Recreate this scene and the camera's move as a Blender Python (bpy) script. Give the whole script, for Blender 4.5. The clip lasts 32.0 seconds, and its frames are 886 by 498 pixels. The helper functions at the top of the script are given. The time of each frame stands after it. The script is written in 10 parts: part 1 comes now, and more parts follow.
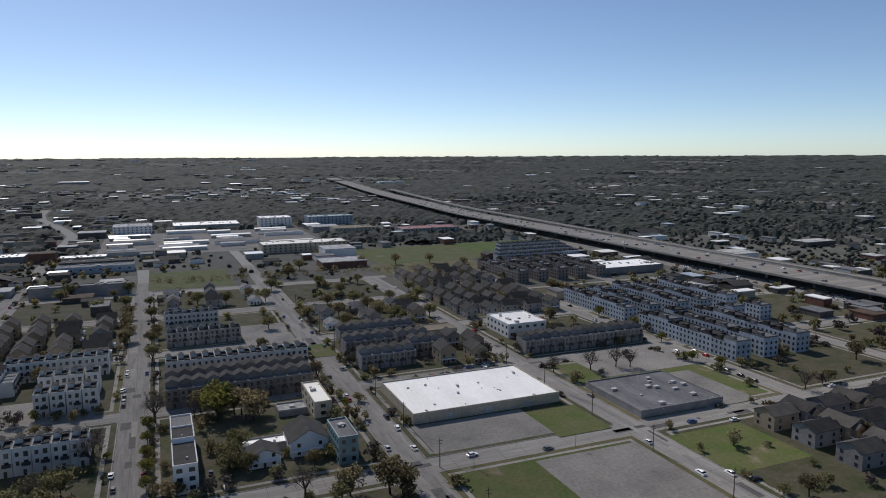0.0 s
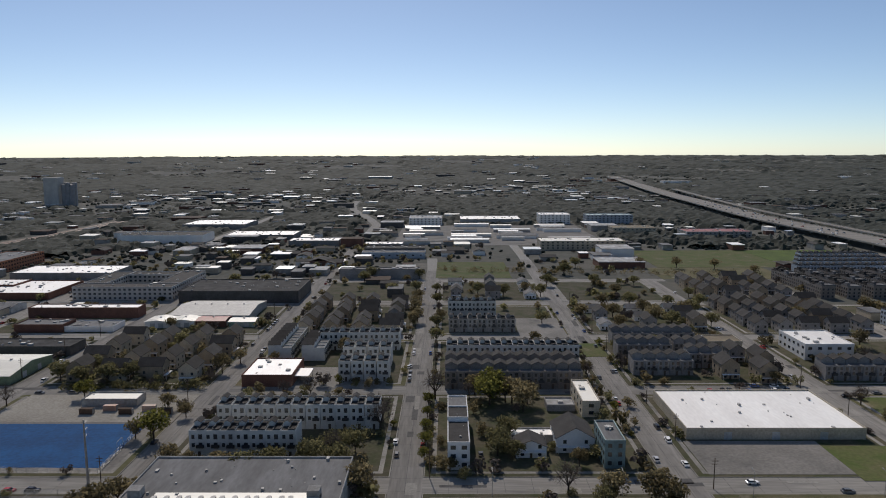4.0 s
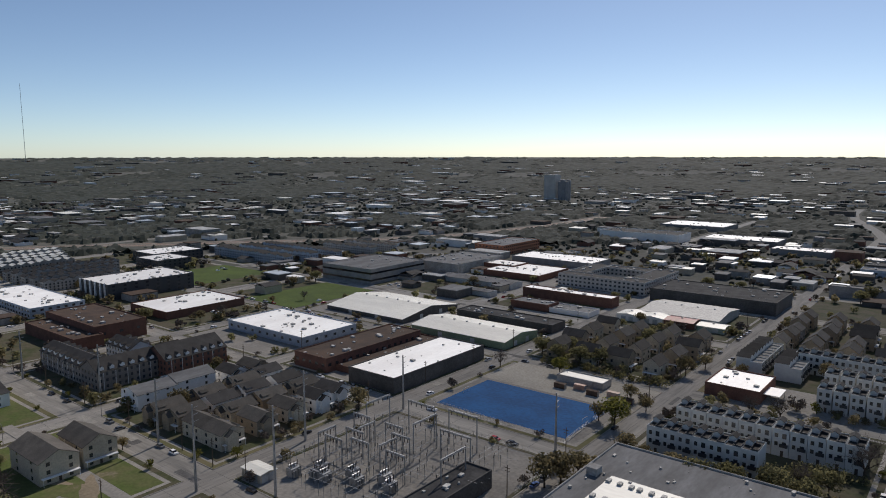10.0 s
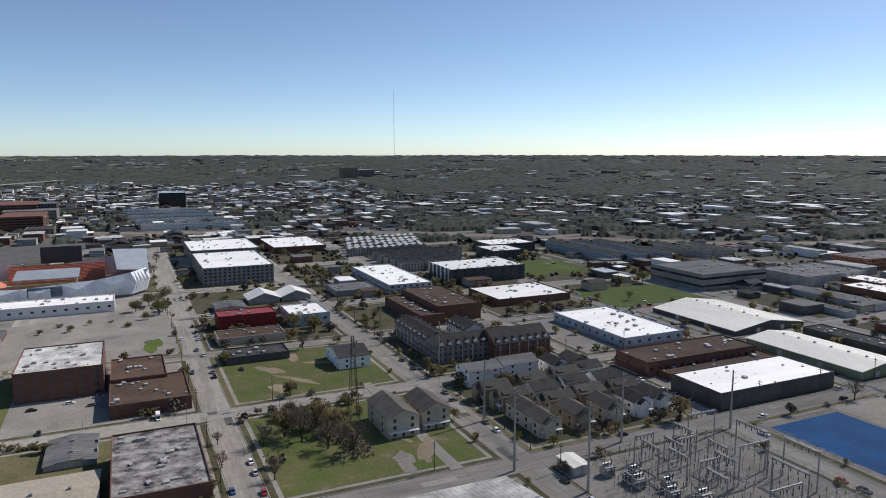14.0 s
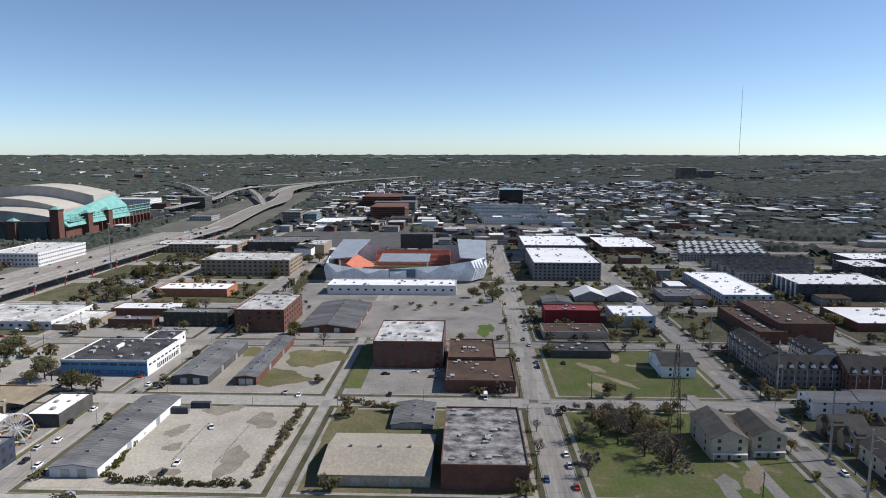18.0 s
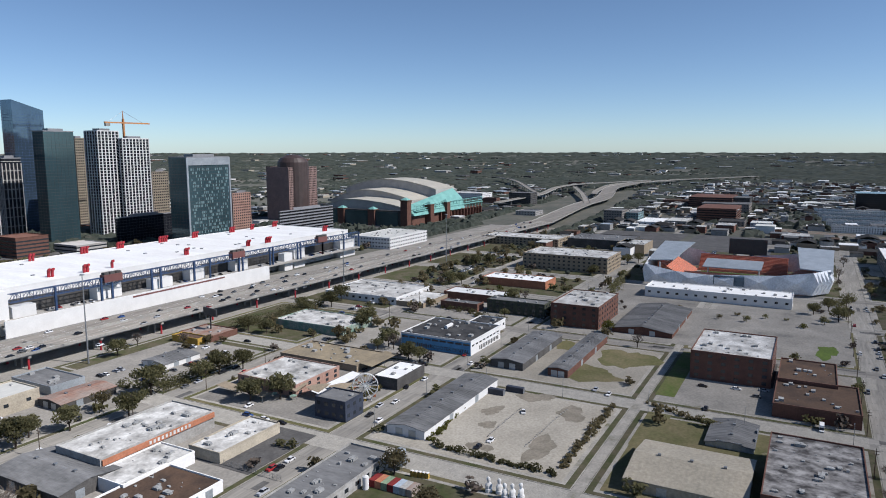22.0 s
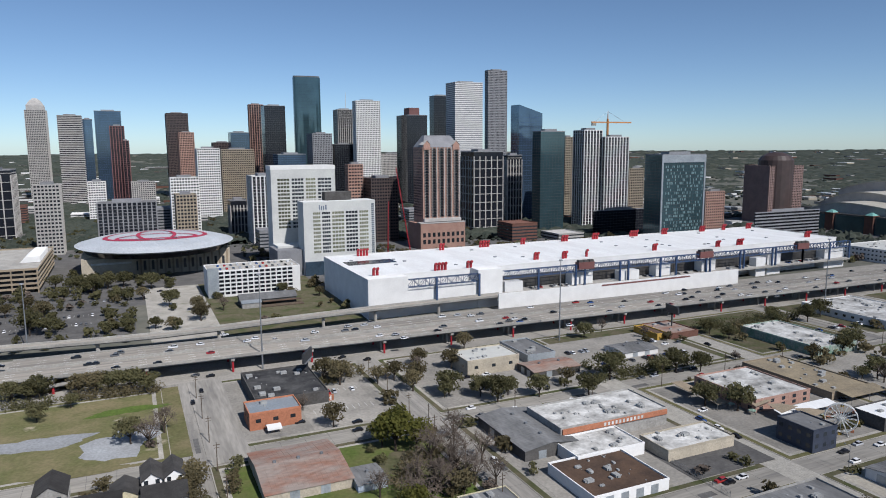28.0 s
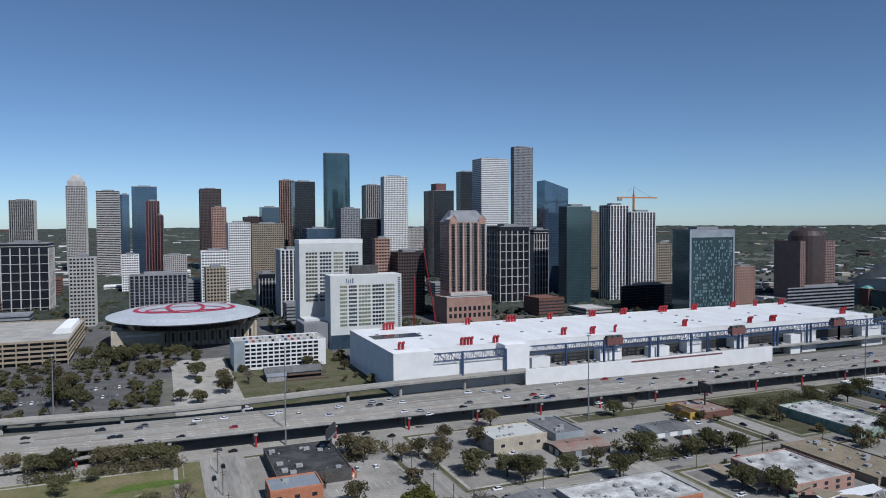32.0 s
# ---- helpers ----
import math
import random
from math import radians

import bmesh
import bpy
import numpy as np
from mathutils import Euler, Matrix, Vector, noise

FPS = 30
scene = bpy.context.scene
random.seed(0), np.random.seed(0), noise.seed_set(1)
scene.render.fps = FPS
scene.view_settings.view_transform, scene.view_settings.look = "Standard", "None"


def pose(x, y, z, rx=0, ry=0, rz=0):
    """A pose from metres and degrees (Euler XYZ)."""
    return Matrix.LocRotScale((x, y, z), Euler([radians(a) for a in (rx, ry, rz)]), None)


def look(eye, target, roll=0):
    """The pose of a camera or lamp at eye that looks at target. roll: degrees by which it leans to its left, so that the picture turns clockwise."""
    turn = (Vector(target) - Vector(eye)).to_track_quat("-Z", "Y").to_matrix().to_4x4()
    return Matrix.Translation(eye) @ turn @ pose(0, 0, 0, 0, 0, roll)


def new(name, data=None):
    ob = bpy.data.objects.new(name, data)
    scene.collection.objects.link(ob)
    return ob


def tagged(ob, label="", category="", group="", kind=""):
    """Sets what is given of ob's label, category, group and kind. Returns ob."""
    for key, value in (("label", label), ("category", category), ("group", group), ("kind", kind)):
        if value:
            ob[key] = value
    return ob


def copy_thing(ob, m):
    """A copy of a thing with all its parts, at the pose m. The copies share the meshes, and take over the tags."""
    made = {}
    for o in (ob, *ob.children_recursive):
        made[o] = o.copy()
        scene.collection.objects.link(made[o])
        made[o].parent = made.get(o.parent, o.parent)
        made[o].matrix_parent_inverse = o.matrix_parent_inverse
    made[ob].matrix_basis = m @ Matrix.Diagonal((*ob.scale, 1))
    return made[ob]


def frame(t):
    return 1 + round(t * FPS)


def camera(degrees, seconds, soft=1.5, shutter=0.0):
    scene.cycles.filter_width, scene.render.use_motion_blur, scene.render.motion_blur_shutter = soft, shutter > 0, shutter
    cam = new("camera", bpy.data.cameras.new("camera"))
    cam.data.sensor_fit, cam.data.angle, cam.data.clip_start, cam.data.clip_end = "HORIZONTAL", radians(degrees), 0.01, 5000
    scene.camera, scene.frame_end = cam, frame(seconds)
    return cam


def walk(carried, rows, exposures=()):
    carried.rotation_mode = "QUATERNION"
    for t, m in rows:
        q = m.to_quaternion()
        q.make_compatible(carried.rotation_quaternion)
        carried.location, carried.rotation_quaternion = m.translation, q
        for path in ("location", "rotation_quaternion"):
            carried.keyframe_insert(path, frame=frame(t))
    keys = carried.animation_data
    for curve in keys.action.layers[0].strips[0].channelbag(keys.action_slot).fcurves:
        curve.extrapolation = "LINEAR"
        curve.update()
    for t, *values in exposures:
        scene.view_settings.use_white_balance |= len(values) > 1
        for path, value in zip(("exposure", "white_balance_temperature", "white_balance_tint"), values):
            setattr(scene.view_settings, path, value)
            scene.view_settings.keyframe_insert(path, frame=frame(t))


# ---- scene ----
cam = camera(64.95, 32.0, soft=1.0)
# seconds, yaw, pitch, roll in degrees: the camera hangs in one place and turns
PATH = [
    (0.0, -22.30, -7.86, 0.26),
    (0.5, -19.23, -7.85, 0.15),
    (1.0, -16.23, -7.89, 0.16),
    (1.5, -13.42, -7.91, 0.14),
    (2.0, -10.96, -7.91, 0.14),
    (2.5, -8.44, -7.92, 0.19),
    (3.0, -5.63, -7.93, 0.20),
    (3.5, -2.60, -7.94, 0.18),
    (5.5, 9.50, -7.87, 0.17),
    (6.0, 12.66, -7.87, 0.17),
    (6.5, 15.80, -7.87, 0.16),
    (7.0, 18.94, -7.86, 0.15),
    (7.5, 22.12, -7.85, 0.15),
    (8.0, 25.27, -7.85, 0.18),
    (8.5, 28.56, -7.83, 0.14),
    (9.0, 31.87, -7.84, 0.10),
    (9.5, 35.20, -7.82, 0.08),
    (10.0, 38.46, -7.82, 0.05),
    (10.5, 41.73, -7.83, 0.06),
    (11.0, 45.11, -7.86, 0.09),
    (11.5, 48.67, -7.89, 0.05),
    (12.0, 52.26, -7.94, 0.05),
    (12.5, 55.41, -7.95, 0.05),
    (13.0, 58.46, -7.95, 0.09),
    (13.5, 61.63, -7.96, 0.07),
    (14.0, 65.23, -7.97, 0.03),
    (14.5, 69.24, -7.96, -0.00),
    (16.5, 82.47, -7.99, -0.09),
    (17.0, 85.56, -8.00, -0.05),
    (17.5, 88.81, -7.99, -0.04),
    (18.0, 92.05, -8.01, -0.02),
    (18.5, 95.33, -8.02, -0.01),
    (19.0, 98.63, -8.05, -0.01),
    (19.5, 101.77, -8.05, -0.04),
    (20.0, 105.17, -8.07, -0.05),
    (20.5, 108.41, -8.09, -0.02),
    (21.0, 111.62, -8.12, 0.02),
    (21.5, 114.80, -8.14, 0.03),
    (22.0, 118.10, -8.18, 0.06),
    (22.5, 121.43, -8.20, 0.06),
    (23.0, 125.05, -8.20, 0.08),
    (23.5, 129.65, -8.21, 0.10),
    (24.0, 133.69, -8.21, 0.10),
    (24.5, 137.31, -8.21, 0.13),
    (25.0, 140.96, -8.22, 0.16),
    (25.5, 144.46, -8.22, 0.18),
    (26.0, 147.71, -8.24, 0.15),
    (26.5, 150.39, -8.24, 0.17),
    (28.5, 156.14, -8.26, 0.35),
    (29.0, 156.22, -8.61, 0.27),
    (29.5, 156.40, -11.17, 0.33),
    (30.0, 156.61, -12.13, 0.27),
    (30.5, 157.07, -6.65, 0.39),
    (31.0, 157.47, -1.40, 0.38),
    (31.5, 157.59, -1.39, 0.38),
    (32.0, 157.74, -2.15, 0.26),
]
EXPOSURES = [(0.0, 0.0, 6450, 13), (3.0, -0.02, 6800, 13), (6.0, -0.1, 6850, 13), (10.0, -0.06, 6750, 13), (13.0, 0.14, 6600, 13), (17.0, 0.32, 6350, 13), (20.0, 0.22, 6200, 12), (24.0, -0.06, 6100, 12), (29.0, -0.14, 6100, 11), (30.0, -0.14, 6100, 11), (31.0, -0.28, 5850, 10), (32.0, -0.36, 5750, 10)]
H = 118.0
walk(cam, [(t, pose(0, 0, H, 90 + p, r, y)) for t, y, p, r in PATH], EXPOSURES)

# ---- world and sun ----
SUN_YAW, SUN_EL = 12.0, 43.0
sun_to = Vector((-math.sin(radians(SUN_YAW)) * math.cos(radians(SUN_EL)), math.cos(radians(SUN_YAW)) * math.cos(radians(SUN_EL)), math.sin(radians(SUN_EL))))
world = bpy.data.worlds.new("world")
scene.world = world
world.use_nodes = True
wn = world.node_tree
sky = wn.nodes.new("ShaderNodeTexSky")
sky.sky_type = "NISHITA"
sky.sun_disc = False
sky.sun_elevation = radians(SUN_EL)
sky.sun_rotation = radians(-SUN_YAW)
sky.altitude = 3500
sky.air_density = 0.9
sky.dust_density = 4.3
sky.ozone_density = 1.6
tint = wn.nodes.new("ShaderNodeMix")
tint.data_type, tint.blend_type = "RGBA", "MULTIPLY"
tint.inputs["Factor"].default_value = 1.0
tint.inputs[7].default_value = (0.95, 1.005, 1.0, 1)
wn.links.new(sky.outputs[0], tint.inputs[6])
wn.links.new(tint.outputs[2], wn.nodes["Background"].inputs[0])
wn.nodes["Background"].inputs[1].default_value = 0.105
lamp = bpy.data.lights.new("sun", "SUN")
lamp.energy, lamp.angle, lamp.color = 4.6, radians(0.53), (1.0, 0.95, 0.885)
new("sun", lamp).matrix_world = look(sun_to * 1000, (0, 0, 0))


# ---- materials ----
def rgb(c):
    return (c[0], c[1], c[2], 1)


def mat(name, a, b=None, big=0.05, fine=1.2, rough=0.8, bump=0.3, metal=0.0, vary=0.12, stretch=(1, 1, 1), spots=None, grain=1.0):
    """A surface with stains at one scale (big), grain at another (fine), and a shift from thing to thing."""
    b = b or tuple(x * 0.72 for x in a)
    m = bpy.data.materials.new(name)
    m.use_nodes = True
    n, ln = m.node_tree.nodes, m.node_tree.links
    p = n["Principled BSDF"]
    p.inputs["Roughness"].default_value = rough
    p.inputs["Metallic"].default_value = metal
    p.inputs["Diffuse Roughness"].default_value = 0.8 if rough >= 0.8 else 0.3
    p.inputs["Specular IOR Level"].default_value = 0.18 if rough >= 0.8 else 0.5
    geo = n.new("ShaderNodeNewGeometry")
    mp = n.new("ShaderNodeMapping")
    mp.inputs["Scale"].default_value = stretch
    ln.new(geo.outputs["Position"], mp.inputs["Vector"])
    n1, n2 = n.new("ShaderNodeTexNoise"), n.new("ShaderNodeTexNoise")
    n1.inputs["Scale"].default_value, n1.inputs["Detail"].default_value, n1.inputs["Roughness"].default_value = big, 6, 0.6
    n2.inputs["Scale"].default_value, n2.inputs["Detail"].default_value = fine, 3
    for q in (n1, n2):
        ln.new(mp.outputs[0], q.inputs["Vector"])
    r1 = n.new("ShaderNodeValToRGB")
    r1.color_ramp.elements[0].position, r1.color_ramp.elements[1].position = 0.38, 0.64
    r1.color_ramp.elements[0].color, r1.color_ramp.elements[1].color = rgb(b), rgb(a)
    if spots:
        e = r1.color_ramp.elements.new(0.3)
        e.color = rgb(spots)
    ln.new(n1.outputs["Fac"], r1.inputs["Fac"])
    oi = n.new("ShaderNodeObjectInfo")
    mr = n.new("ShaderNodeMapRange")
    mr.inputs["To Min"].default_value, mr.inputs["To Max"].default_value = 1 - vary, 1 + vary
    ln.new(oi.outputs["Random"], mr.inputs["Value"])
    mg = n.new("ShaderNodeMapRange")
    mg.inputs["From Min"].default_value, mg.inputs["From Max"].default_value = 0.3, 0.7
    mg.inputs["To Min"].default_value, mg.inputs["To Max"].default_value = 1 - 0.18 * grain, 1 + 0.12 * grain
    ln.new(n2.outputs["Fac"], mg.inputs["Value"])
    mm = n.new("ShaderNodeMath")
    mm.operation = "MULTIPLY"
    ln.new(mr.outputs[0], mm.inputs[0])
    ln.new(mg.outputs[0], mm.inputs[1])
    hs = n.new("ShaderNodeHueSaturation")
    ln.new(r1.outputs[0], hs.inputs["Color"])
    ln.new(mm.outputs[0], hs.inputs["Value"])
    ln.new(hs.outputs[0], p.inputs["Base Color"])
    if bump:
        bp = n.new("ShaderNodeBump")
        bp.inputs["Strength"].default_value = bump
        bp.inputs["Distance"].default_value = 0.1
        ln.new(n2.outputs["Fac"], bp.inputs["Height"])
        ln.new(bp.outputs[0], p.inputs["Normal"])
    return m


def glassy(name, c, rough=0.12, spec=0.6, vary=0.25, scale=0.25):
    """Window glass on a dark room: glossy, uneven from pane to pane."""
    m = mat(name, c, tuple(x * 0.72 for x in c), big=scale * 0.1, fine=0.6, rough=rough, bump=0.03, vary=vary)
    m.node_tree.nodes["Principled BSDF"].inputs["Specular IOR Level"].default_value = spec
    return m


M = {
    "white": mat("roof_membrane_white", (0.80, 0.80, 0.78), (0.71, 0.70, 0.68), 0.07, 0.9, 0.6, 0.1, stretch=(1, 0.25, 1), grain=0.4),
    "palewhite": mat("roof_metal_pale", (0.68, 0.67, 0.61), (0.58, 0.57, 0.52), 0.06, 0.8, 0.55, 0.1, stretch=(0.3, 1, 1), grain=0.4),
    "whiteroof": mat("roof_membrane_stained", (0.66, 0.65, 0.62), (0.34, 0.33, 0.31), 0.12, 0.7, 0.8, 0.2, spots=(0.2, 0.2, 0.19)),
    "greyroof": mat("roof_grey", (0.20, 0.20, 0.20), (0.12, 0.12, 0.12), 0.1, 0.9, 0.8, 0.2, stretch=(1, 0.3, 1)),
    "dark": mat("roof_shingle_dark", (0.060, 0.057, 0.055), (0.040, 0.038, 0.037), 0.2, 2.5, 0.9, 0.4, vary=0.3),
    "shingle": mat("roof_shingle_brown_grey", (0.115, 0.104, 0.09), (0.08, 0.073, 0.065), 0.2, 2.5, 0.9, 0.4, vary=0.25),
    "black": mat("roof_tar_black", (0.030, 0.030, 0.032), (0.075, 0.074, 0.073), 0.12, 0.8, 0.95, 0.3),
    "brown": mat("roof_gravel_brown", (0.125, 0.080, 0.055), (0.080, 0.055, 0.042), 0.1, 1.4, 0.95, 0.3, spots=(0.06, 0.042, 0.034)),
    "redroof": mat("roof_red", (0.24, 0.03, 0.03), (0.17, 0.025, 0.025), 0.2, 1.0, 0.6, 0.1),
    "mottled": mat("roof_tar_mottled", (0.36, 0.345, 0.33), (0.075, 0.070, 0.068), 0.22, 0.9, 0.9, 0.2, stretch=(1, 0.8, 1), spots=(0.040, 0.037, 0.036)),
    "tanroof": mat("roof_gravel_tan", (0.34, 0.28, 0.19), (0.25, 0.21, 0.15), 0.1, 1.0, 0.95, 0.2),
    "rust": mat("roof_metal_rusty", (0.30, 0.15, 0.10), (0.33, 0.27, 0.23), 0.16, 0.9, 0.7, 0.2, stretch=(0.4, 1, 1)),
    "beigeroof": mat("metal_beige", (0.36, 0.32, 0.25), (0.30, 0.27, 0.21), 0.05, 0.8, 0.6, 0.1),
    "cream": mat("wall_cream_boards", (0.60, 0.55, 0.38), (0.52, 0.47, 0.33), 0.2, 1.5, 0.9, 0.1),
    "beige": mat("wall_stucco_beige", (0.52, 0.46, 0.36), (0.43, 0.38, 0.30), 0.15, 1.5, 0.9, 0.1),
    "tan": mat("wall_tan", (0.36, 0.29, 0.21), (0.29, 0.24, 0.175), 0.15, 1.5, 0.9, 0.1),
    "grey": mat("wall_grey", (0.30, 0.29, 0.28), (0.23, 0.22, 0.21), 0.12, 1.2, 0.9, 0.1),
    "greyw": mat("wall_concrete_grey", (0.40, 0.39, 0.37), (0.28, 0.27, 0.25), 0.2, 1.2, 0.9, 0.1),
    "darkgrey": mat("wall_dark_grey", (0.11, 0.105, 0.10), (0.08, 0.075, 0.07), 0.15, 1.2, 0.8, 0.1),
    "black_wall": mat("wall_charcoal", (0.045, 0.047, 0.05), (0.035, 0.036, 0.04), 0.2, 1.0, 0.6, 0.1),
    "whitew": mat("wall_white_paint", (0.76, 0.75, 0.73), (0.70, 0.69, 0.67), 0.12, 1.0, 0.85, 0.1, vary=0.06, grain=0.25),
    "brick": mat("wall_brick_red", (0.195, 0.098, 0.072), (0.145, 0.075, 0.057), 0.25, 2.0, 0.9, 0.3),
    "brickgrey": mat("wall_brick_grey", (0.26, 0.235, 0.21), (0.20, 0.18, 0.165), 0.25, 2.0, 0.9, 0.2),
    "bluegrey": mat("wall_blue_grey", (0.42, 0.47, 0.53), (0.33, 0.38, 0.43), 0.2, 1.2, 0.8, 0.1),
    "green": mat("wall_pale_green", (0.26, 0.33, 0.22), (0.20, 0.26, 0.17), 0.1, 1.2, 0.8, 0.1),
    "greenw": mat("wall_green_trim", (0.40, 0.42, 0.37), (0.20, 0.32, 0.25), 0.3, 1.2, 0.8, 0.1),
    "greenapt": mat("wall_dark_olive", (0.085, 0.092, 0.065), (0.06, 0.066, 0.05), 0.2, 1.2, 0.8, 0.1),
    "aptgrey": mat("wall_apartment_grey", (0.24, 0.245, 0.25), (0.18, 0.18, 0.185), 0.2, 1.2, 0.8, 0.1),
    "orange": mat("wall_orange_paint", (0.47, 0.20, 0.115), (0.38, 0.16, 0.09), 0.2, 1.4, 0.8, 0.1),
    "redw": mat("wall_dark_red", (0.24, 0.035, 0.035), (0.18, 0.03, 0.03), 0.2, 1.2, 0.8, 0.1),
    "yellow": mat("wall_ochre", (0.50, 0.32, 0.07), (0.42, 0.27, 0.06), 0.2, 1.2, 0.8, 0.1),
    "teal": mat("wall_teal_metal", (0.17, 0.26, 0.27), (0.12, 0.19, 0.20), 0.2, 1.2, 0.6, 0.1),
    "navy": mat("wall_navy", (0.04, 0.05, 0.075), (0.03, 0.036, 0.055), 0.2, 1.2, 0.7, 0.1),
    "bluemural": mat("wall_white_and_blue_paint", (0.66, 0.66, 0.64), (0.10, 0.26, 0.45), 0.09, 0.5, 0.8, 0.05),
    "bluepaint": mat("wall_sky_blue", (0.13, 0.33, 0.55), (0.10, 0.27, 0.46), 0.2, 1.2, 0.8, 0.1),
    "metal": mat("metal_sheet", (0.42, 0.45, 0.47), (0.33, 0.36, 0.38), 0.12, 1.2, 0.45, 0.1, 0.3),
    "unitgrey": mat("painted_plant_grey", (0.40, 0.40, 0.385), (0.27, 0.27, 0.265), 0.6, 2.5, 0.7, 0.05),
    "steel": mat("galvanised_steel", (0.30, 0.31, 0.32), (0.22, 0.23, 0.24), 0.5, 3, 0.5, 0.1, 0.5),
    "bluesteel": mat("blue_painted_steel", (0.035, 0.075, 0.17), (0.03, 0.06, 0.13), 0.5, 3, 0.5, 0.1),
    "redpipe": mat("red_painted_steel", (0.42, 0.025, 0.035), (0.34, 0.02, 0.03), 0.4, 2, 0.5, 0.1),
    "wood": mat("pole_wood", (0.12, 0.09, 0.065), (0.085, 0.065, 0.05), 0.5, 4, 0.9, 0.3),
    "glass": glassy("window_glass", (0.035, 0.042, 0.05)),
    "glassblue": glassy("curtain_wall_blue", (0.10, 0.155, 0.22), 0.08, 0.8),
    "glassteal": glassy("curtain_wall_teal", (0.070, 0.130, 0.150), 0.10, 0.8),
    "glassdark": glassy("curtain_wall_dark", (0.016, 0.018, 0.024), 0.14, 0.4),
    "hotelw": mat("wall_pale_precast", (0.60, 0.60, 0.57), (0.54, 0.54, 0.52), 0.08, 0.8, 0.85, 0.1, vary=0.05, grain=0.4),
    "glassolive": glassy("window_glass_olive", (0.17, 0.175, 0.12), 0.15, 0.5, 0.5, 0.4),
    "conc": mat("concrete_weathered", (0.42, 0.40, 0.36), (0.31, 0.295, 0.27), 0.08, 1.2, 0.9, 0.2),
    "road": mat("road_concrete", (0.25, 0.235, 0.21), (0.18, 0.17, 0.152), 0.06, 0.7, 0.92, 0.15, spots=(0.13, 0.125, 0.12)),
    "road_y": mat("street_concrete", (0.325, 0.305, 0.275), (0.225, 0.212, 0.192), 0.16, 0.9, 0.92, 0.15, stretch=(1, 0.1, 1), spots=(0.16, 0.152, 0.145)),
    "road_x": mat("cross_street_concrete", (0.345, 0.325, 0.29), (0.25, 0.235, 0.21), 0.16, 0.9, 0.92, 0.15, stretch=(0.1, 1, 1), spots=(0.17, 0.163, 0.155)),
    "patch": mat("asphalt_patch", (0.10, 0.097, 0.093), (0.14, 0.135, 0.13), 0.3, 1.5, 0.92, 0.2),
    "patch_pale": mat("concrete_patch", (0.36, 0.34, 0.30), (0.29, 0.275, 0.245), 0.3, 1.5, 0.92, 0.1),
    "damp": mat("damp_gravel", (0.19, 0.17, 0.135), (0.26, 0.23, 0.185), 0.12, 0.9, 1.0, 0.3),
    "bluegravel": mat("blue_grey_gravel", (0.30, 0.31, 0.32), (0.24, 0.245, 0.25), 0.05, 0.9, 1.0, 0.3),
    "deckroad": mat("motorway_concrete", (0.325, 0.295, 0.255), (0.215, 0.198, 0.175), 0.22, 0.7, 0.9, 0.1, stretch=(0.04, 1, 1)),
    "asphalt": mat("asphalt", (0.125, 0.12, 0.115), (0.085, 0.082, 0.08), 0.08, 0.8, 0.92, 0.2),
    "walkway": mat("pavement_concrete", (0.37, 0.345, 0.305), (0.27, 0.255, 0.225), 0.1, 1.0, 0.92, 0.15, spots=(0.16, 0.155, 0.10)),
    "grass": mat("grass_lawn", (0.088, 0.122, 0.030), (0.135, 0.132, 0.056), 0.075, 0.7, 1.0, 0.5, spots=(0.225, 0.19, 0.125)),
    "greengrass": mat("grass_green", (0.100, 0.145, 0.030), (0.075, 0.108, 0.026), 0.05, 0.8, 1.0, 0.5),
    "drygrass": mat("grass_dry", (0.175, 0.148, 0.082), (0.105, 0.108, 0.045), 0.05, 0.7, 1.0, 0.5, spots=(0.30, 0.26, 0.19)),
    "gravel": mat("gravel_lot", (0.38, 0.35, 0.295), (0.295, 0.27, 0.225), 0.03, 0.9, 1.0, 0.3, spots=(0.20, 0.18, 0.15)),
    "lot": mat("parking_concrete", (0.30, 0.28, 0.25), (0.22, 0.207, 0.185), 0.045, 0.8, 0.95, 0.2, spots=(0.155, 0.149, 0.139)),
    "dirt": mat("bare_dirt", (0.30, 0.24, 0.165), (0.21, 0.175, 0.12), 0.06, 0.9, 1.0, 0.3),
    "yard": mat("yard_grass_and_soil", (0.060, 0.070, 0.028), (0.115, 0.098, 0.066), 0.09, 0.6, 1.0, 0.5, spots=(0.045, 0.06, 0.02)),
    "far": mat("far_land", (0.150, 0.142, 0.118), (0.092, 0.096, 0.080), 0.012, 0.12, 1.0, 0.0, spots=(0.20, 0.185, 0.155)),
    "bark": mat("bark", (0.075, 0.058, 0.045), (0.05, 0.04, 0.032), 0.6, 4, 0.95, 0.5),
    "twig": mat("bare_twigs", (0.165, 0.132, 0.106), (0.12, 0.096, 0.08), 0.5, 3, 1.0, 0.0),
    "leaf": mat("leaves_live_oak", (0.195, 0.182, 0.092), (0.128, 0.122, 0.062), 0.5, 1.2, 0.85, 0.0, vary=0.3),
    "leafspring": mat("leaves_spring_green", (0.170, 0.165, 0.044), (0.110, 0.112, 0.032), 0.5, 1.2, 0.85, 0.0, vary=0.25),
    "leafolive": mat("leaves_olive", (0.225, 0.188, 0.105), (0.150, 0.127, 0.072), 0.5, 1.2, 0.85, 0.0, vary=0.3),
    "farleaf": mat("woods_far", (0.066, 0.072, 0.056), (0.034, 0.043, 0.034), 0.022, 0.2, 0.95, 0.0, spots=(0.105, 0.098, 0.080), grain=1.6),
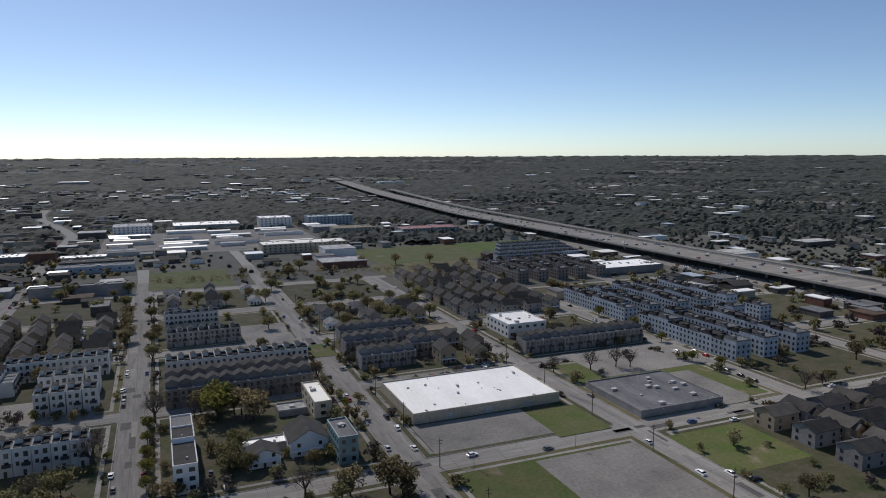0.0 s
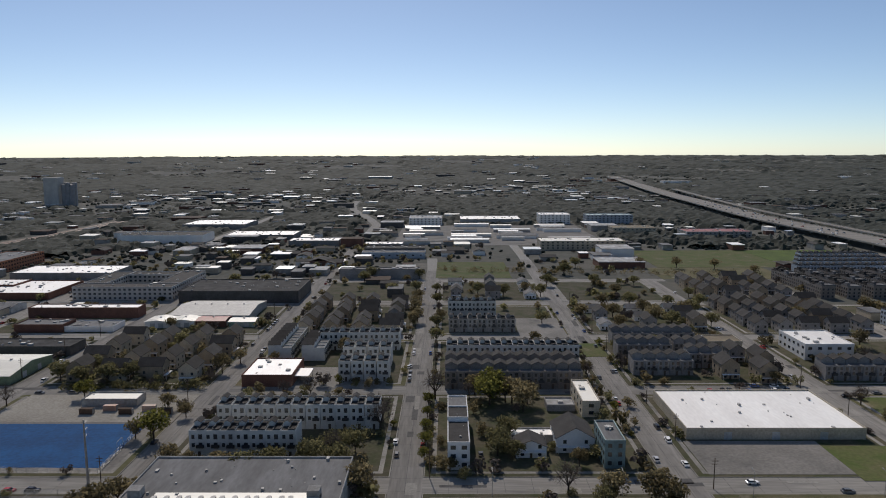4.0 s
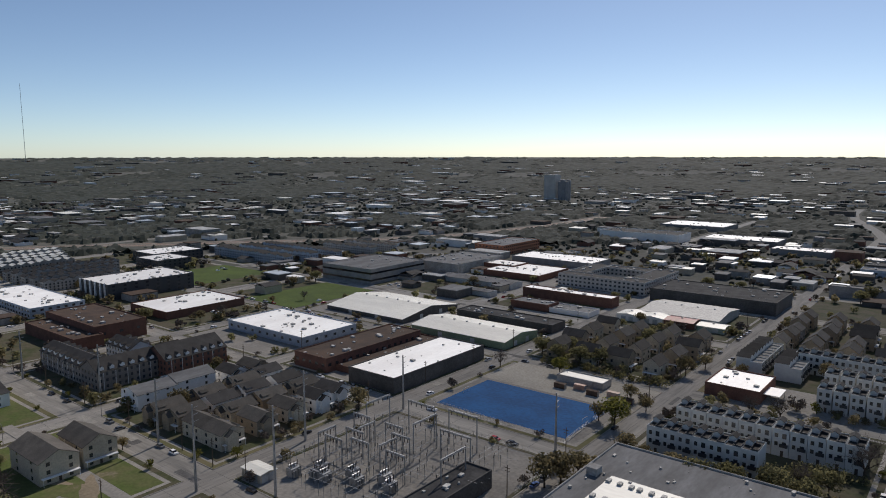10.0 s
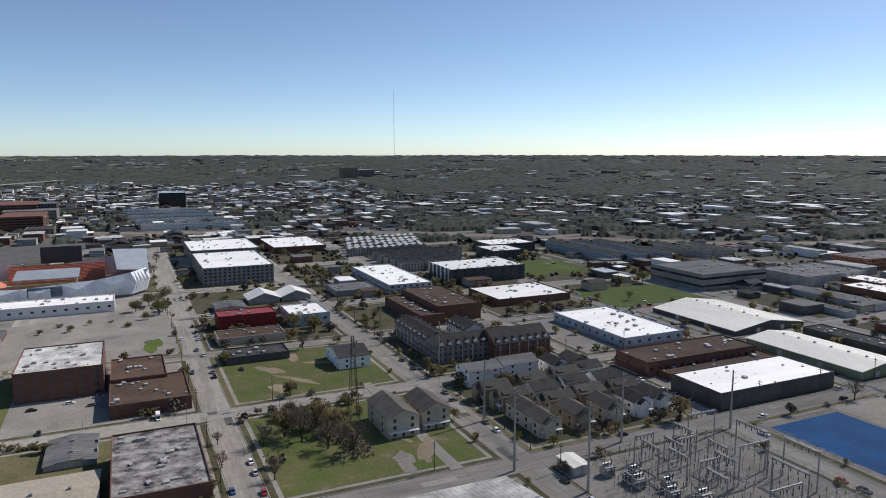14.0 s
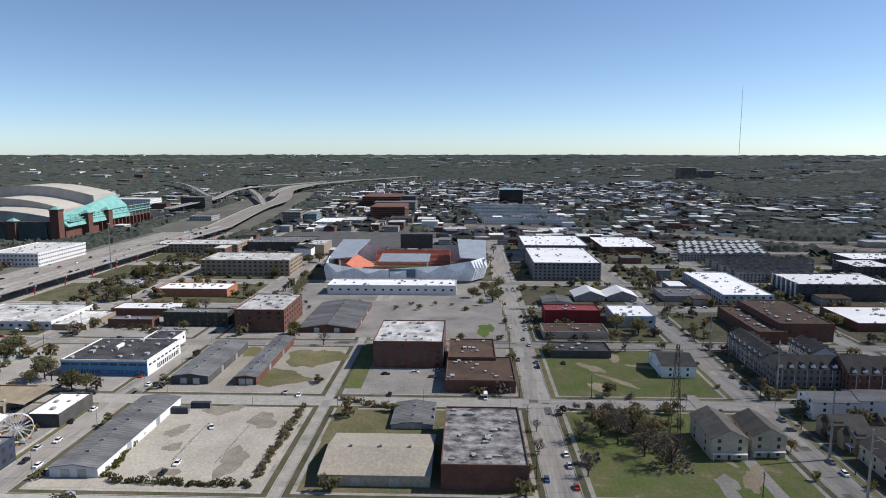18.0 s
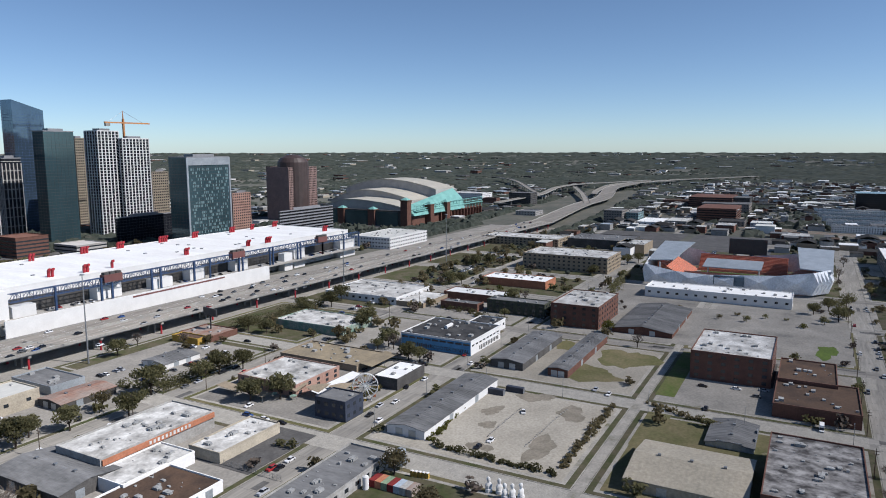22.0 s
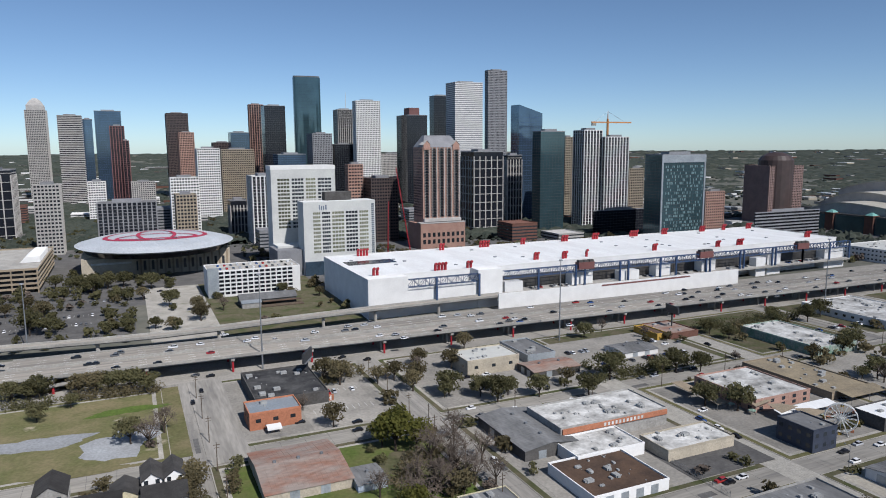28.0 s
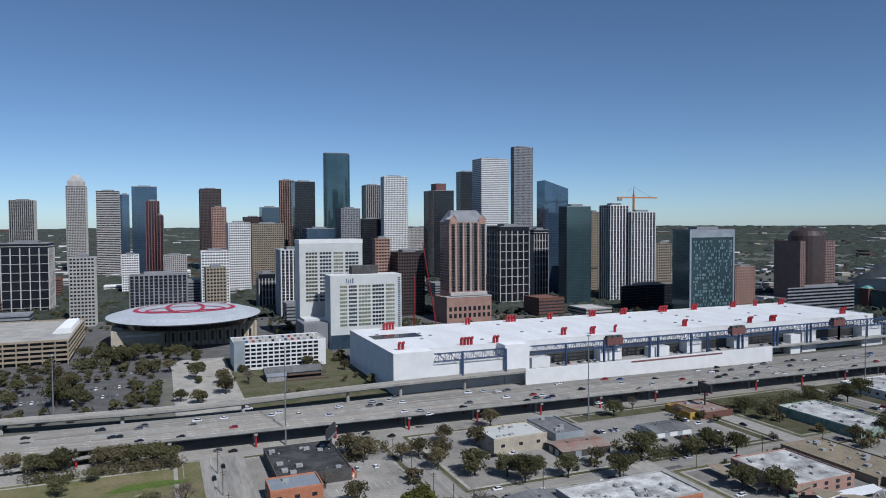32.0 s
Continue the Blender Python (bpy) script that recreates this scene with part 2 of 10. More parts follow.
    "rubber": mat("tyre_rubber", (0.02, 0.02, 0.02), None, 1, 4, 0.9, 0.0),
    "blue_turf": mat("turf_blue", (0.005, 0.098, 0.27), (0.004, 0.070, 0.20), 0.06, 0.6, 0.95, 0.1),
    "paint_white": mat("line_paint", (0.72, 0.72, 0.70), (0.55, 0.55, 0.53), 0.3, 2, 0.8, 0.0),
    "seat_orange": mat("seats_orange", (0.60, 0.235, 0.155), (0.50, 0.19, 0.125), 0.2, 1.5, 0.7, 0.1),
    "membrane": mat("mesh_panels_silver", (0.70, 0.72, 0.74), (0.48, 0.51, 0.55), 0.06, 0.8, 0.5, 0.1, 0.05),
    "parkroof": mat("roof_panels_cream", (0.56, 0.52, 0.43), (0.47, 0.44, 0.37), 0.05, 0.8, 0.6, 0.1),
    "patina": mat("roof_patina_green", (0.22, 0.47, 0.42), (0.16, 0.37, 0.33), 0.1, 0.9, 0.6, 0.1),
    "logo_red": mat("roof_paint_red", (0.50, 0.05, 0.10), None, 0.3, 2, 0.7, 0.0),
    "dome": mat("arena_roof_metal", (0.66, 0.68, 0.69), (0.58, 0.60, 0.61), 0.05, 0.6, 0.45, 0.05, 0.1),
    "pink": mat("facade_pink_brick", (0.46, 0.295, 0.235), (0.39, 0.24, 0.19), 0.1, 1.0, 0.9, 0.1),
    "rosestone": mat("facade_rose_stone", (0.30, 0.20, 0.175), (0.24, 0.16, 0.14), 0.1, 1.0, 0.7, 0.1),
    "redgranite": mat("facade_red_granite", (0.20, 0.085, 0.075), (0.16, 0.065, 0.06), 0.1, 1.0, 0.6, 0.1),
    "browngranite": mat("facade_brown_granite", (0.075, 0.05, 0.045), (0.055, 0.038, 0.034), 0.1, 1.0, 0.5, 0.1),
    "lightstone": mat("facade_light_stone", (0.50, 0.48, 0.45), (0.42, 0.40, 0.38), 0.1, 1.0, 0.8, 0.1),
    "greystone": mat("facade_grey_granite", (0.27, 0.27, 0.28), (0.22, 0.22, 0.23), 0.1, 1.0, 0.6, 0.1),
    "tanstone": mat("facade_tan_stone", (0.38, 0.32, 0.24), (0.32, 0.27, 0.205), 0.1, 1.0, 0.8, 0.1),
    "crane_yellow": mat("crane_paint_orange", (0.55, 0.24, 0.08), None, 0.5, 3, 0.6, 0.0),
}
M["glassblue"].node_tree.nodes["Principled BSDF"].inputs["Metallic"].default_value = 0.6
M["glassteal"].node_tree.nodes["Principled BSDF"].inputs["Metallic"].default_value = 0.4
for k in ("leaf", "leafspring", "leafolive"):
    nt = M[k].node_tree
    tl, mx = nt.nodes.new("ShaderNodeBsdfTranslucent"), nt.nodes.new("ShaderNodeMixShader")
    pb, out_ = nt.nodes["Principled BSDF"], nt.nodes["Material Output"]
    nt.links.new(pb.inputs["Base Color"].links[0].from_socket, tl.inputs["Color"])
    mx.inputs[0].default_value = 0.5
    pb.inputs["Specular IOR Level"].default_value = 0.08
    nt.links.new(pb.outputs[0], mx.inputs[1])
    nt.links.new(tl.outputs[0], mx.inputs[2])
    nt.links.new(mx.outputs[0], out_.inputs["Surface"])
CAR = [mat("car_" + n, c, c, 1, 3, 0.25, 0.0) for n, c in (("white", (0.75, 0.75, 0.75)), ("black", (0.02, 0.02, 0.022)), ("silver", (0.42, 0.43, 0.45)), ("grey", (0.13, 0.135, 0.14)), ("red", (0.33, 0.03, 0.03)), ("blue", (0.04, 0.09, 0.25)))]


# ---- building blocks ----
class Geo:
    """Vertices and faces of one mesh."""

    def __init__(self):
        self.v, self.f = [], []

    def add(self, v, f):
        k = len(self.v)
        self.v += v
        self.f += [tuple(i + k for i in q) for q in f]
        return self

    def box(self, x0, y0, z0, x1, y1, z1):
        return self.add([(x0, y0, z0), (x1, y0, z0), (x1, y1, z0), (x0, y1, z0), (x0, y0, z1), (x1, y0, z1), (x1, y1, z1), (x0, y1, z1)],
                        [(3, 2, 1, 0), (4, 5, 6, 7), (0, 1, 5, 4), (1, 2, 6, 5), (2, 3, 7, 6), (3, 0, 4, 7)])

    def ring(self, x0, y0, z0, x1, y1, z1, w):
        """Four bars round a rectangle, butted end to end."""
        self.box(x0, y0, z0, x1, y0 + w, z1)
        self.box(x0, y1 - w, z0, x1, y1, z1)
        self.box(x0, y0 + w, z0, x0 + w, y1 - w, z1)
        return self.box(x1 - w, y0 + w, z0, x1, y1 - w, z1)

    def loft(self, rings, caps=True):
        """A skin over rings of equal numbers of points."""
        n, k = len(rings[0]), len(self.v)
        for r in rings:
            self.v += list(r)
        for i in range(len(rings) - 1):
            for j in range(n):
                a, b = k + i * n + j, k + i * n + (j + 1) % n
                self.f.append((a, b, b + n, a + n))
        if caps:
            self.f.append(tuple(k + j for j in reversed(range(n))))
            self.f.append(tuple(k + (len(rings) - 1) * n + j for j in range(n)))
        return self

    def tube(self, p, q, r, r2=None, n=8):
        """A bar of round section from p to q."""
        p, q = Vector(p), Vector(q)
        d = (q - p).normalized()
        u = d.orthogonal().normalized()
        w = d.cross(u)
        c = [(math.cos(2 * math.pi * i / n), math.sin(2 * math.pi * i / n)) for i in range(n)]
        return self.loft([[tuple(o + (u * a + w * b) * s) for a, b in c] for o, s in ((p, r), (q, r if r2 is None else r2))])

    def gable(self, x0, y0, x1, y1, z, rise, along, over=0.4, th=0.25):
        """Two roof slopes with thickness; the ridge runs along x or y."""
        a0, a1, b0, b1 = (x0, x1, y0, y1) if along == "x" else (y0, y1, x0, x1)
        bm_ = (b0 + b1) / 2
        e = rise / ((b1 - b0) / 2) * over
        sec = [(b0 - over, z - e), (bm_, z + rise), (b1 + over, z - e), (b1 + over, z - e + th), (bm_, z + rise + th), (b0 - over, z - e + th)]
        pt = (lambda a, b, c: (a, b, c)) if along == "x" else (lambda a, b, c: (b, a, c))
        k = len(self.v)
        for a in (a0 - over, a1 + over):
            self.v += [pt(a, b, c) for b, c in sec]
        q = [(0, 1, 7, 6), (1, 2, 8, 7), (2, 3, 9, 8), (3, 4, 10, 9), (4, 5, 11, 10), (5, 0, 6, 11), (0, 5, 4, 1), (1, 4, 3, 2), (6, 7, 10, 11), (7, 8, 9, 10)]
        self.f += [tuple(i + k for i in s) for s in q]
        return self

    def pent(self, x0, y0, x1, y1, z0, z1, rise, along):
        """Walls with two gable ends."""
        if along == "x":
            sec, ends = [(y0, z0), (y1, z0), (y1, z1), ((y0 + y1) / 2, z1 + rise), (y0, z1)], (x0, x1)
            rings = [[(a, b, c) for b, c in sec] for a in ends]
        else:
            sec, ends = [(x0, z0), (x1, z0), (x1, z1), ((x0 + x1) / 2, z1 + rise), (x0, z1)], (y0, y1)
            rings = [[(b, a, c) for b, c in sec] for a in ends]
        return self.loft(rings)

    def mesh(self, name, material):
        me = bpy.data.meshes.new(name)
        me.from_pydata(self.v, [], self.f)
        me.materials.append(material)
        return me


def thing(name, x, y, z=0, label="", category="", group="", rz=0):
    ob = new(name)
    ob.empty_display_size = 0.5
    ob.matrix_basis = pose(x, y, z, 0, 0, rz)
    return tagged(ob, label, category, group)


def part(name, geo, material, parent, label="", kind=""):
    me = geo if isinstance(geo, bpy.types.Mesh) else geo.mesh(name, material)
    ob = new(name, me)
    ob.parent = parent
    return tagged(ob, label, kind=kind)


def sheet(name, x0, y0, x1, y1, z, material, label, th=0.3):
    """A level piece of the setting with thickness."""
    ob = new(name, Geo().box(x0, y0, z - th, x1, y1, z).mesh(name, material))
    return tagged(ob, label, kind="structure")


UNIT = {}


def unit_box(material):
    """A box of size 1, shared by all panes and units of that material, with its recessed face frame."""
    if material.name not in UNIT:
        UNIT[material.name] = Geo().box(-0.5, -0.5, -0.5, 0.5, 0.5, 0.5).mesh("unit_" + material.name, material)
    return UNIT[material.name]


def block(name, parent, material, cx, cy, cz, sx, sy, sz, label=""):
    ob = new(name, unit_box(material))
    ob.parent = parent
    ob.location, ob.scale = (cx, cy, cz), (sx, sy, sz)
    return tagged(ob, label)


WORDS = {"white": "white", "palewhite": "pale", "whiteroof": "stained white", "greyroof": "grey", "dark": "dark shingle", "black": "black tar", "brown": "brown gravel", "redroof": "red", "mottled": "mottled tar", "tanroof": "tan gravel", "rust": "rusty metal", "beigeroof": "beige metal",
         "beige": "beige", "tan": "tan", "grey": "grey", "greyw": "grey concrete", "darkgrey": "dark grey", "black_wall": "charcoal", "whitew": "white", "brick": "red brick", "brickgrey": "grey brick", "bluegrey": "blue-grey", "green": "pale green", "greenw": "green-trimmed", "greenapt": "dark olive", "aptgrey": "grey", "orange": "orange", "redw": "dark red", "yellow": "ochre", "teal": "teal", "navy": "navy", "bluemural": "white and blue mural", "metal": "sheet-metal"}


def face_windows(b, x0, y0, x1, y1, z0, z1, cols, floors, ww, wh, material, faces, joined=False, name="window"):
    """Panes set 6 cm proud of the walls of a box, in rows; faces from 'xXyY' (capitals: the far coordinate)."""
    g = Geo()
    for fc in faces:
        lo, hi = (y0, y1) if fc in "xX" else (x0, x1)
        at = {"x": x0, "X": x1, "y": y0, "Y": y1}[fc]
        n = max(1, int((hi - lo) / cols))
        for k in range(n):
            c = lo + (hi - lo) * (k + 0.5) / n
            for fl in range(floors):
                z = z0 + (z1 - z0) * (fl + 0.55) / floors
                s = (0.12, ww, wh) if fc in "xX" else (ww, 0.12, wh)
                p = (at, c, z) if fc in "xX" else (c, at, z)
                if joined:
                    g.box(p[0] - s[0] / 2, p[1] - s[1] / 2, p[2] - s[2] / 2, p[0] + s[0] / 2, p[1] + s[1] / 2, p[2] + s[2] / 2)
                else:
                    block(name, b, material, *p, *s)
    if joined and g.v:
        part(name + "_grid", g, material, b, kind="stuff")


def seen_faces(x0, y0, x1, y1):
    f = ""
    f += "x" if x0 > 0 else ("X" if x1 < 0 else "")
    f += "y" if y0 > 0 else ("Y" if y1 < 0 else "")
    return f


TAKEN = []
ROOF_UNIT = Geo().box(-0.65, -0.5, 0.06, 0.65, 0.5, 0.5).tube((-0.3, 0, 0.5), (-0.3, 0, 0.54), 0.2, None, 10).tube((0.3, 0, 0.5), (0.3, 0, 0.54), 0.2, None, 10).box(-0.6, -0.45, 0, -0.5, 0.45, 0.06).box(0.5, -0.45, 0, 0.6, 0.45, 0.06).box(0.65, -0.3, 0.12, 0.95, 0.3, 0.42).mesh("roof_unit", M["unitgrey"])


def flat(x0, y0, x1, y1, h, wall, roof, win=0, cols=6.0, units=None, doors=0, name="commercial_building", label="", parapet=0.7):
    """A flat-roofed building: walls, parapet, roof deck, roof units, windows and loading doors."""
    TAKEN.append((x0, y0, x1, y1))
    cx, cy = (x0 + x1) / 2, (y0 + y1) / 2
    w, d = (x1 - x0) / 2, (y1 - y0) / 2
    b = thing(name, cx, cy, 0, label or f"flat-roofed building with {WORDS.get(wall, wall)} walls and {WORDS.get(roof, roof)} roof", "building")
    body, rim = Geo().box(-w, -d, 0, w, d, h - parapet - 0.15), (-w - 0.06, -d - 0.06, h - parapet - 0.15, w + 0.06, d + 0.06, h, 0.4)
    if math.hypot(cx, cy) > 700:
        part("wall", body.ring(*rim), M[wall], b)
    else:
        part("wall", body, M[wall], b)
        part("parapet", Geo().ring(*rim), M[wall], b)
    top = part("roof", Geo().box(-w + 0.34, -d + 0.34, h - parapet - 0.15, w - 0.34, d - 0.34, h - parapet + 0.1), M[roof], b)
    rnd = random.Random(int(x0 * 7 + y0 * 13))
    n = min(12, int(w * d * 4 / 130)) if units is None else units
    far = math.hypot(cx, cy) > 300
    g = Geo()
    for _ in range(min(n, 16)):
        s = rnd.uniform(1.1, 2.4)
        ux, uy, uz = rnd.uniform(-w + 3, w - 3) if w > 4 else 0, rnd.uniform(-d + 3, d - 3) if d > 4 else 0, h - parapet + 0.09
        if far:
            g.box(ux - s * 0.65, uy - s / 2, uz, ux + s * 0.65, uy + s / 2, uz + s * 0.5)
        else:
            part("roof_unit", ROOF_UNIT, None, top).matrix_basis = pose(ux, uy, uz, 0, 0, rnd.choice((0, 90))) @ Matrix.Scale(s, 4)
    for _ in range(min(60, int(w * d * 4 / (60 if not far else 160)))):
        ux, uy, q = rnd.uniform(-w + 1, w - 1), rnd.uniform(-d + 1, d - 1), rnd.choice((0.15, 0.2, 0.35, 0.5))
        g.box(ux - q, uy - q * rnd.choice((1, 1, 2.5)), h - parapet + 0.09, ux + q, uy + q, h - parapet + 0.1 + q * rnd.uniform(0.8, 2))
    if g.v:
        part("roof_plant", g, M["unitgrey"], top, kind="stuff")
    fc = seen_faces(x0, y0, x1, y1)
    if win and math.hypot(cx, cy) > 700:
        face_windows(b, -w, -d, w, d, 0.4, h - parapet, cols, win, min(cols * 0.5, 2.2), min(1.6, h / win * 0.5), M["glass"], "xXyY", True)
    elif win:
        face_windows(b, -w, -d, w, d, 0.4, h - parapet, cols, win, min(cols * 0.5, 2.2), min(1.6, h / win * 0.5), M["glass"], fc, math.hypot(cx, cy) > 270)
        face_windows(b, -w, -d, w, d, 0.4, h - parapet, cols, win, min(cols * 0.5, 2.2), min(1.6, h / win * 0.5), M["glass"], "".join(c for c in "xXyY" if c not in fc), True, "rear_window")
    for k in range(doors):
        c = -0.8 + 1.6 * (k + 0.5) / doors
        for f in fc:
            if f in "yY":
                block("loading_door", b, M["metal"], c * w, -d if f == "y" else d, 1.75, 3.2, 0.14, 3.4)
    return b


def gable(x0, y0, x1, y1, h, wall, roof, rise=None, along=None, doors=2, name="warehouse", label="", win=0):
    """A low metal building with a shallow pitched roof, ridge vents and loading doors."""
    TAKEN.append((x0, y0, x1, y1))
    cx, cy = (x0 + x1) / 2, (y0 + y1) / 2
    w, d = (x1 - x0) / 2, (y1 - y0) / 2
    along = along or ("x" if w > d else "y")
    rise = rise or min(w, d) * 0.14
    b = thing(name, cx, cy, 0, label or f"low warehouse with {WORDS.get(wall, wall)} walls and pitched {WORDS.get(roof, roof)} roof", "building")
    part("wall", Geo().pent(-w, -d, w, d, 0, h - rise, rise, along), M[wall], b)
    top = part("roof", Geo().gable(-w, -d, w, d, h - rise, rise, along), M[roof], b)
    g, e, lo, hi = Geo(), 0.06, h - rise + 0.25, h + 0.25
    for k in range(int((w if along == "x" else d) * 2 / 1.8)):
        c = (-w if along == "x" else -d) + 0.9 + 1.8 * k
        for s in (-1, 1):
            if along == "x":
                g.add([(c - e, s * d, lo), (c + e, s * d, lo), (c + e, 0, hi), (c - e, 0, hi), (c - e, s * d, lo + 0.05), (c + e, s * d, lo + 0.05), (c + e, 0, hi + 0.05), (c - e, 0, hi + 0.05)], [(4, 5, 6, 7), (0, 1, 5, 4), (1, 2, 6, 5), (3, 0, 4, 7)])
            else:
                g.add([(s * w, c - e, lo), (s * w, c + e, lo), (0, c + e, hi), (0, c - e, hi), (s * w, c - e, lo + 0.05), (s * w, c + e, lo + 0.05), (0, c + e, hi + 0.05), (0, c - e, hi + 0.05)], [(4, 5, 6, 7), (0, 1, 5, 4), (1, 2, 6, 5), (3, 0, 4, 7)])
    part("roof_seams", g, M[roof], top, kind="stuff")
    n = int(max(w, d) / 6)
    for k in range(n):
        c = -0.85 + 1.7 * (k + 0.5) / n
        p = (c * w, 0) if along == "x" else (0, c * d)
        block("ridge_vent", top, M["steel"], *p, h + 0.45, 1.1, 1.1, 0.9)
    fc = seen_faces(x0, y0, x1, y1)
    for k in range(doors):
        c = -0.7 + 1.4 * (k + 0.5) / doors
        for f in fc:
            if f in "yY":
                block("loading_door", b, M["metal"], c * w, -d if f == "y" else d, 1.75, 3.4, 0.14, 3.4)
            else:
                block("loading_door", b, M["metal"], -w if f == "x" else w, c * d, 1.75, 0.14, 3.4, 3.4)
    if win:
        face_windows(b, -w, -d, w, d, 0.4, h - rise, 6, win, 2, 1.4, M["glass"], fc)
    return b


def house_model(w, d, h, wall, roof, rise, storeys=2, label="", name="house", chimney=False):
    """A pitched-roof house at the origin, gable towards y: walls, roof, dormer, windows, door, steps."""
    b = thing(name, 0, 0, 0, label, "house")
    part("wall", Geo().pent(-w / 2, -d / 2, w / 2, d / 2, 0, h, rise, "y"), M[wall], b)
    part("roof", Geo().gable(-w / 2, -d / 2, w / 2, d / 2, h, rise, "y", 0.45, 0.2), M[roof], b)
    part("porch", Geo().box(-w / 2 + 0.4, -d / 2 - 1.6, 2.7, w / 2 - 0.4, -d / 2 - 0.02, 2.95).tube((-w / 2 + 0.7, -d / 2 - 1.4, 0), (-w / 2 + 0.7, -d / 2 - 1.4, 2.7), 0.1).tube((w / 2 - 0.7, -d / 2 - 1.4, 0), (w / 2 - 0.7, -d / 2 - 1.4, 2.7), 0.1), M["whitew"], b)
    block("door", b, M["wood"], 0, -d / 2, 1.1, 1.0, 0.12, 2.1)
    rear = Geo()
    for s in range(storeys):
        z = 1.6 + 3.0 * s
        for x in (-w * 0.28, w * 0.28):
            rear.box(x - 0.65, -d / 2 - 0.06, z - 0.7, x + 0.65, -d / 2 + 0.06, z + 0.8)
            rear.box(x - 0.65, d / 2 - 0.06, z - 0.7, x + 0.65, d / 2 + 0.06, z + 0.8)
        for y in (-d * 0.25, d * 0.25):
            for x in (-w / 2, w / 2):
                rear.box(x - 0.06, y - 0.6, z - 0.7, x + 0.06, y + 0.6, z + 0.7)
    part("window_grid", rear, M["glass"], b, kind="stuff")
    if chimney:
        block("chimney", b, M["brick"], w * 0.2, d * 0.2, h + rise * 0.9, 0.8, 0.8, 2.0)
    return b


STARTED = set()


def stand_at(model, m):
    """The model itself at its first place, copies of it at the next ones."""
    if model.name not in STARTED:
        STARTED.add(model.name)
        model.matrix_basis = m
        return model
    return copy_thing(model, m)


def place(model, x, y, rz=0):
    ob = stand_at(model, pose(x, y, 0.1, 0, 0, rz))
    TAKEN.append((x - 6, y - 6, x + 6, y + 6))
    return ob


def town_model(w, d, h, wall, trim, style, label):
    """One unit of a townhouse row: body, parapet, roof deck, stair head, windows, garage, door, balcony. Front and back towards y."""
    b = thing("townhouse", 0, 0, 0, label, "house")
    part("wall", Geo().box(-w / 2 + 0.02, -d / 2, 0, w / 2 - 0.02, d / 2, h - 1.1), M[wall], b)
    part("parapet", Geo().ring(-w / 2 + 0.02, -d / 2, h - 1.1, w / 2 - 0.02, d / 2, h - 0.45, 0.22), M[wall], b)
    part("roof_deck", Geo().box(-w / 2 + 0.27, -d / 2 + 0.25, h - 1.1, w / 2 - 0.27, d / 2 - 0.25, h - 0.95), M["greyroof" if style else "dark"], b)
    if style == 2:
        part("roof", Geo().gable(-w / 2, -d * 0.05, w / 2, d / 2, h + 1.3, 1.6, "y", 0.2, 0.15), M["dark"], b)
        part("stair_head", Geo().pent(-w / 2 + 0.1, -d * 0.05, w / 2 - 0.1, d / 2 - 0.1, h - 0.95, h + 1.3, 1.5, "y"), M[wall], b)
    else:
        part("stair_head", Geo().pent(-w / 2 + 0.3, -d * 0.02, -w * 0.02, d * 0.36, h - 0.95, h + 0.7, 0.8, "y"), M[trim], b)
        part("stair_roof", Geo().gable(-w / 2 + 0.3, -d * 0.02, -w * 0.02, d * 0.36, h + 0.7, 0.8, "y", 0.25, 0.15), M["dark"], b)
        part("deck_rail", Geo().ring(w * 0.02, -d * 0.46, h - 0.95, w * 0.46, d * 0.1, h + 0.1, 0.06), M["black_wall"], b)
    fl = 3
    rear = Geo()
    for s in range(fl):
        z = 1.7 + (h - 1.4) / fl * s
        if s == 0:
            block("door", b, M["wood"], w * 0.12, -d / 2, 1.25, 1.1, 0.14, 2.4)
            part("garage_door", Geo().box(-w * 0.1, d / 2 - 0.06, 0.05, w * 0.34, d / 2 + 0.07, 2.45), M["aptgrey"], b)
        else:
            for x, q, t in ((-w * 0.24, 0.6, 0.8), (w * 0.22, 0.75, 1.0 if style != 1 else 0.75)):
                rear.box(x - q, d / 2 - 0.06, z - 0.8, x + q, d / 2 + 0.07, z + 0.8)
                rear.box(x - q, -d / 2 - 0.07, z - t, x + q, -d / 2 + 0.06, z + t)
    part("window_grid", rear, M["glass"], b, kind="stuff")
    part("balcony", Geo().box(-w * 0.02, -d / 2 - 1.1, h * 0.36, w * 0.44, -d / 2 - 0.02, h * 0.36 + 0.15).ring(-w * 0.02, -d / 2 - 1.1, h * 0.36 + 0.15, w * 0.44, -d / 2 - 0.02, h * 0.36 + 1.1, 0.06), M["black_wall"], b)
    return b


def row(model, w, x0, y0, x1, y1, rz=0):
    """Units side by side along the longer way of the plot."""
    TAKEN.append((x0, y0, x1, y1))
    alongx = rz in (0, 180)
    n = max(1, round(((x1 - x0) if alongx else (y1 - y0)) / w))
    for k in range(n):
        f = (k + 0.5) / n
        x, y = ((x0 + (x1 - x0) * f, (y0 + y1) / 2) if alongx else ((x0 + x1) / 2, y0 + (y1 - y0) * f))
        stand_at(model, pose(x, y, 0.1, 0, 0, rz))


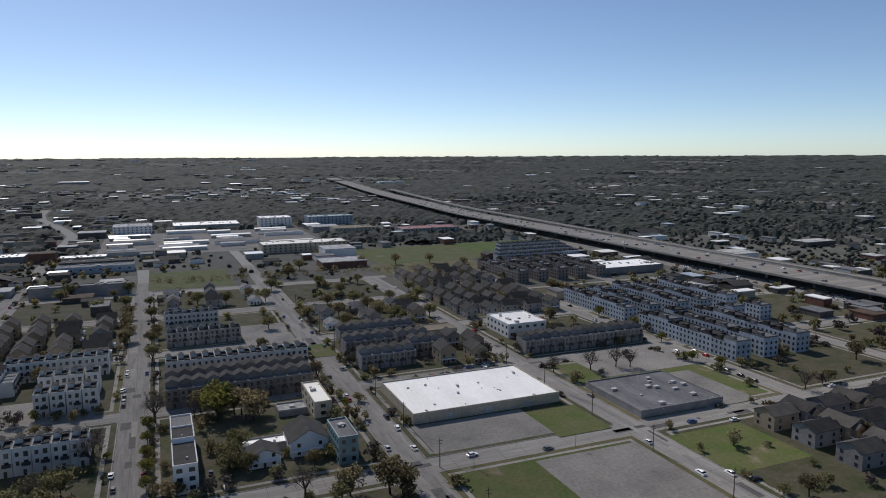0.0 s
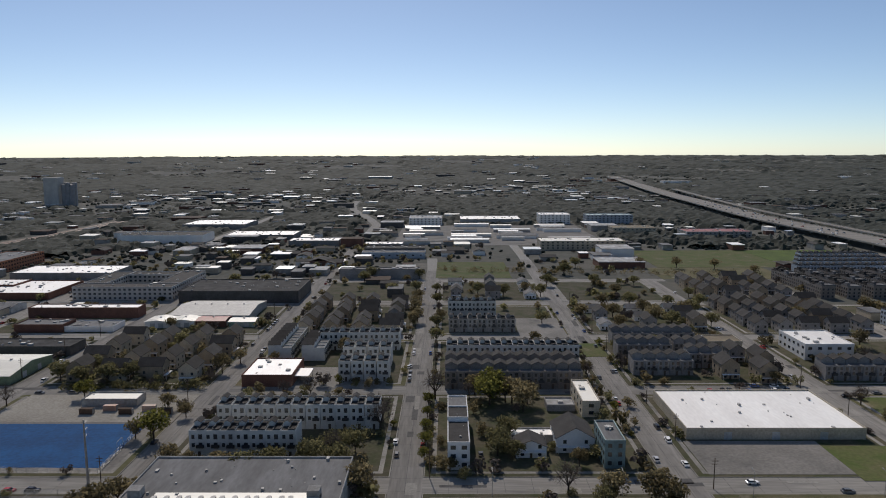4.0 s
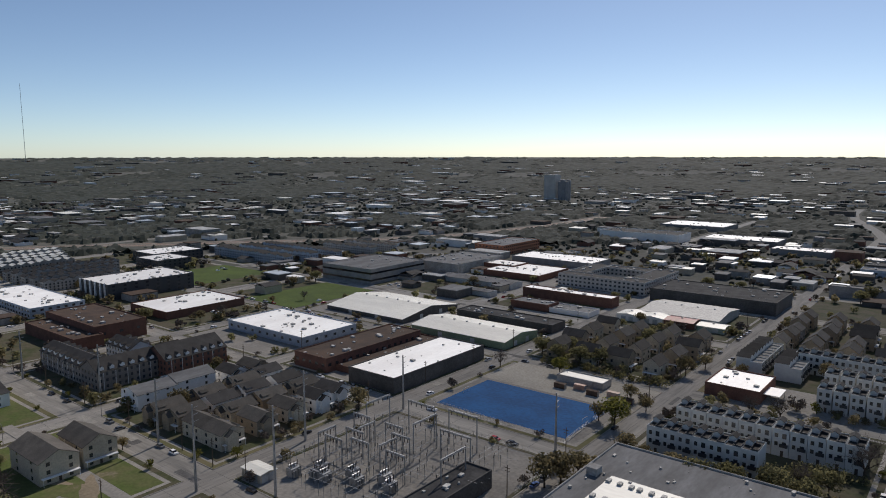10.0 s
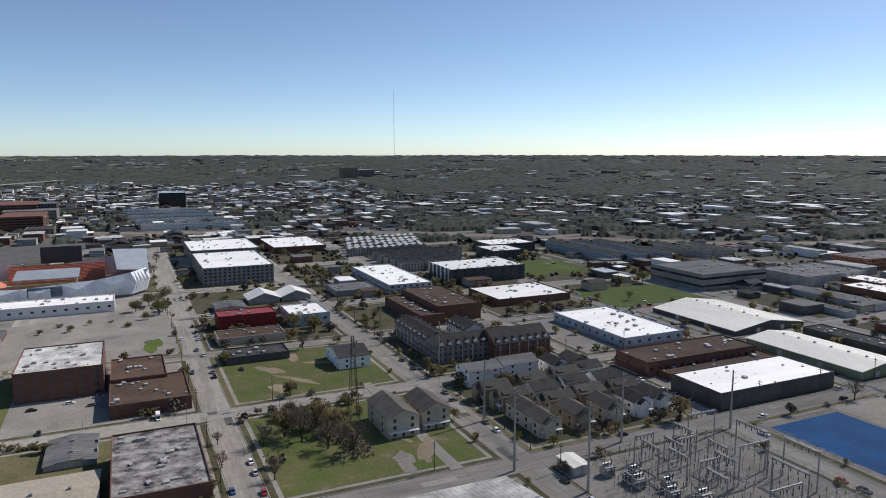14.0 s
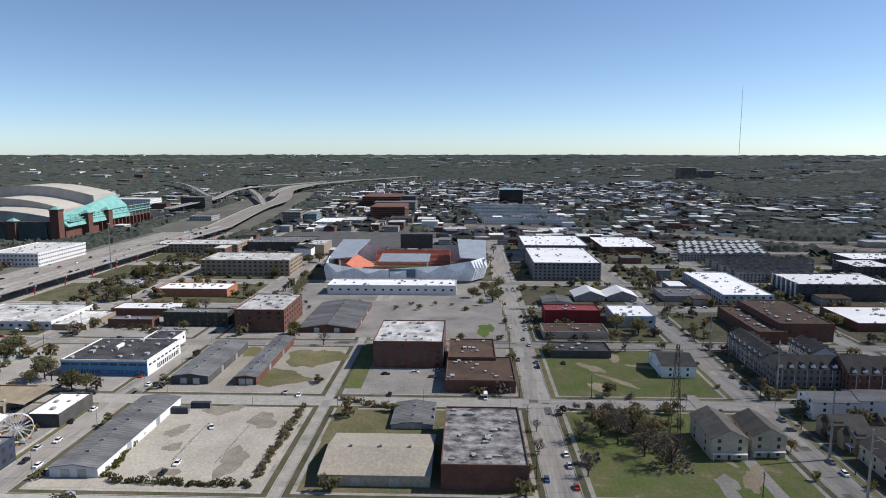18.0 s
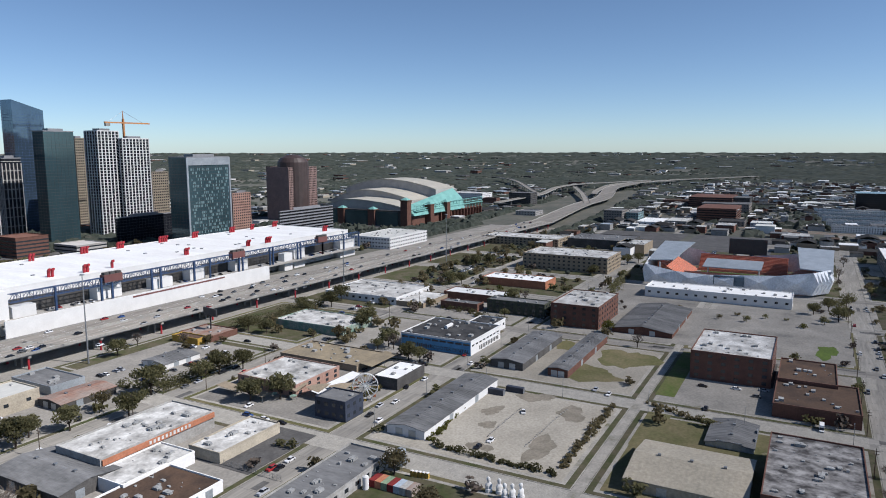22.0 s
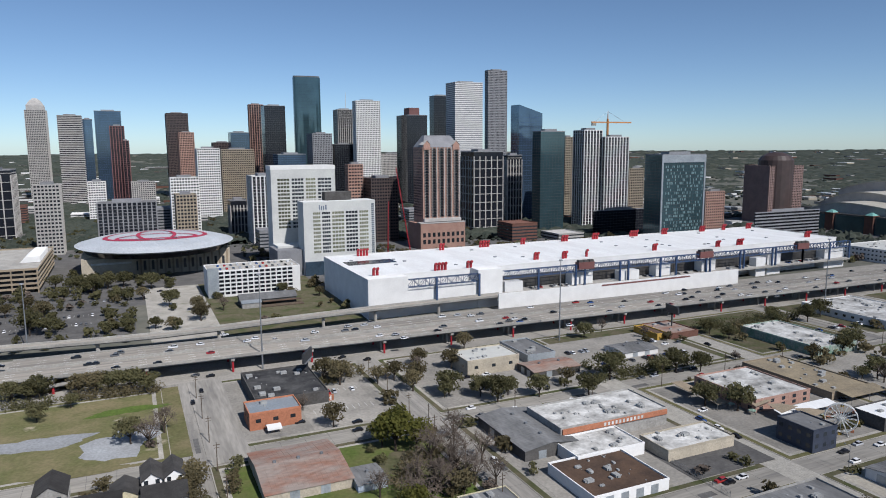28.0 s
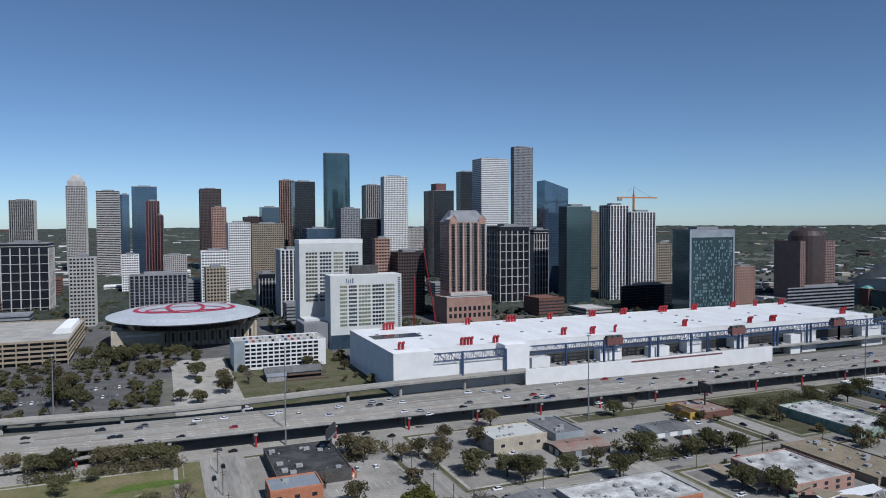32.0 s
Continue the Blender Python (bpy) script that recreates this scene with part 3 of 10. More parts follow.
# ---- ground ----
def ground():
    """One sheet to the horizon; far off the land rises by some tens of metres."""
    radii = [0, 40, 100, 200, 350, 500, 700, 950, 1250, 1600, 2000, 2400, 2800, 3200, 3600, 4000, 4300, 4600, 4800, 4960]
    n = 96
    g = Geo()
    rings = []
    for r in radii[1:]:
        rings.append([(r * math.cos(2 * math.pi * k / n), r * math.sin(2 * math.pi * k / n), land(r)) for k in range(n)])
    g.loft(rings, caps=False)
    k = len(g.v)
    g.v.append((0, 0, 0))
    for j in range(n):
        g.f.append((k, j, (j + 1) % n))
    tagged(new("ground", g.mesh("ground", M["far"])), "flat land with scrub, grass and bare soil to the horizon", kind="structure")


def land(r):
    return 0.0 if r < 2000 else 91.0 * ((r - 2000) / 2960) ** 1.6


ground()

# streets: centre lines of the grid
PITCH = 100.3
SX = {k: -15.5 + PITCH * k for k in range(-11, 9)}
SY = {k: 34.0 + PITCH * k for k in range(-4, 14)}
for k, x in SX.items():
    if -9 <= k <= 4:
        sheet("road", x - 6, -366, x + 6, {-1: 1010, 0: 690, 1: 760}.get(k, 640), 0.05, M["road_y"], "worn concrete street with stained lanes", 0.1)
for k, y in SY.items():
    if k in (-1, -4) or k > 6:
        continue
    sheet("road", -1100 if k < 4 else -520, y - 6, 480 if k < 5 else 200, y + 6, 0.03, M["road_x"], "worn concrete cross street with stained lanes", 0.08)

LOTS = {(-3, 0): "grass", (-4, 0): "grass", (-2, -1): "lot", (-3, -1): "drygrass", (-4, -1): "lot", (-5, -1): "lot", (-3, -2): "gravel", (-4, -2): "gravel", (-2, 1): "lot",
        (-2, 2): "lot", (-3, 2): "lot", (-3, 3): "lot", (-4, 2): "lot", (-4, 3): "lot", (-3, -3): "lot", (-2, -3): "lot", (-1, -3): "grass", (-1, -4): "lot", (-2, -4): "lot", (-4, -3): "lot", (-5, -2): "lot", (-5, -3): "lot", (-6, -1): "lot", (-6, -2): "lot",
        (0, -4): "drygrass", (0, -3): "drygrass", (1, -4): "grass", (1, 2): "yard", (1, 1): "grass", (2, 1): "yard", (2, 2): "grass", (-1, -2): "lot"}
for i in range(-9, 5):
    for j in range(-4, 6):
        if j > 4 and i > 1 or i < -7 and j > 3:
            continue
        x0, x1, y0, y1 = SX[i] + 6.2, SX[i + 1] - 6.2, SY[j] + 6.2, SY[j + 1] - 6.2
        if j == -2:
            y1 = SY[-1] - 2.2
        if j == -1:
            y0 = SY[-1] + 2.2
        kind = LOTS.get((i, j), "yard")
        sheet("pavement", x0, y0, x1, y1, 0.16, M["walkway"], "concrete pavement and kerb round a city block", 0.16)
        g = Geo().ring(x0 + 0.4, y0 + 0.4, 0.1, x1 - 0.4, y1 - 0.4, 0.19, 2.4)
        if math.hypot(x0 + x1, y0 + y1) < 1100:
            tagged(new("verge", g.mesh("verge", M["yard" if (i * 3 + j) % 4 else "drygrass"])), "strip of grass between kerb and pavement", kind="structure")
        sheet("block_ground", x0 + 4.6, y0 + 4.6, x1 - 4.6, y1 - 4.6, 0.20, M[kind], {"yard": "patchy yard grass and soil inside a city block", "grass": "mown lawn with worn patches", "greengrass": "green lawn", "lot": "stained concrete yard inside a city block", "gravel": "pale gravel lot", "drygrass": "dry grass and bare soil lot"}[kind], 0.12)


def lane(name, pts, w, z, material, label):
    """A flat road along a line of points."""
    P = [Vector((x, y, 0)) for x, y in pts]
    rings = []
    for i, p in enumerate(P):
        d = P[min(i + 1, len(P) - 1)] - P[max(i - 1, 0)]
        q = Vector((-d.y, d.x, 0)).normalized() * w / 2
        e = land(math.hypot(p.x, p.y)) + z
        rings.append([(p.x - q.x, p.y - q.y, e - 0.3), (p.x + q.x, p.y + q.y, e - 0.3), (p.x + q.x, p.y + q.y, e), (p.x - q.x, p.y - q.y, e)])
    for p, p2 in zip(P, P[1:]):
        n = max(1, int((p2 - p).length / 18))
        for k in range(n):
            c = p.lerp(p2, (k + 0.5) / n)
            TAKEN.append((c.x - w / 2, c.y - w / 2, c.x + w / 2, c.y + w / 2))
    return tagged(new(name, Geo().loft(rings).mesh(name, M[material])), label, kind="structure")


lane("road", [(-116, 1008), (-117, 1133), (-138, 1230), (-166, 1336), (-196, 1440), (-214, 1560), (-222, 1700)], 15, 0.06, "patch_pale", "pale avenue bending away through the far streets")
lane("road", [(-320, 800), (-321, 900), (-322, 1100), (-326, 1300)], 11, 0.06, "patch_pale", "pale straight street among low roofs")
lane("road", [(-15.5, 690), (-18, 770)], 11, 0.06, "patch_pale", "pale end of a street before the sheds")
lane("road", [(84.8, 760), (84, 830), (80, 960), (86, 1100)], 11, 0.06, "patch_pale", "pale street beside the open fields")
sheet("pavement", -1000, SY[-1] - 2.0, -216, SY[-1] + 2.0, 0.19, M["walkway"], "straight concrete trail between grass verges", 0.15)

# ---- buildings ----
TOWN = {
    "whitew": town_model(6.2, 11.5, 11.5, "hotelw", "hotelw", 0, "white three-storey townhouse with dark roof deck and stair head"),
    "brickgrey": town_model(6.2, 11.5, 9.6, "brickgrey", "whitew", 2, "grey brick three-storey townhouse with gabled stair head"),
    "greyw": town_model(6.2, 10.5, 9.5, "greyw", "greyw", 0, "grey stucco townhouse with dark roof"),
    "grey": town_model(6.2, 11.5, 8.6, "grey", "brickgrey", 2, "grey townhouse with dark gabled roof"),
    "gablewhite": town_model(6.2, 13.0, 8.2, "hotelw", "hotelw", 2, "white townhouse with dark gabled roof"),
    "bluegrey": town_model(6.2, 11.5, 11.0, "bluegrey", "grey", 1, "blue-grey three-storey townhouse with roof deck"),
}
HOUSE = {
    "whitew": house_model(9, 12, 7.5, "whitew", "dark", 3.2, 2, "white two-storey house with dark shingle roof"),
    "beige": house_model(9, 13, 7.5, "beige", "dark", 3.4, 2, "beige two-storey house with dark shingle roof"),
    "grey": house_model(8.5, 12, 7.0, "grey", "dark", 3.0, 2, "grey two-storey house with dark shingle roof"),
    "tan": house_model(9.5, 13, 8.0, "tan", "dark", 3.4, 2, "tan brick two-storey house with dark shingle roof"),
    "low": house_model(9, 12, 3.6, "whitew", "greyroof", 2.4, 1, "white single-storey cottage with grey roof", chimney=False),
}

flat(97.9, 274.4, 171.9, 321.2, 5.2, "beige", "white", units=0, doors=3)
flat(194.4, 242.1, 241.5, 285.9, 3.7, "grey", "greyroof")
row(TOWN["brickgrey"], 6.2, -1.9, 337.8, 67.2, 347.0, 0)
row(TOWN["brickgrey"], 6.2, -1.9, 352.0, 67.2, 363.0, 0)
row(TOWN["whitew"], 6.2, -1.1, 378.0, 73.0, 389.0, 0)
row(TOWN["greyw"], 6.2, 0.1, 448.0, 44.3, 458.5, 0)
row(TOWN["whitew"], 6.2, -0.1, 494.0, 34.1, 505.0, 0)
row(TOWN["whitew"], 6.2, -101.0, 257.9, -59.6, 268.5, 0)
row(TOWN["whitew"], 6.2, -99.5, 285.5, -29.6, 296.5, 0)
row(TOWN["whitew"], 6.2, -57.3, 348.8, -30.7, 358.9, 0)
row(TOWN["whitew"], 6.2, -59.0, 374.8, -31.5, 385.7, 0)
row(TOWN["whitew"], 6.2, -78.0, 406.1, -29.3, 416.7, 0)
row(TOWN["gablewhite"], 6.2, -104.5, 384, -88.0, 432.0, 90)
row(TOWN["gablewhite"], 6.2, -84.0, 384.3, -70.5, 414.0, 90)
flat(-105.1, 340.1, -79.4, 369.7, 6.4, "brick", "white")
flat(-104.4, 150.0, -34.3, 236.9, 10.0, "greyw", "greyroof", units=0)
flat(-256.6, 243.8, -224.6, 320.7, 8.4, "darkgrey", "white", units=2)
flat(-301.7, 245.5, -275.6, 324.2, 8.5, "brick", "brown", win=1, cols=5)
flat(-282.0, 252.5, -265.6, 330.4, 4.0, "brick", "brown")
flat(-401.6, 270.9, -325.3, 316.9, 6.4, "bluegrey", "white", win=1, cols=7)
gable(-299.5, 343.2, -225.3, 381.8, 7.3, "green", "palewhite")
flat(-300.4, 394.4, -221.8, 412.4, 6.0, "darkgrey", "black")
gable(-394.0, 353.6, -317.2, 417.0, 7.7, "darkgrey", "palewhite")
tb = flat(-500, 444, -436, 519, 14.5, "grey", "greyroof", units=6, label="large grey concrete block with dark window bands")
for z_ in (3.2, 9.6):
    part("window_band", Geo().box(-32.12, -37.62, z_, 32.12, 37.62, z_ + 1.7), M["glassdark"], tb)
flat(-461, 537, -408, 618, 10.0, "greyw", "greyroof", units=14)
flat(-482.0, 668, -442, 750, 12.1, "orange", "greyroof", win=3, cols=4.5)
flat(-411.9, 640.6, -316.2, 685.0, 7.0, "grey", "white")
flat(-387.4, 551.5, -324.5, 607.2, 6.0, "brick", "white")
flat(-416.7, 581.2, -371.0, 609.0, 7.0, "brick", "white")
flat(-303, 548, -222, 566, 11.4, "lightstone", "dark", win=3, cols=4, units=3)
flat(-303, 566.2, -284, 622, 11.4, "lightstone", "dark", win=3, cols=4, units=3)
flat(-242, 566.2, -222, 626, 11.4, "lightstone", "dark", win=3, cols=4, units=3)
flat(-283.8, 606, -242.2, 622, 11.4, "lightstone", "dark", win=3, cols=4, units=3)
flat(-302.9, 488.3, -223.2, 501.2, 8.0, "brick", "white")
flat(-288.0, 447.4, -255.3, 464.0, 5.8, "brick", "greyroof")
flat(-259.2, 449.0, -223.0, 467.0, 4.1, "whitew", "greyroof")
gable(-401.2, 502.1, -324.1, 521.7, 6.0, "metal", "greyroof")
gable(-351.5, 465.3, -320.2, 475.9, 5.0, "metal", "greyroof")
flat(-213.2, 537.9, -118.3, 588.7, 10.2, "darkgrey", "black")
gable(-196, 476, -140, 524, 7.5, "metal", "unitgrey", rise=2.6)
gable(-172, 461, -152, 475.5, 5.5, "brick", "redroof")
gable(-206, 459, -190, 475.5, 5.5, "whitew", "palewhite", along="y")
gable(-189.6, 461, -173, 475.5, 5.5, "whitew", "palewhite", along="y")
gable(-150, 462, -132, 475, 4.6, "greenw", "palewhite")
flat(-413.3, 1073.8, -315.2, 1146.7, 8.0, "grey", "white")
flat(-303.9, 941.1, -210.9, 990.3, 7.0, "grey", "white")
flat(-203.6, 877.6, -139.4, 908.6, 7.0, "grey", "white")
flat(-104.2, 851.3, -56.4, 875.1, 6.0, "grey", "white")
flat(-435.3, 904.4, -322.3, 950.5, 11.0, "whitew", "dark")
flat(-0.4, 246.5, 7.9, 268, 11.2, "whitew", "dark", win=3, cols=4, units=0, label="narrow white townhouse block with dark roof terraces")
flat(-0.4, 268.2, 7.9, 281, 12.4, "whitew", "dark", win=3, cols=4, units=0, label="narrow white townhouse block with dark roof terraces")
flat(-0.4, 281.2, 7.9, 297, 11.2, "whitew", "greyroof", win=3, cols=4, units=0, label="narrow white townhouse block with dark roof terraces")
flat(59.7, 298.8, 67.8, 328.5, 7.8, "beige", "palewhite", win=2, cols=7)
flat(58.4, 247.8, 66.1, 267.6, 11.4, "teal", "greyroof", win=3, cols=3)
flat(-102.2, 643.6, -26.7, 654.4, 9.5, "grey", "greyroof")
flat(202.5, 385.0, 230.2, 416.8, 9.6, "whitew", "white", win=2, cols=5)
row(TOWN["grey"], 6.2, 194.8, 347.5, 265.6, 361.7, 0)
row(TOWN["grey"], 6.2, 220.6, 347.1, 278.3, 359.3, 0)
for k_ in range(4):
    row(TOWN["bluegrey"], 6.2, 330 + 14 * k_, 652 + 26 * k_, 430 + 8 * k_, 664 + 26 * k_, 0)
flat(386.1, 554.9, 466.5, 594.5, 7.0, "grey", "white")
flat(-488.3, 53.3, -469.5, 91.2, 10.0, "redw", "redroof")
flat(-495.3, 99.4, -461.0, 126.4, 8.3, "bluegrey", "white", win=1)
flat(-453.3, 48.4, -431.8, 89.4, 4.8, "beige", "brown")
flat(-408.7, 47.8, -389.8, 82.6, 4.7, "darkgrey", "black")
flat(-500.8, 194.8, -430.2, 228.2, 11.8, "brick", "brown", win=1, cols=9)
flat(-495.1, 179.3, -424.2, 197.3, 8.0, "brick", "brown")
flat(-507.0, 257.3, -456.1, 323.1, 6.0, "brick", "white")
flat(-602, 262.4, -552, 339.0, 13.8, "black_wall", "white", win=4, cols=9)
flat(-640, 198, -536, 237, 8.0, "bluegrey", "white", win=2, cols=5)
flat(-577.9, 155.2, -544.1, 191.0, 5.0, "grey", "greyroof")
flat(-736.4, 60.9, -634.7, 122.4, 16.6, "aptgrey", "white", win=5, cols=4)
flat(-840.2, 61.1, -751.5, 130.7, 17.0, "aptgrey", "white", win=5, cols=4)
flat(-902.5, 156.8, -808.0, 218.9, 8.0, "brick", "white")
place(house_model(14.0, 26.0, 8.6, "beige", "shingle", 3.4, 3, "beige three-storey double house with brown-grey gabled roof"), -271.0, 101, 90)
place(house_model(13.0, 21.0, 8.6, "beige", "shingle", 3.4, 3, "beige three-storey double house with brown-grey gabled roof"), -271.0, 117, 90)
place(house_model(26.0, 17.9, 6.5, "whitew", "dark", 3.2, 2, "white house with dark pitched roof and small porch"), -369.6, 111.1, 0)
gable(-267.8, -52.4, -231.6, -12.8, 6.9, "beigeroof", "beigeroof")
flat(-284.9, -8.9, -229.4, 21.7, 10.1, "brick", "mottled", doors=2)
gable(-310.2, -32.4, -283.5, -14.4, 3.3, "metal", "greyroof")
flat(-369.2, -10.5, -329.6, 24.0, 6.7, "brick", "brown", doors=3)
flat(-401.2, -10.2, -363.9, 15.5, 8.0, "brick", "brown")
flat(-416.5, -51.4, -368.3, -13.1, 15.2, "brick", "whiteroof", win=4, cols=6)
flat(-591.4, -116.1, -563.5, -9.5, 8.3, "whitew", "white", win=1, cols=7)
flat(-491.1, -152.5, -440.1, -119.7, 15.5, "brick", "whiteroof", win=4, cols=6)
gable(-519.0, -110.7, -440.7, -73.0, 5.7, "brick", "greyroof")
gable(-402.6, -150.6, -337.2, -131.8, 5.7, "darkgrey", "greyroof")
gable(-414.6, -117.7, -337.0, -106.9, 5.1, "brick", "greyroof")
flat(-417.5, -194.0, -379.2, -176.0, 6.9, "whitew", "black", win=1, cols=6)
flat(-468.0, -206.0, -454.0, -161.9, 10.0, "greenapt", "greyroof", win=3, cols=5)
flat(-502.4, -256.3, -481.3, -203.3, 6.0, "brick", "white")
flat(-460.3, -242.0, -449.2, -211.7, 6.0, "brick", "greyroof")
flat(-575.5, -253.7, -549.1, -195.5, 7.0, "orange", "white")
flat(-697.1, -254.3, -646.1, -168.9, 15.6, "tan", "whiteroof", win=4, cols=5)
flat(-838.9, -368.6, -794.6, -267.9, 10.4, "tan", "whiteroof", win=3, cols=5)
flat(-869.8, -261.9, -811.9, -187.6, 11.0, "darkgrey", "greyroof")
flat(-837.9, -197.3, -791.1, -165.8, 11.0, "tan", "whiteroof")
flat(-381.0, -312.9, -348.3, -258.0, 5.9, "greenw", "whiteroof")
flat(-283.8, -250.0, -249.0, -213.0, 6.3, "pink", "whiteroof", win=2, cols=6)
flat(-322.2, -261.6, -293.9, -209.2, 4.0, "tan", "tanroof")
flat(-248.2, -190.0, -234.7, -173.4, 9.6, "navy", "greyroof", win=2, cols=3.5)
flat(-306.8, -189.7, -279.8, -175.0, 6.1, "darkgrey", "white")
gable(-308.5, -152.0, -234.6, -134.0, 5.2, "whitew", "greyroof")
flat(-210.2, -153.1, -133.7, -134.4, 5.0, "greyw", "greyroof", win=1, cols=6)
flat(-164.8, -202.6, -133.2, -174.8, 4.5, "whitew", "brown", doors=4)
flat(-213.0, -207.7, -179.5, -191.4, 4.8, "beige", "whiteroof")
flat(-204.4, -245.5, -150.4, -220.0, 8.0, "greyw", "whiteroof")
gable(-154.4, -252.9, -130.7, -214.2, 6.0, "darkgrey", "greyroof")
flat(-176.1, -219.0, -145.2, -200.8, 5.0, "whitew", "whiteroof")
flat(-185.9, -333.4, -155.1, -312.2, 8.7, "beige", "palewhite", win=1, cols=8)
flat(-213.0, -349.9, -195.0, -318.3, 5.0, "metal", "greyroof")
gable(-212.6, -310.9, -184.2, -294.2, 4.9, "darkgrey", "rust")
gable(-272.9, -320.1, -248.6, -302.8, 4.3, "whitew", "greyroof")
flat(-322.0, -349.1, -299.0, -322, 4.0, "brick", "rust")
flat(-298.8, -346, -291, -324, 4.4, "yellow", "brown", units=0)
flat(-62.8, -304.0, -40.8, -288.4, 8.0, "orange", "metal", win=1, cols=7, units=1)
flat(-80.3, -352.3, -46.7, -308.1, 6.0, "darkgrey", "black")
gable(-66, -259, -35.5, -223, 6.2, "beige", "rust", rise=2.6, along="x")
gable(-77, -232, -66.2, -218, 3.6, "bluegrey", "greyroof", along="x", name="shed", label="low blue-grey lean-to beside a rusty shed")
flat(-110, -193, -92, -174, 5.2, "cream", "greyroof", win=1, cols=6, units=2, parapet=0.4, label="cream boarded house with flat grey roof")
gable(-91.6, -195, -80, -173, 3.4, "whitew", "metal", name="shed", label="white boarded shed with pale metal roof", along="y")
place(house_model(13, 13.5, 7.0, "whitew", "dark", 2.6, 2, "white house with dark pitched roof"), -5, -233.5, 90)
place(house_model(6.4, 13, 8.2, "whitew", "dark", 2.4, 3, "narrow white house with dark gabled roof"), -1.4, -247.2, 0)
place(house_model(6.4, 13, 8.2, "whitew", "dark", 2.4, 3, "narrow white house with dark gabled roof"), -8.6, -247.2, 0)
place(house_model(14.5, 20.5, 5.6, "whitew", "dark", 3.0, 2, "long white house with dark pitched roof"), 18.2, -237, 90)
place(house_model(10, 14, 6.0, "greyw", "dark", 3.2, 2, "grey house with dark pitched roof"), 29.5, -254.5, 0)
place(house_model(9.0, 11.5, 6.0, "cream", "dark", 2.6, 2, "cream house with dark pitched roof"), 6.8, -242.0, 0)
flat(-12.0, -211, 2.4, -190, 4.2, "greyw", "greyroof", units=1)
flat(-143.0, 150.0, -131.7, 193.5, 7.1, "darkgrey", "black")
gable(-205.0, 50.0, -140.0, 119.0, 7.0, "metal", "whiteroof")
flat(-493.2, -342.9, -441.0, -276.1, 6.0, "whitew", "whiteroof", win=1)
flat(-482.7, -313.6, -441.3, -252.5, 4.0, "tan", "whiteroof", units=4)



def dormer_block(x0, y0, x1, y1, h, wall, roof, along, n, label):
    """A three-storey block under one pitched roof with a row of white dormers on each slope."""
    TAKEN.append((x0, y0, x1, y1))
    cx, cy, w, d = (x0 + x1) / 2, (y0 + y1) / 2, (x1 - x0) / 2, (y1 - y0) / 2
    b = thing("apartment_block", cx, cy, 0.1, label, "building")
    half = d if along == "x" else w
    rise = half * 0.55
    part("wall", Geo().pent(-w, -d, w, d, 0, h, rise, along), M[wall], b)
    top = part("roof", Geo().gable(-w, -d, w, d, h, rise, along, 0.4, 0.22), M[roof], b)
    q = w if along == "x" else d
    for k in range(n):
        c = -q + 2 * q * (k + 0.5) / n
        for s in (-1, 1):
            lo, hi = sorted((s * half * 0.92, s * half * 0.45))
            box = (c - 1.1, lo, c + 1.1, hi) if along == "x" else (lo, c - 1.1, hi, c + 1.1)
            ax = "y" if along == "x" else "x"
            dm = part("dormer", Geo().pent(*box, h + 0.2, h + 1.9, 0.9, ax), M["whitew"], top)
            part("dormer_roof", Geo().gable(*box, h + 1.9, 0.9, ax, 0.2, 0.12), M["dark"], dm)
    face_windows(b, -w, -d, w, d, 0.2, h, 3.1, 3, 1.2, 1.5, M["glass"], "xXyY", True)
    g = Geo()
    for k in range(int(q * 2 / 6.2)):
        c = -q + 6.2 * (k + 0.5)
        for s in (-1, 1):
            if along == "x":
                g.box(c - 0.12, s * d - 0.1, 0, c + 0.12, s * d + 0.1, h)
            else:
                g.box(s * w - 0.1, c - 0.12, 0, s * w + 0.1, c + 0.12, h)
    part("downpipe_line", g, M["whitew"], b, kind="stuff")
    return b


dormer_block(-410, 155, -361, 170, 9.6, "brickgrey", "dark", "x", 7, "grey brick apartment block with white dormers in a dark roof")
dormer_block(-360.8, 155, -343, 187, 9.6, "brickgrey", "dark", "y", 6, "grey brick apartment block with white dormers in a dark roof")
dormer_block(-358, 187.2, -335, 224, 9.6, "brick", "dark", "y", 7, "dark red brick apartment block with white dormers in a dark roof")
dormer_block(-398, 186, -372, 200, 9.0, "whitew", "dark", "x", 4, "white apartment block with dark dormer roof")
place(house_model(15, 20, 8.0, "whitew", "greyroof", 2.6, 3, "white three-storey row house with grey metal roof"), -308, 163, 0)
place(house_model(15, 21, 8.6, "whitew", "greyroof", 2.6, 3, "white three-storey row house with grey metal roof"), -309, 184, 0)

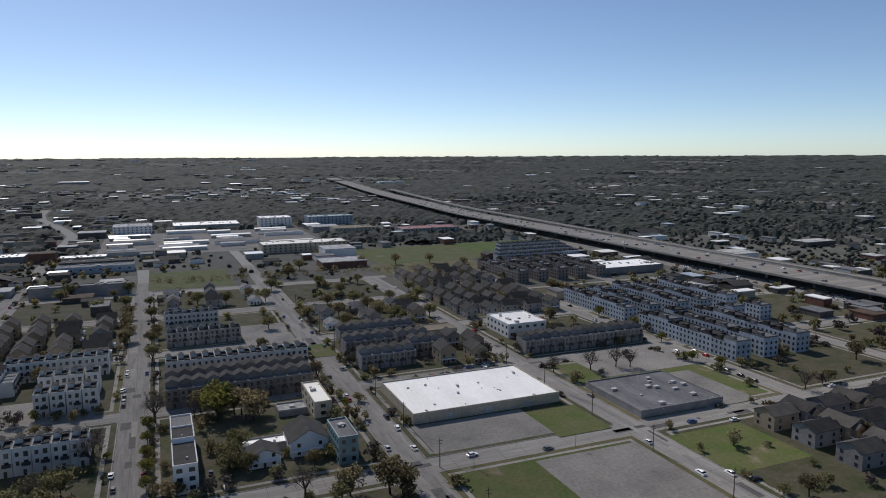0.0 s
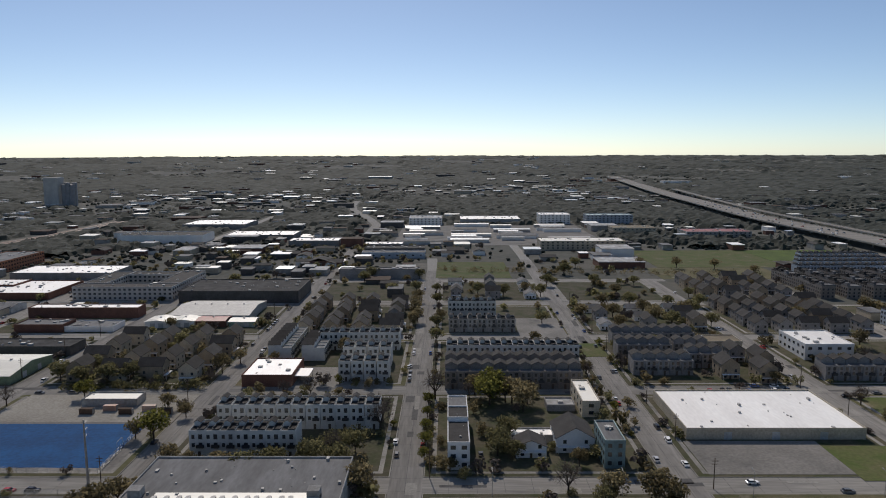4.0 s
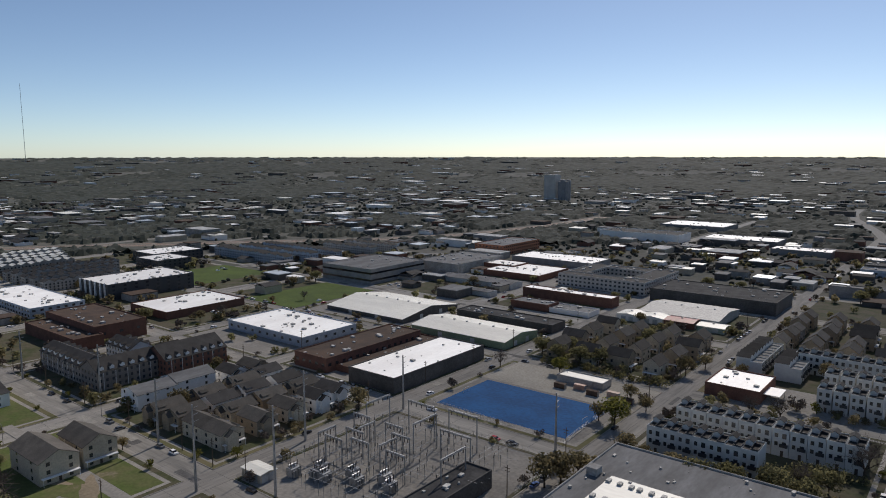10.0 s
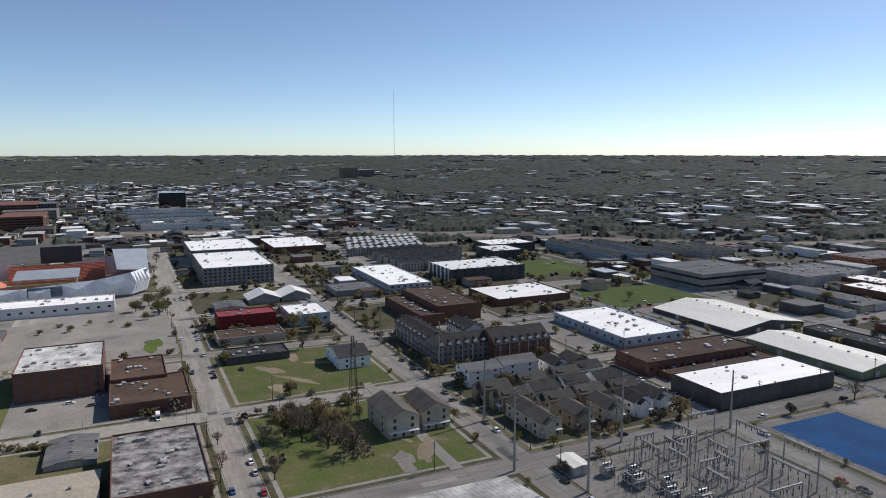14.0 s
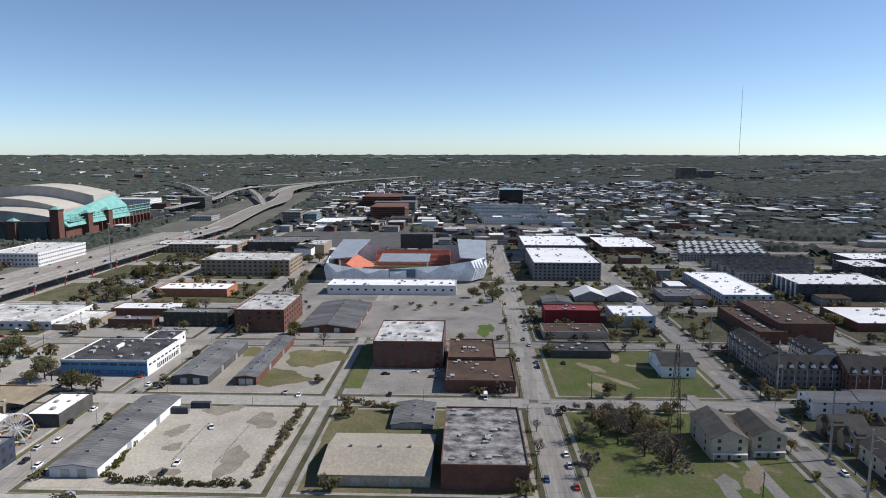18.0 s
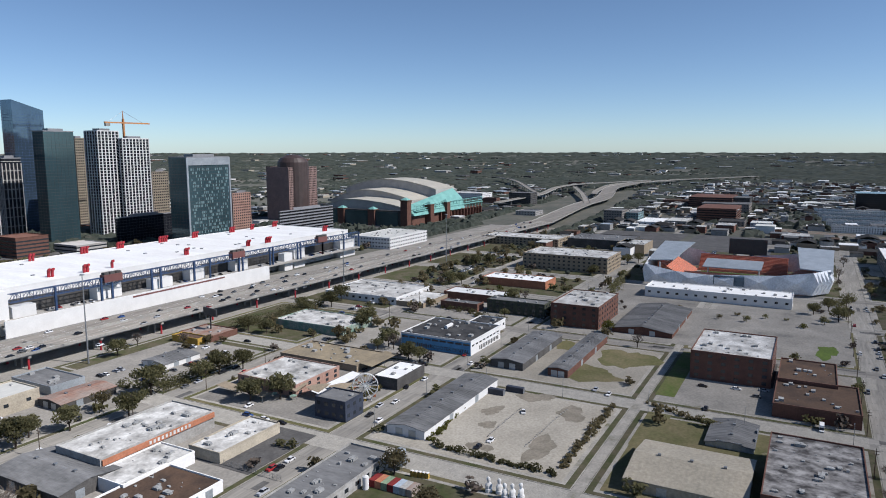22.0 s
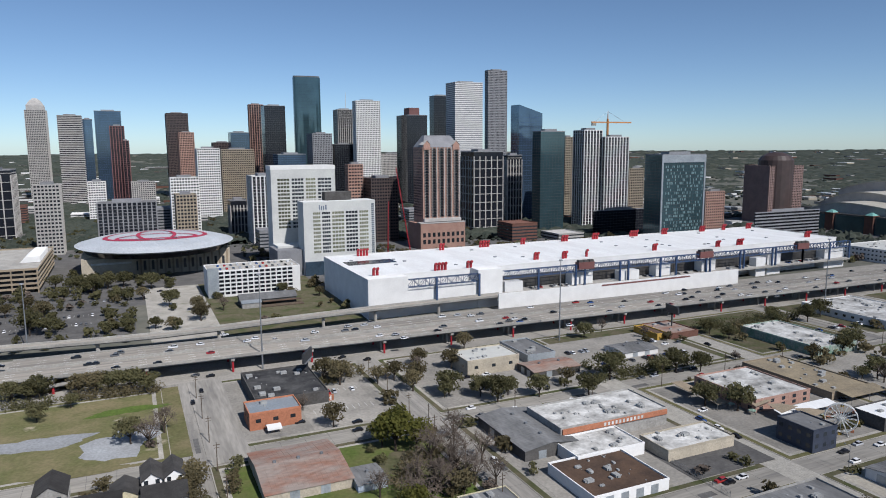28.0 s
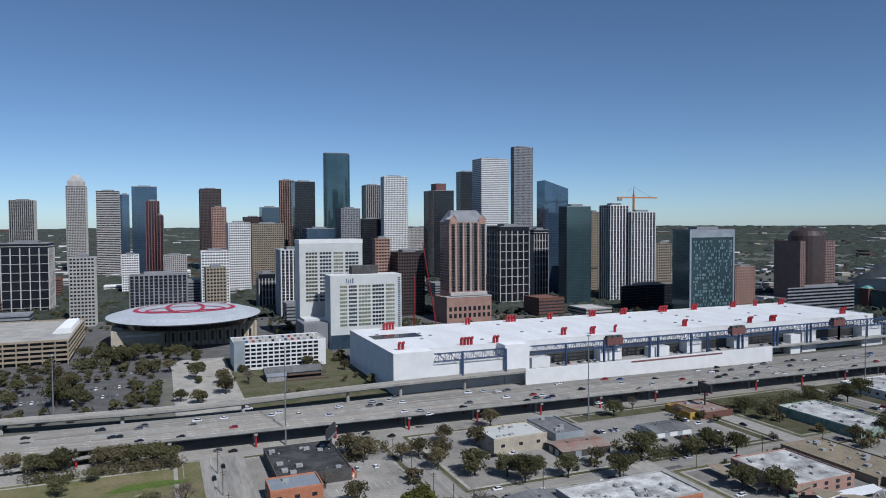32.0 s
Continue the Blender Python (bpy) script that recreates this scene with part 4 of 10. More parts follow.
# ---- elevated motorway beside the convention centre ----
def deck(name, x0, y0, x1, y1, z, w, label, lanes=4, th=1.4, columns=True, zb=None):
    """A straight elevated roadway: slab, two barriers, lane lines, bents with columns."""
    zb = z if zb is None else zb
    a = thing(name, x0, y0, 0, label, "road bridge")
    L = math.hypot(x1 - x0, y1 - y0)
    a.matrix_basis = pose(x0, y0, 0, 0, 0, math.degrees(math.atan2(y1 - y0, x1 - x0)))

    def bar(g, s0, s1, v0, v1, u0, u1):
        za, zc = z + (zb - z) * s0 / L, z + (zb - z) * s1 / L
        g.add([(s0, v0, za + u0), (s1, v0, zc + u0), (s1, v1, zc + u0), (s0, v1, za + u0), (s0, v0, za + u1), (s1, v0, zc + u1), (s1, v1, zc + u1), (s0, v1, za + u1)],
              [(3, 2, 1, 0), (4, 5, 6, 7), (0, 1, 5, 4), (1, 2, 6, 5), (2, 3, 7, 6), (3, 0, 4, 7)])
        return g
    part("road_slab", bar(Geo(), 0, L, -w / 2, w / 2, -0.35, 0), M["deckroad"], a)
    part("girder", bar(Geo(), 0, L, -w / 2 + 1, w / 2 - 1, -th, -0.36), M["conc"], a)
    part("barrier", bar(Geo(), 0, L, -w / 2 - 0.4, -w / 2, -0.5, 1.0), M["conc"], a)
    part("barrier", bar(Geo(), 0, L, w / 2, w / 2 + 0.4, -0.5, 1.0), M["conc"], a)
    g = Geo()
    for k in range(1, lanes):
        v = -w / 2 + w * k / lanes
        for s in range(0, int(L) - 4, 12):
            bar(g, s, s + 4, v - 0.12, v + 0.12, 0.012, 0.03)
    part("lane_marking", g, M["paint_white"], a, kind="stuff")
    if columns:
        n = int(L / 42)
        for k in range(n):
            s = L * (k + 0.5) / n
            zz = z + (zb - z) * s / L - th
            if zz < 2:
                continue
            part("bent_cap", Geo().box(s - 0.9, -w / 2 + 0.5, zz - 1.2, s + 0.9, w / 2 - 0.5, zz), M["conc"], a)
            for v in (-w * 0.38, 0, w * 0.38):
                part("column", Geo().tube((s, v, 0), (s, v, zz - 1.2), 0.6), M["redpipe" if v < -w * 0.3 and x1 < x0 else "conc"], a)
    return a


deck("motorway_bridge", 60, -384, -1000, -352, 9.0, 17, "elevated concrete motorway with four lanes and low barriers")
deck("motorway_bridge", 60, -404, -1000, -372, 9.0, 17, "elevated concrete motorway with four lanes and low barriers")


def curve_deck(name, pts, w, label, th=1.4, post=35):
    """An elevated roadway along a smooth line through a few points."""
    P = [Vector(p) for p in pts]
    P = [P[0] * 2 - P[1], *P, P[-1] * 2 - P[-2]]
    line = []
    for i in range(1, len(P) - 2):
        L = (P[i + 1] - P[i]).length
        n = max(2, int(L / 25))
        for k in range(n):
            t = k / n
            line.append(0.5 * (2 * P[i] + (P[i + 1] - P[i - 1]) * t + (2 * P[i - 1] - 5 * P[i] + 4 * P[i + 1] - P[i + 2]) * t * t + (3 * P[i] - P[i - 1] - 3 * P[i + 1] + P[i + 2]) * t ** 3))
    line.append(P[-2])
    a = thing(name, 0, 0, 0, label, "road bridge")

    def strip(v0, v1, u0, u1):
        g, rings = Geo(), []
        for i, p in enumerate(line):
            d = line[min(i + 1, len(line) - 1)] - line[max(i - 1, 0)]
            s = Vector((-d.y, d.x, 0)).normalized()
            rings.append([tuple(p + s * v + Vector((0, 0, u))) for v, u in ((v0, u0), (v1, u0), (v1, u1), (v0, u1))])
        return g.loft(rings)
    part("road_slab", strip(-w / 2, w / 2, -0.35, 0), M["deckroad"], a)
    part("girder", strip(-w / 2 + 1, w / 2 - 1, -th, -0.36), M["conc"], a)
    part("barrier", strip(-w / 2 - 0.4, -w / 2, -0.5, 1.0), M["conc"], a)
    part("barrier", strip(w / 2, w / 2 + 0.4, -0.5, 1.0), M["conc"], a)
    s, cols = 0.0, Geo()
    for i in range(1, len(line)):
        s += (line[i] - line[i - 1]).length
        if s > post:
            s = 0.0
            p = line[i]
            base = land(math.hypot(p.x, p.y))
            if p.z - base > 3:
                cols.tube((p.x, p.y, base), (p.x, p.y, p.z - th), 1.1)
    if cols.v:
        part("column_line", cols, M["conc"], a, kind="stuff")
    return a


curve_deck("ramp_bridge", [(130, -462, 6), (84, -453, 7), (-10, -440, 8), (-80, -441, 9), (-150, -444, 9.5), (-250, -446, 9.5)], 8.5, "narrow elevated ramp curving past the exhibition hall")
curve_deck("motorway", [(330, -395, 0.6), (150, -392, 0.6), (72, -391, 2), (30, -391, 5), (-10, -391.5, 8)], 30, "sloping motorway lanes coming down to the ground", post=400)
curve_deck("freeway_bridge", [(524, 120, 9), (528, 351, 9), (527, 541, 9), (525, 800, 9), (521, 1000, 9), (519, 1160, 9), (545, 1500, 9), (578, 1900, 9), (628, 2450, 14), (655, 2800, 20)], 44, "wide elevated freeway crossing the plain")
curve_deck("freeway_bridge", [(567, 120, 9), (566, 400, 9), (562, 590, 9), (565, 766, 9), (567, 905, 9), (571, 1100, 9), (583, 1368, 9), (655, 2030, 10)], 11, "narrow elevated freeway ramp beside the wide deck")
lane("road", [(505, 140), (506, 345), (504, 430), (505, 530), (500, 640), (488, 800)], 26, 0.08, "lot", "wide frontage road below the elevated freeway")
curve_deck("freeway_bridge", [(-1000, -362, 9), (-1327, -405, 9), (-1528, -417, 9), (-1705, -450, 11), (-1886, -485, 14), (-2122, -482, 16)], 34, "wide freeway leading to the junction")
curve_deck("freeway_bridge", [(-2122, -482, 16), (-2401, -415, 16), (-2583, -321, 16), (-2801, -193, 18)], 20, "long elevated freeway leaving the junction")
curve_deck("flyover", [(-1274, -559, 12), (-1386, -545, 16), (-1492, -543, 18), (-1747, -596, 18), (-1935, -599, 18), (-2099, -540, 18), (-2289, -472, 18)], 14, "curved concrete flyover at the freeway junction")
curve_deck("flyover", [(-2234, -977, 20), (-2120, -884, 20), (-1953, -782, 18), (-1664, -636, 16), (-1531, -563, 14)], 12, "curved concrete flyover at the freeway junction")
curve_deck("flyover", [(-1886, -593, 14), (-1650, -499, 12), (-1505, -448, 10), (-1389, -409, 9)], 12, "short curved ramp at the freeway junction")
curve_deck("flyover", [(-1637, -464, 12), (-1760, -491, 13), (-2021, -520, 15), (-2205, -473, 16), (-2313, -400, 16)], 14, "curved concrete flyover at the freeway junction")

# ---- downtown towers ----
TNAME = {"glass": "glass_tower", "grid": "office_tower", "bands": "office_tower", "ribs": "office_tower", "frame": "apartment_tower"}


def tower(x0, y0, x1, y1, h, style, m, core="glassdark", crown=0, round=0, slant=0, spire=0, frame=0):
    """A tower: glazed core, floor bands and piers standing proud of it, roof and plant."""
    TAKEN.append((x0, y0, x1, y1))
    cx, cy, w, d = (x0 + x1) / 2, (y0 + y1) / 2, (x1 - x0) / 2, (y1 - y0) / 2
    words = {"lightstone": "pale stone", "glassblue": "blue glass", "redgranite": "red granite", "greystone": "grey granite", "browngranite": "dark brown granite", "pink": "pinkish brick", "whitew": "white", "tanstone": "tan stone", "glassteal": "green-blue glass", "glassdark": "black glass"}
    t = thing(TNAME[style], cx, cy, 0, f"{'tall' if h > 90 else 'mid-rise'} {words[m]} {'tower with glass curtain walls' if style == 'glass' else 'building with rows of windows'}", "building")
    fh = 4.0 if h > 60 else 3.6
    n = max(2, int(h / fh))
    if round:
        def ring(z, s=1.0):
            return [(w * s * math.copysign(abs(math.cos(a)) ** 0.55, math.cos(a)), d * s * math.copysign(abs(math.sin(a)) ** 0.55, math.sin(a)), z) for a in (2 * math.pi * i / 32 for i in range(32))]
        part("glazing", Geo().loft([ring(0), ring(h - 3)]), M[m], t)
        g = Geo()
        for k in range(1, n, 2):
            g.loft([ring(k * fh, 1.008), ring(k * fh + 0.5, 1.008)])
        part("banding", g, M["glassblue"], t, kind="stuff")
        part("roof", Geo().loft([ring(h - 3, 0.96), ring(h, 0.96)]), M["greyroof"], t)
        return t
    if slant:
        part("glazing", Geo().loft([[(-w, -d, 0), (w, -d, 0), (w, d, 0), (-w, d, 0)], [(-w, -d, h * 0.93), (w, -d, h), (w, d, h), (-w, d, h * 0.93)]]), M[m], t)
    else:
        part("glazing", Geo().box(-w, -d, 0, w, d, h), M[m if style in ("glass", "frame") else core], t)
    wall = M[m] if not m.startswith("glass") else M["greystone"]
    g, p = Geo(), Geo()
    if style in ("grid", "bands"):
        th = fh * (0.5 if style == "grid" else 0.5)
        for k in range(n):
            g.box(-w - 0.3, -d - 0.3, h * k / n, w + 0.3, d + 0.3, h * k / n + th)
        part("banding", g, wall, t, kind="stuff")
    if style in ("grid", "ribs"):
        step = 3.4 if style == "grid" else 5.0
        pw = 1.2 if style == "grid" else 1.4
        for lim, ax in ((w, 0), (d, 1)):
            c = max(2, int(2 * lim / step))
            for k in range(c + 1):
                v = -lim + 2 * lim * k / c
                for s in (-1, 1):
                    if ax == 0:
                        p.box(v - pw / 2, s * d - 0.4, 0, v + pw / 2, s * d + 0.4, h)
                    else:
                        p.box(s * w - 0.4, v - pw / 2, 0, s * w + 0.4, v + pw / 2, h)
        part("pier_grid", p, wall, t, kind="stuff")
    if style == "ribs":
        for k in range(n):
            g.box(-w - 0.12, -d - 0.12, h * k / n, w + 0.12, d + 0.12, h * k / n + 0.45)
        part("banding", g, wall, t, kind="stuff")
    if style == "glass":
        for k in range(n):
            g.box(-w - 0.06, -d - 0.06, h * k / n, w + 0.06, d + 0.06, h * k / n + 0.35)
        if slant:
            g = Geo()
            for k in range(int(n * 0.92)):
                g.box(-w - 0.06, -d - 0.06, h * k / n, w + 0.06, d + 0.06, h * k / n + 0.35)
        for lim, ax in ((w, 0), (d, 1)):
            c = max(2, int(2 * lim / 4.5))
            for k in range(1, c):
                v = -lim + 2 * lim * k / c
                for q in (-1, 1):
                    if ax == 0:
                        g.box(v - 0.1, q * d - 0.09, 0, v + 0.1, q * d + 0.09, h * (0.92 if slant else 1))
                    else:
                        g.box(q * w - 0.09, v - 0.1, 0, q * w + 0.09, v + 0.1, h * (0.92 if slant else 1))
        part("mullion_grid", g, M["bluesteel" if m == "glassblue" else "black_wall"], t, kind="stuff")
    if style == "frame":
        for lim, ax in ((w, 0), (d, 1)):
            for k in range(6):
                v = -lim + 2 * lim * k / 5
                for s in (-1, 1):
                    if ax == 0:
                        p.box(v - 0.7, s * d - 0.5, 0, v + 0.7, s * d + 0.6, h - 6)
                    else:
                        p.box(s * w - 0.5, v - 0.7, 0, s * w + 0.6, v + 0.7, h - 6)
        for k in range(1, n, 3):
            g.box(-w - 0.4, -d - 0.4, h * k / n, w + 0.4, d + 0.4, h * k / n + 0.8)
        part("pier_grid", p, M["lightstone"], t, kind="stuff")
        part("banding", g, M["lightstone"], t, kind="stuff")
    if frame:
        pr_, pale = random.Random(4), Geo()
        for k in range(3, n - 3):
            for c in range(int(2 * w / 2.4) - 2):
                if pr_.random() < 0.42:
                    x_ = -w + 2.4 * (c + 1)
                    pale.box(x_, d, h * k / n + 0.6, x_ + pr_.choice((1.1, 2.0)), d + 0.13, h * k / n + 3.4)
        part("pale_pane_grid", pale, M["teal"], t, kind="stuff")
        for s in (-1, 1):
            part("facade_frame", Geo().box(s * w - 1.2, d, 12, s * w + 1.2, d + 0.8, h), M["metal"], t)
        part("facade_frame", Geo().box(-w + 1.2, d, h - 9, w - 1.2, d + 0.8, h), M["metal"], t)
    if not slant:
        part("parapet", Geo().ring(-w - 0.35, -d - 0.35, h, w + 0.35, d + 0.35, h + 1.2, 0.5), wall, t)
        part("plant_room", Geo().box(-w * 0.5, -d * 0.5, h, w * 0.5, d * 0.5, h + 4), M["greystone"] if crown != 2 else M["redgranite"], t)
    if crown == 1:
        part("crown", Geo().loft([[(-w * s, -d * s, h + z), (w * s, -d * s, h + z), (w * s, d * s, h + z), (-w * s, d * s, h + z)] for s, z in ((0.85, 1.2), (0.85, 12), (0.5, 24), (0.2, 30))]), M["lightstone"], t)
    if crown == 2:
        part("crown", Geo().box(-w * 0.5, -d * 0.5, h + 4, w * 0.5, d * 0.5, h + 16), M["redgranite"], t)
    if spire:
        part("spire", Geo().tube((-w * 0.3, 0, h), (-w * 0.3, 0, h + 45), 0.9, 0.3), M["paint_white"], t)
    return t


tower(326, -2325, 387, -2275, 187, "ribs", "lightstone")
tower(166, -1992, 209, -1943, 213, "grid", "lightstone", crown=1)
tower(81, -1798, 128, -1748, 193, "bands", "lightstone")
tower(63, -1843, 83, -1819, 188, "glass", "glassblue")
tower(1, -1900, 58, -1850, 209, "glass", "glassblue")
tower(-3, -1524, 22, -1500, 163, "ribs", "redgranite")
tower(-10, -1514, 2, -1490, 135, "ribs", "redgranite")
tower(-153, -1949, -102, -1897, 208, "grid", "browngranite")
tower(-152, -1780, -119, -1746, 157, "grid", "pink")
tower(-148, -1282, -112, -1245, 119, "grid", "whitew")
tower(-221, -1375, -163, -1340, 117, "grid", "tanstone")
tower(-269, -1727, -227, -1685, 156, "glass", "glassblue")
tower(-244, -1833, -200, -1789, 134, "grid", "browngranite")
tower(-320, -1795, -286, -1777, 226, "ribs", "pink")
tower(-335, -1634, -289, -1592, 213, "glass", "glassdark")
tower(-462, -1782, -394, -1756, 298, "glass", "glassteal", round=1)
tower(-403, -1507, -362, -1456, 149, "grid", "greystone")
tower(-338, -1470, -281, -1420, 107, "glass", "glassblue")
tower(-453, -1499, -410, -1461, 127, "glass", "glassdark")
tower(-553, -1822, -510, -1778, 218, "ribs", "lightstone", spire=1)
tower(-503, -1455, -450, -1431, 217, "grid", "whitew")
tower(-577, -1409, -532, -1349, 185, "glass", "glassdark", crown=2)
tower(-725, -1575, -680, -1548, 241, "glass", "glassdark")
tower(-704, -1390, -639, -1344, 254, "bands", "whitew", core="greystone")
tower(-902, -1606, -848, -1588, 311, "grid", "greystone")
tower(-498, -930, -451, -887, 112, "frame", "glassdark")
tower(-560, -954, -535, -938, 106, "frame", "glassdark")
tower(-623, -1006, -579, -980, 186, "glass", "glassblue", slant=1)
tower(-575, -867, -535, -845, 140, "glass", "glassteal")
tower(-646, -879, -614, -852, 142, "ribs", "whitew", core="glassdark")
tower(-687, -855, -644, -842, 132, "ribs", "whitew", core="glassdark")
tower(-654, -687, -587, -656, 108, "glass", "glassteal", frame=1)
tower(-178, -930, -143, -889, 84, "ribs", "whitew")
tower(-110, -1330, -70, -1300, 54, "grid", "whitew")
tower(-108, -1300, -72, -1286, 38, "grid", "tanstone")
tower(-150, -1010, -128, -985, 48, "frame", "glassdark")
tower(140, -1147, 197, -1091, 92, "frame", "glassdark")
tower(69, -922, 95, -897, 79, "grid", "lightstone")
tower(-30, -884, 31, -860, 59, "ribs", "greystone")
tower(32, -1326, 58, -1299, 65, "grid", "whitew")
tower(-49, -1423, -9, -1399, 59, "grid", "lightstone")
tower(-278, -875, -259, -862, 97, "grid", "pink")
tower(-315, -867, -280, -834, 80, "grid", "browngranite")
tower(-693, -1008, -676, -991, 134, "grid", "tanstone")
tower(-623, -1093, -613, -1089, 80, "grid", "tanstone")
tower(-758, -892, -729, -890, 83, "grid", "tanstone")
tower(-727, -694, -694, -692, 58, "grid", "pink")
tower(-90, -1026, -54, -999, 80, "grid", "whitew")
tower(-77, -932, -54, -898, 63, "grid", "tanstone")
tower(-620, -1612, -564, -1604, 104, "grid", "lightstone")
tower(-552, -1578, -510, -1569, 105, "grid", "lightstone")
tower(-786, -596, -676, -595, 39, "bands", "glassblue")
tower(-652, -764, -567, -762, 33, "glass", "glassdark")


# ---- black-roofed building with painted fronts ----
mur = flat(-391.6, -215.2, -349.2, -168.5, 8.8, "whitew", "black", units=14, label="flat black-roofed building with blue and white painted fronts")
part("painted_front", Geo().box(21.2, -23.2, 0, 21.32, 23.2, 7.6), M["bluepaint"], mur, "sky-blue painted front")
for k in range(9):
    block("window", mur, M["glass"], 21.3, -20.6 + 5.15 * k, 6.3, 0.14, 4.2, 1.1)
for k in range(8):
    block("window", mur, M["glass"], -17 + 5.0 * k, 23.35, 5.6, 3.0, 0.14, 0.9)
g = Geo()
for k in range(12):
    g.box(21.32, -20 + 1.5 * k, 1.0 + 0.3 * (k % 3), 21.36, -19 + 1.5 * k, 3.2 + 0.4 * (k % 2))
    g.box(-18 + 2.4 * k, 23.36, 0.8 + 0.3 * (k % 2), -16.6 + 2.4 * k, 23.42, 3.4)
part("painted_shapes", g, M["black_wall"], mur, "black painted wall shapes")
wd = bpy.data.curves.new("words", "FONT")
wd.body, wd.size, wd.extrude, wd.align_x = "SCOOTER RENTAL", 3.0, 0.03, "CENTER"
wd.materials.append(M["black_wall"])
ob = new("lettering", wd)
ob.parent = mur
ob.matrix_basis = Matrix(((0, 0, 1, 21.38), (1, 0, 0, 9.8), (0, 1, 0, 1.2), (0, 0, 0, 1)))
tagged(ob, "black painted lettering")
part("roof_tank", Geo().tube((-6, -3, 9.6), (2, -3, 9.6), 1.1, None, 12).box(-5, -3.6, 8.1, -4.4, -2.4, 8.8).box(0.4, -3.6, 8.1, 1.0, -2.4, 8.8), M["whitew"], mur, "white horizontal roof tank")

# ---- houses block by block ----
rng = random.Random(5)


def settle(x0, y0, x1, y1, nx, ny, kinds, turn=0, jit=1.5):
    """Houses in rows on a block."""
    for i in range(nx):
        for j in range(ny):
            x = x0 + (x1 - x0) * (i + 0.5) / nx + rng.uniform(-jit, jit)
            y = y0 + (y1 - y0) * (j + 0.5) / ny + rng.uniform(-jit, jit)
            if any(a - 5 < x < c + 5 and b - 5 < y < d + 5 for a, b, c, d in TAKEN):
                continue
            place(HOUSE[rng.choice(kinds)], x, y, turn + rng.choice((0, 0, 90, 180)))


def wide_house(wall, label, top="shingle"):
    """A unit of a house row: long body, cross gable at the front, dormer and low porch."""
    b = house_model(11, 14, 6.8, wall, top, 2.6, 2, label)
    part("cross_gable_wall", Geo().pent(-3.8, -9.2, 1.2, -6.9, 0, 6.4, 1.8, "y"), M[wall], b)
    part("cross_gable", Geo().gable(-3.8, -9.2, 1.2, -2.0, 6.4, 1.8, "y", 0.35, 0.18), M[top], b)
    part("dormer", Geo().pent(1.6, -5.8, 4.4, -3.0, 6.9, 8.0, 0.8, "y"), M[wall], b)
    part("dormer_roof", Geo().gable(1.6, -5.8, 4.4, -2.4, 8.0, 0.8, "y", 0.25, 0.15), M[top], b)
    return b


WIDE = {m_: wide_house(m_, f"large {m_.replace('whitew', 'white')} row house with cross gable and brown-grey shingles", "dark" if m_ == "whitew" else "shingle") for m_ in ("beige", "tan", "whitew")}
settle(-104, 432, -28, 530, 4, 5, ["tan", "grey", "beige"])
settle(-204, 342, -124, 432, 4, 4, ["beige", "tan", "beige"])
for x_, y_, m_, r_ in ((-240, 157, "beige", 90), (-254, 157, "beige", 90), (-270, 159, "tan", 0), (-283, 157, "tan", 0), (-241, 175, "tan", 90), (-257, 176, "beige", 0), (-272, 177, "whitew", 180), (-285, 179, "tan", 0), (-242, 192, "beige", 90), (-259, 194, "tan", 0), (-274, 196, "whitew", 0), (-242, 208, "whitew", 90), (-243, 220, "whitew", 90), (-259, 214, "beige", 0), (-273, 214, "whitew", 180), (-287, 200, "beige", 0), (-290, 216, "whitew", 0), (-304, 206, "whitew", 90), (-304, 219, "tan", 90)):
    place(WIDE[m_], x_, y_, r_)
for q0, q1, q2, q3, q4 in ((98, 357, 130, 370, 0), (132, 370, 152, 382, 0), (97, 388, 128, 400, 0), (130, 392, 150, 404, 180), (100, 414, 150, 426, 0)):
    row(TOWN["grey"], 6.2, q0, q1, q2, q3, q4)
for x_, y_, m_ in ((147, 358, "tan"), (164, 352, "tan"), (171, 372, "tan"), (163, 388, "grey")):
    place(HOUSE[m_], x_, y_, 0)
flat(154, 404, 175, 420, 6.0, "beige", "tanroof", units=0)
settle(92, 446, 180, 520, 3, 3, ["tan", "grey", "low"])
settle(196, 440, 280, 530, 5, 5, ["grey", "tan", "grey"])
settle(198, 546, 282, 630, 4, 4, ["grey", "tan"])
WIDE["grey"] = wide_house("grey", "large grey house with cross gable and dark shingles", "dark")
for k_ in range(6):
    for y_ in (213, 194, 173):
        place(WIDE["grey" if (k_ + y_) % 3 else "tan"], 242 + 15.5 * k_ + (y_ % 4), y_, 0 if k_ % 2 else 90)
place(house_model(15, 17, 6.2, "whitew", "dark", 4.2, 2, "white house with broad dark gabled roof"), 50, 270, 0)
place(house_model(12, 10, 4.6, "whitew", "dark", 2.6, 2, "white cottage with dark roof and deep porch"), 32, 262, 0)
flat(25, 271, 45, 279, 3.6, "greyw", "white", units=0, name="shed", label="long low shed with white roof behind a cottage")
flat(45, 306, 58, 316, 3.4, "grey", "whiteroof", units=1, name="shed", label="low shed with stained pale roof")
settle(232, 40, 330, 130, 4, 3, ["grey", "tan"])
settle(-400, 146, -350, 226, 2, 2, ["grey", "tan"])
settle(-8, 545, 80, 630, 3, 3, ["grey", "low"])


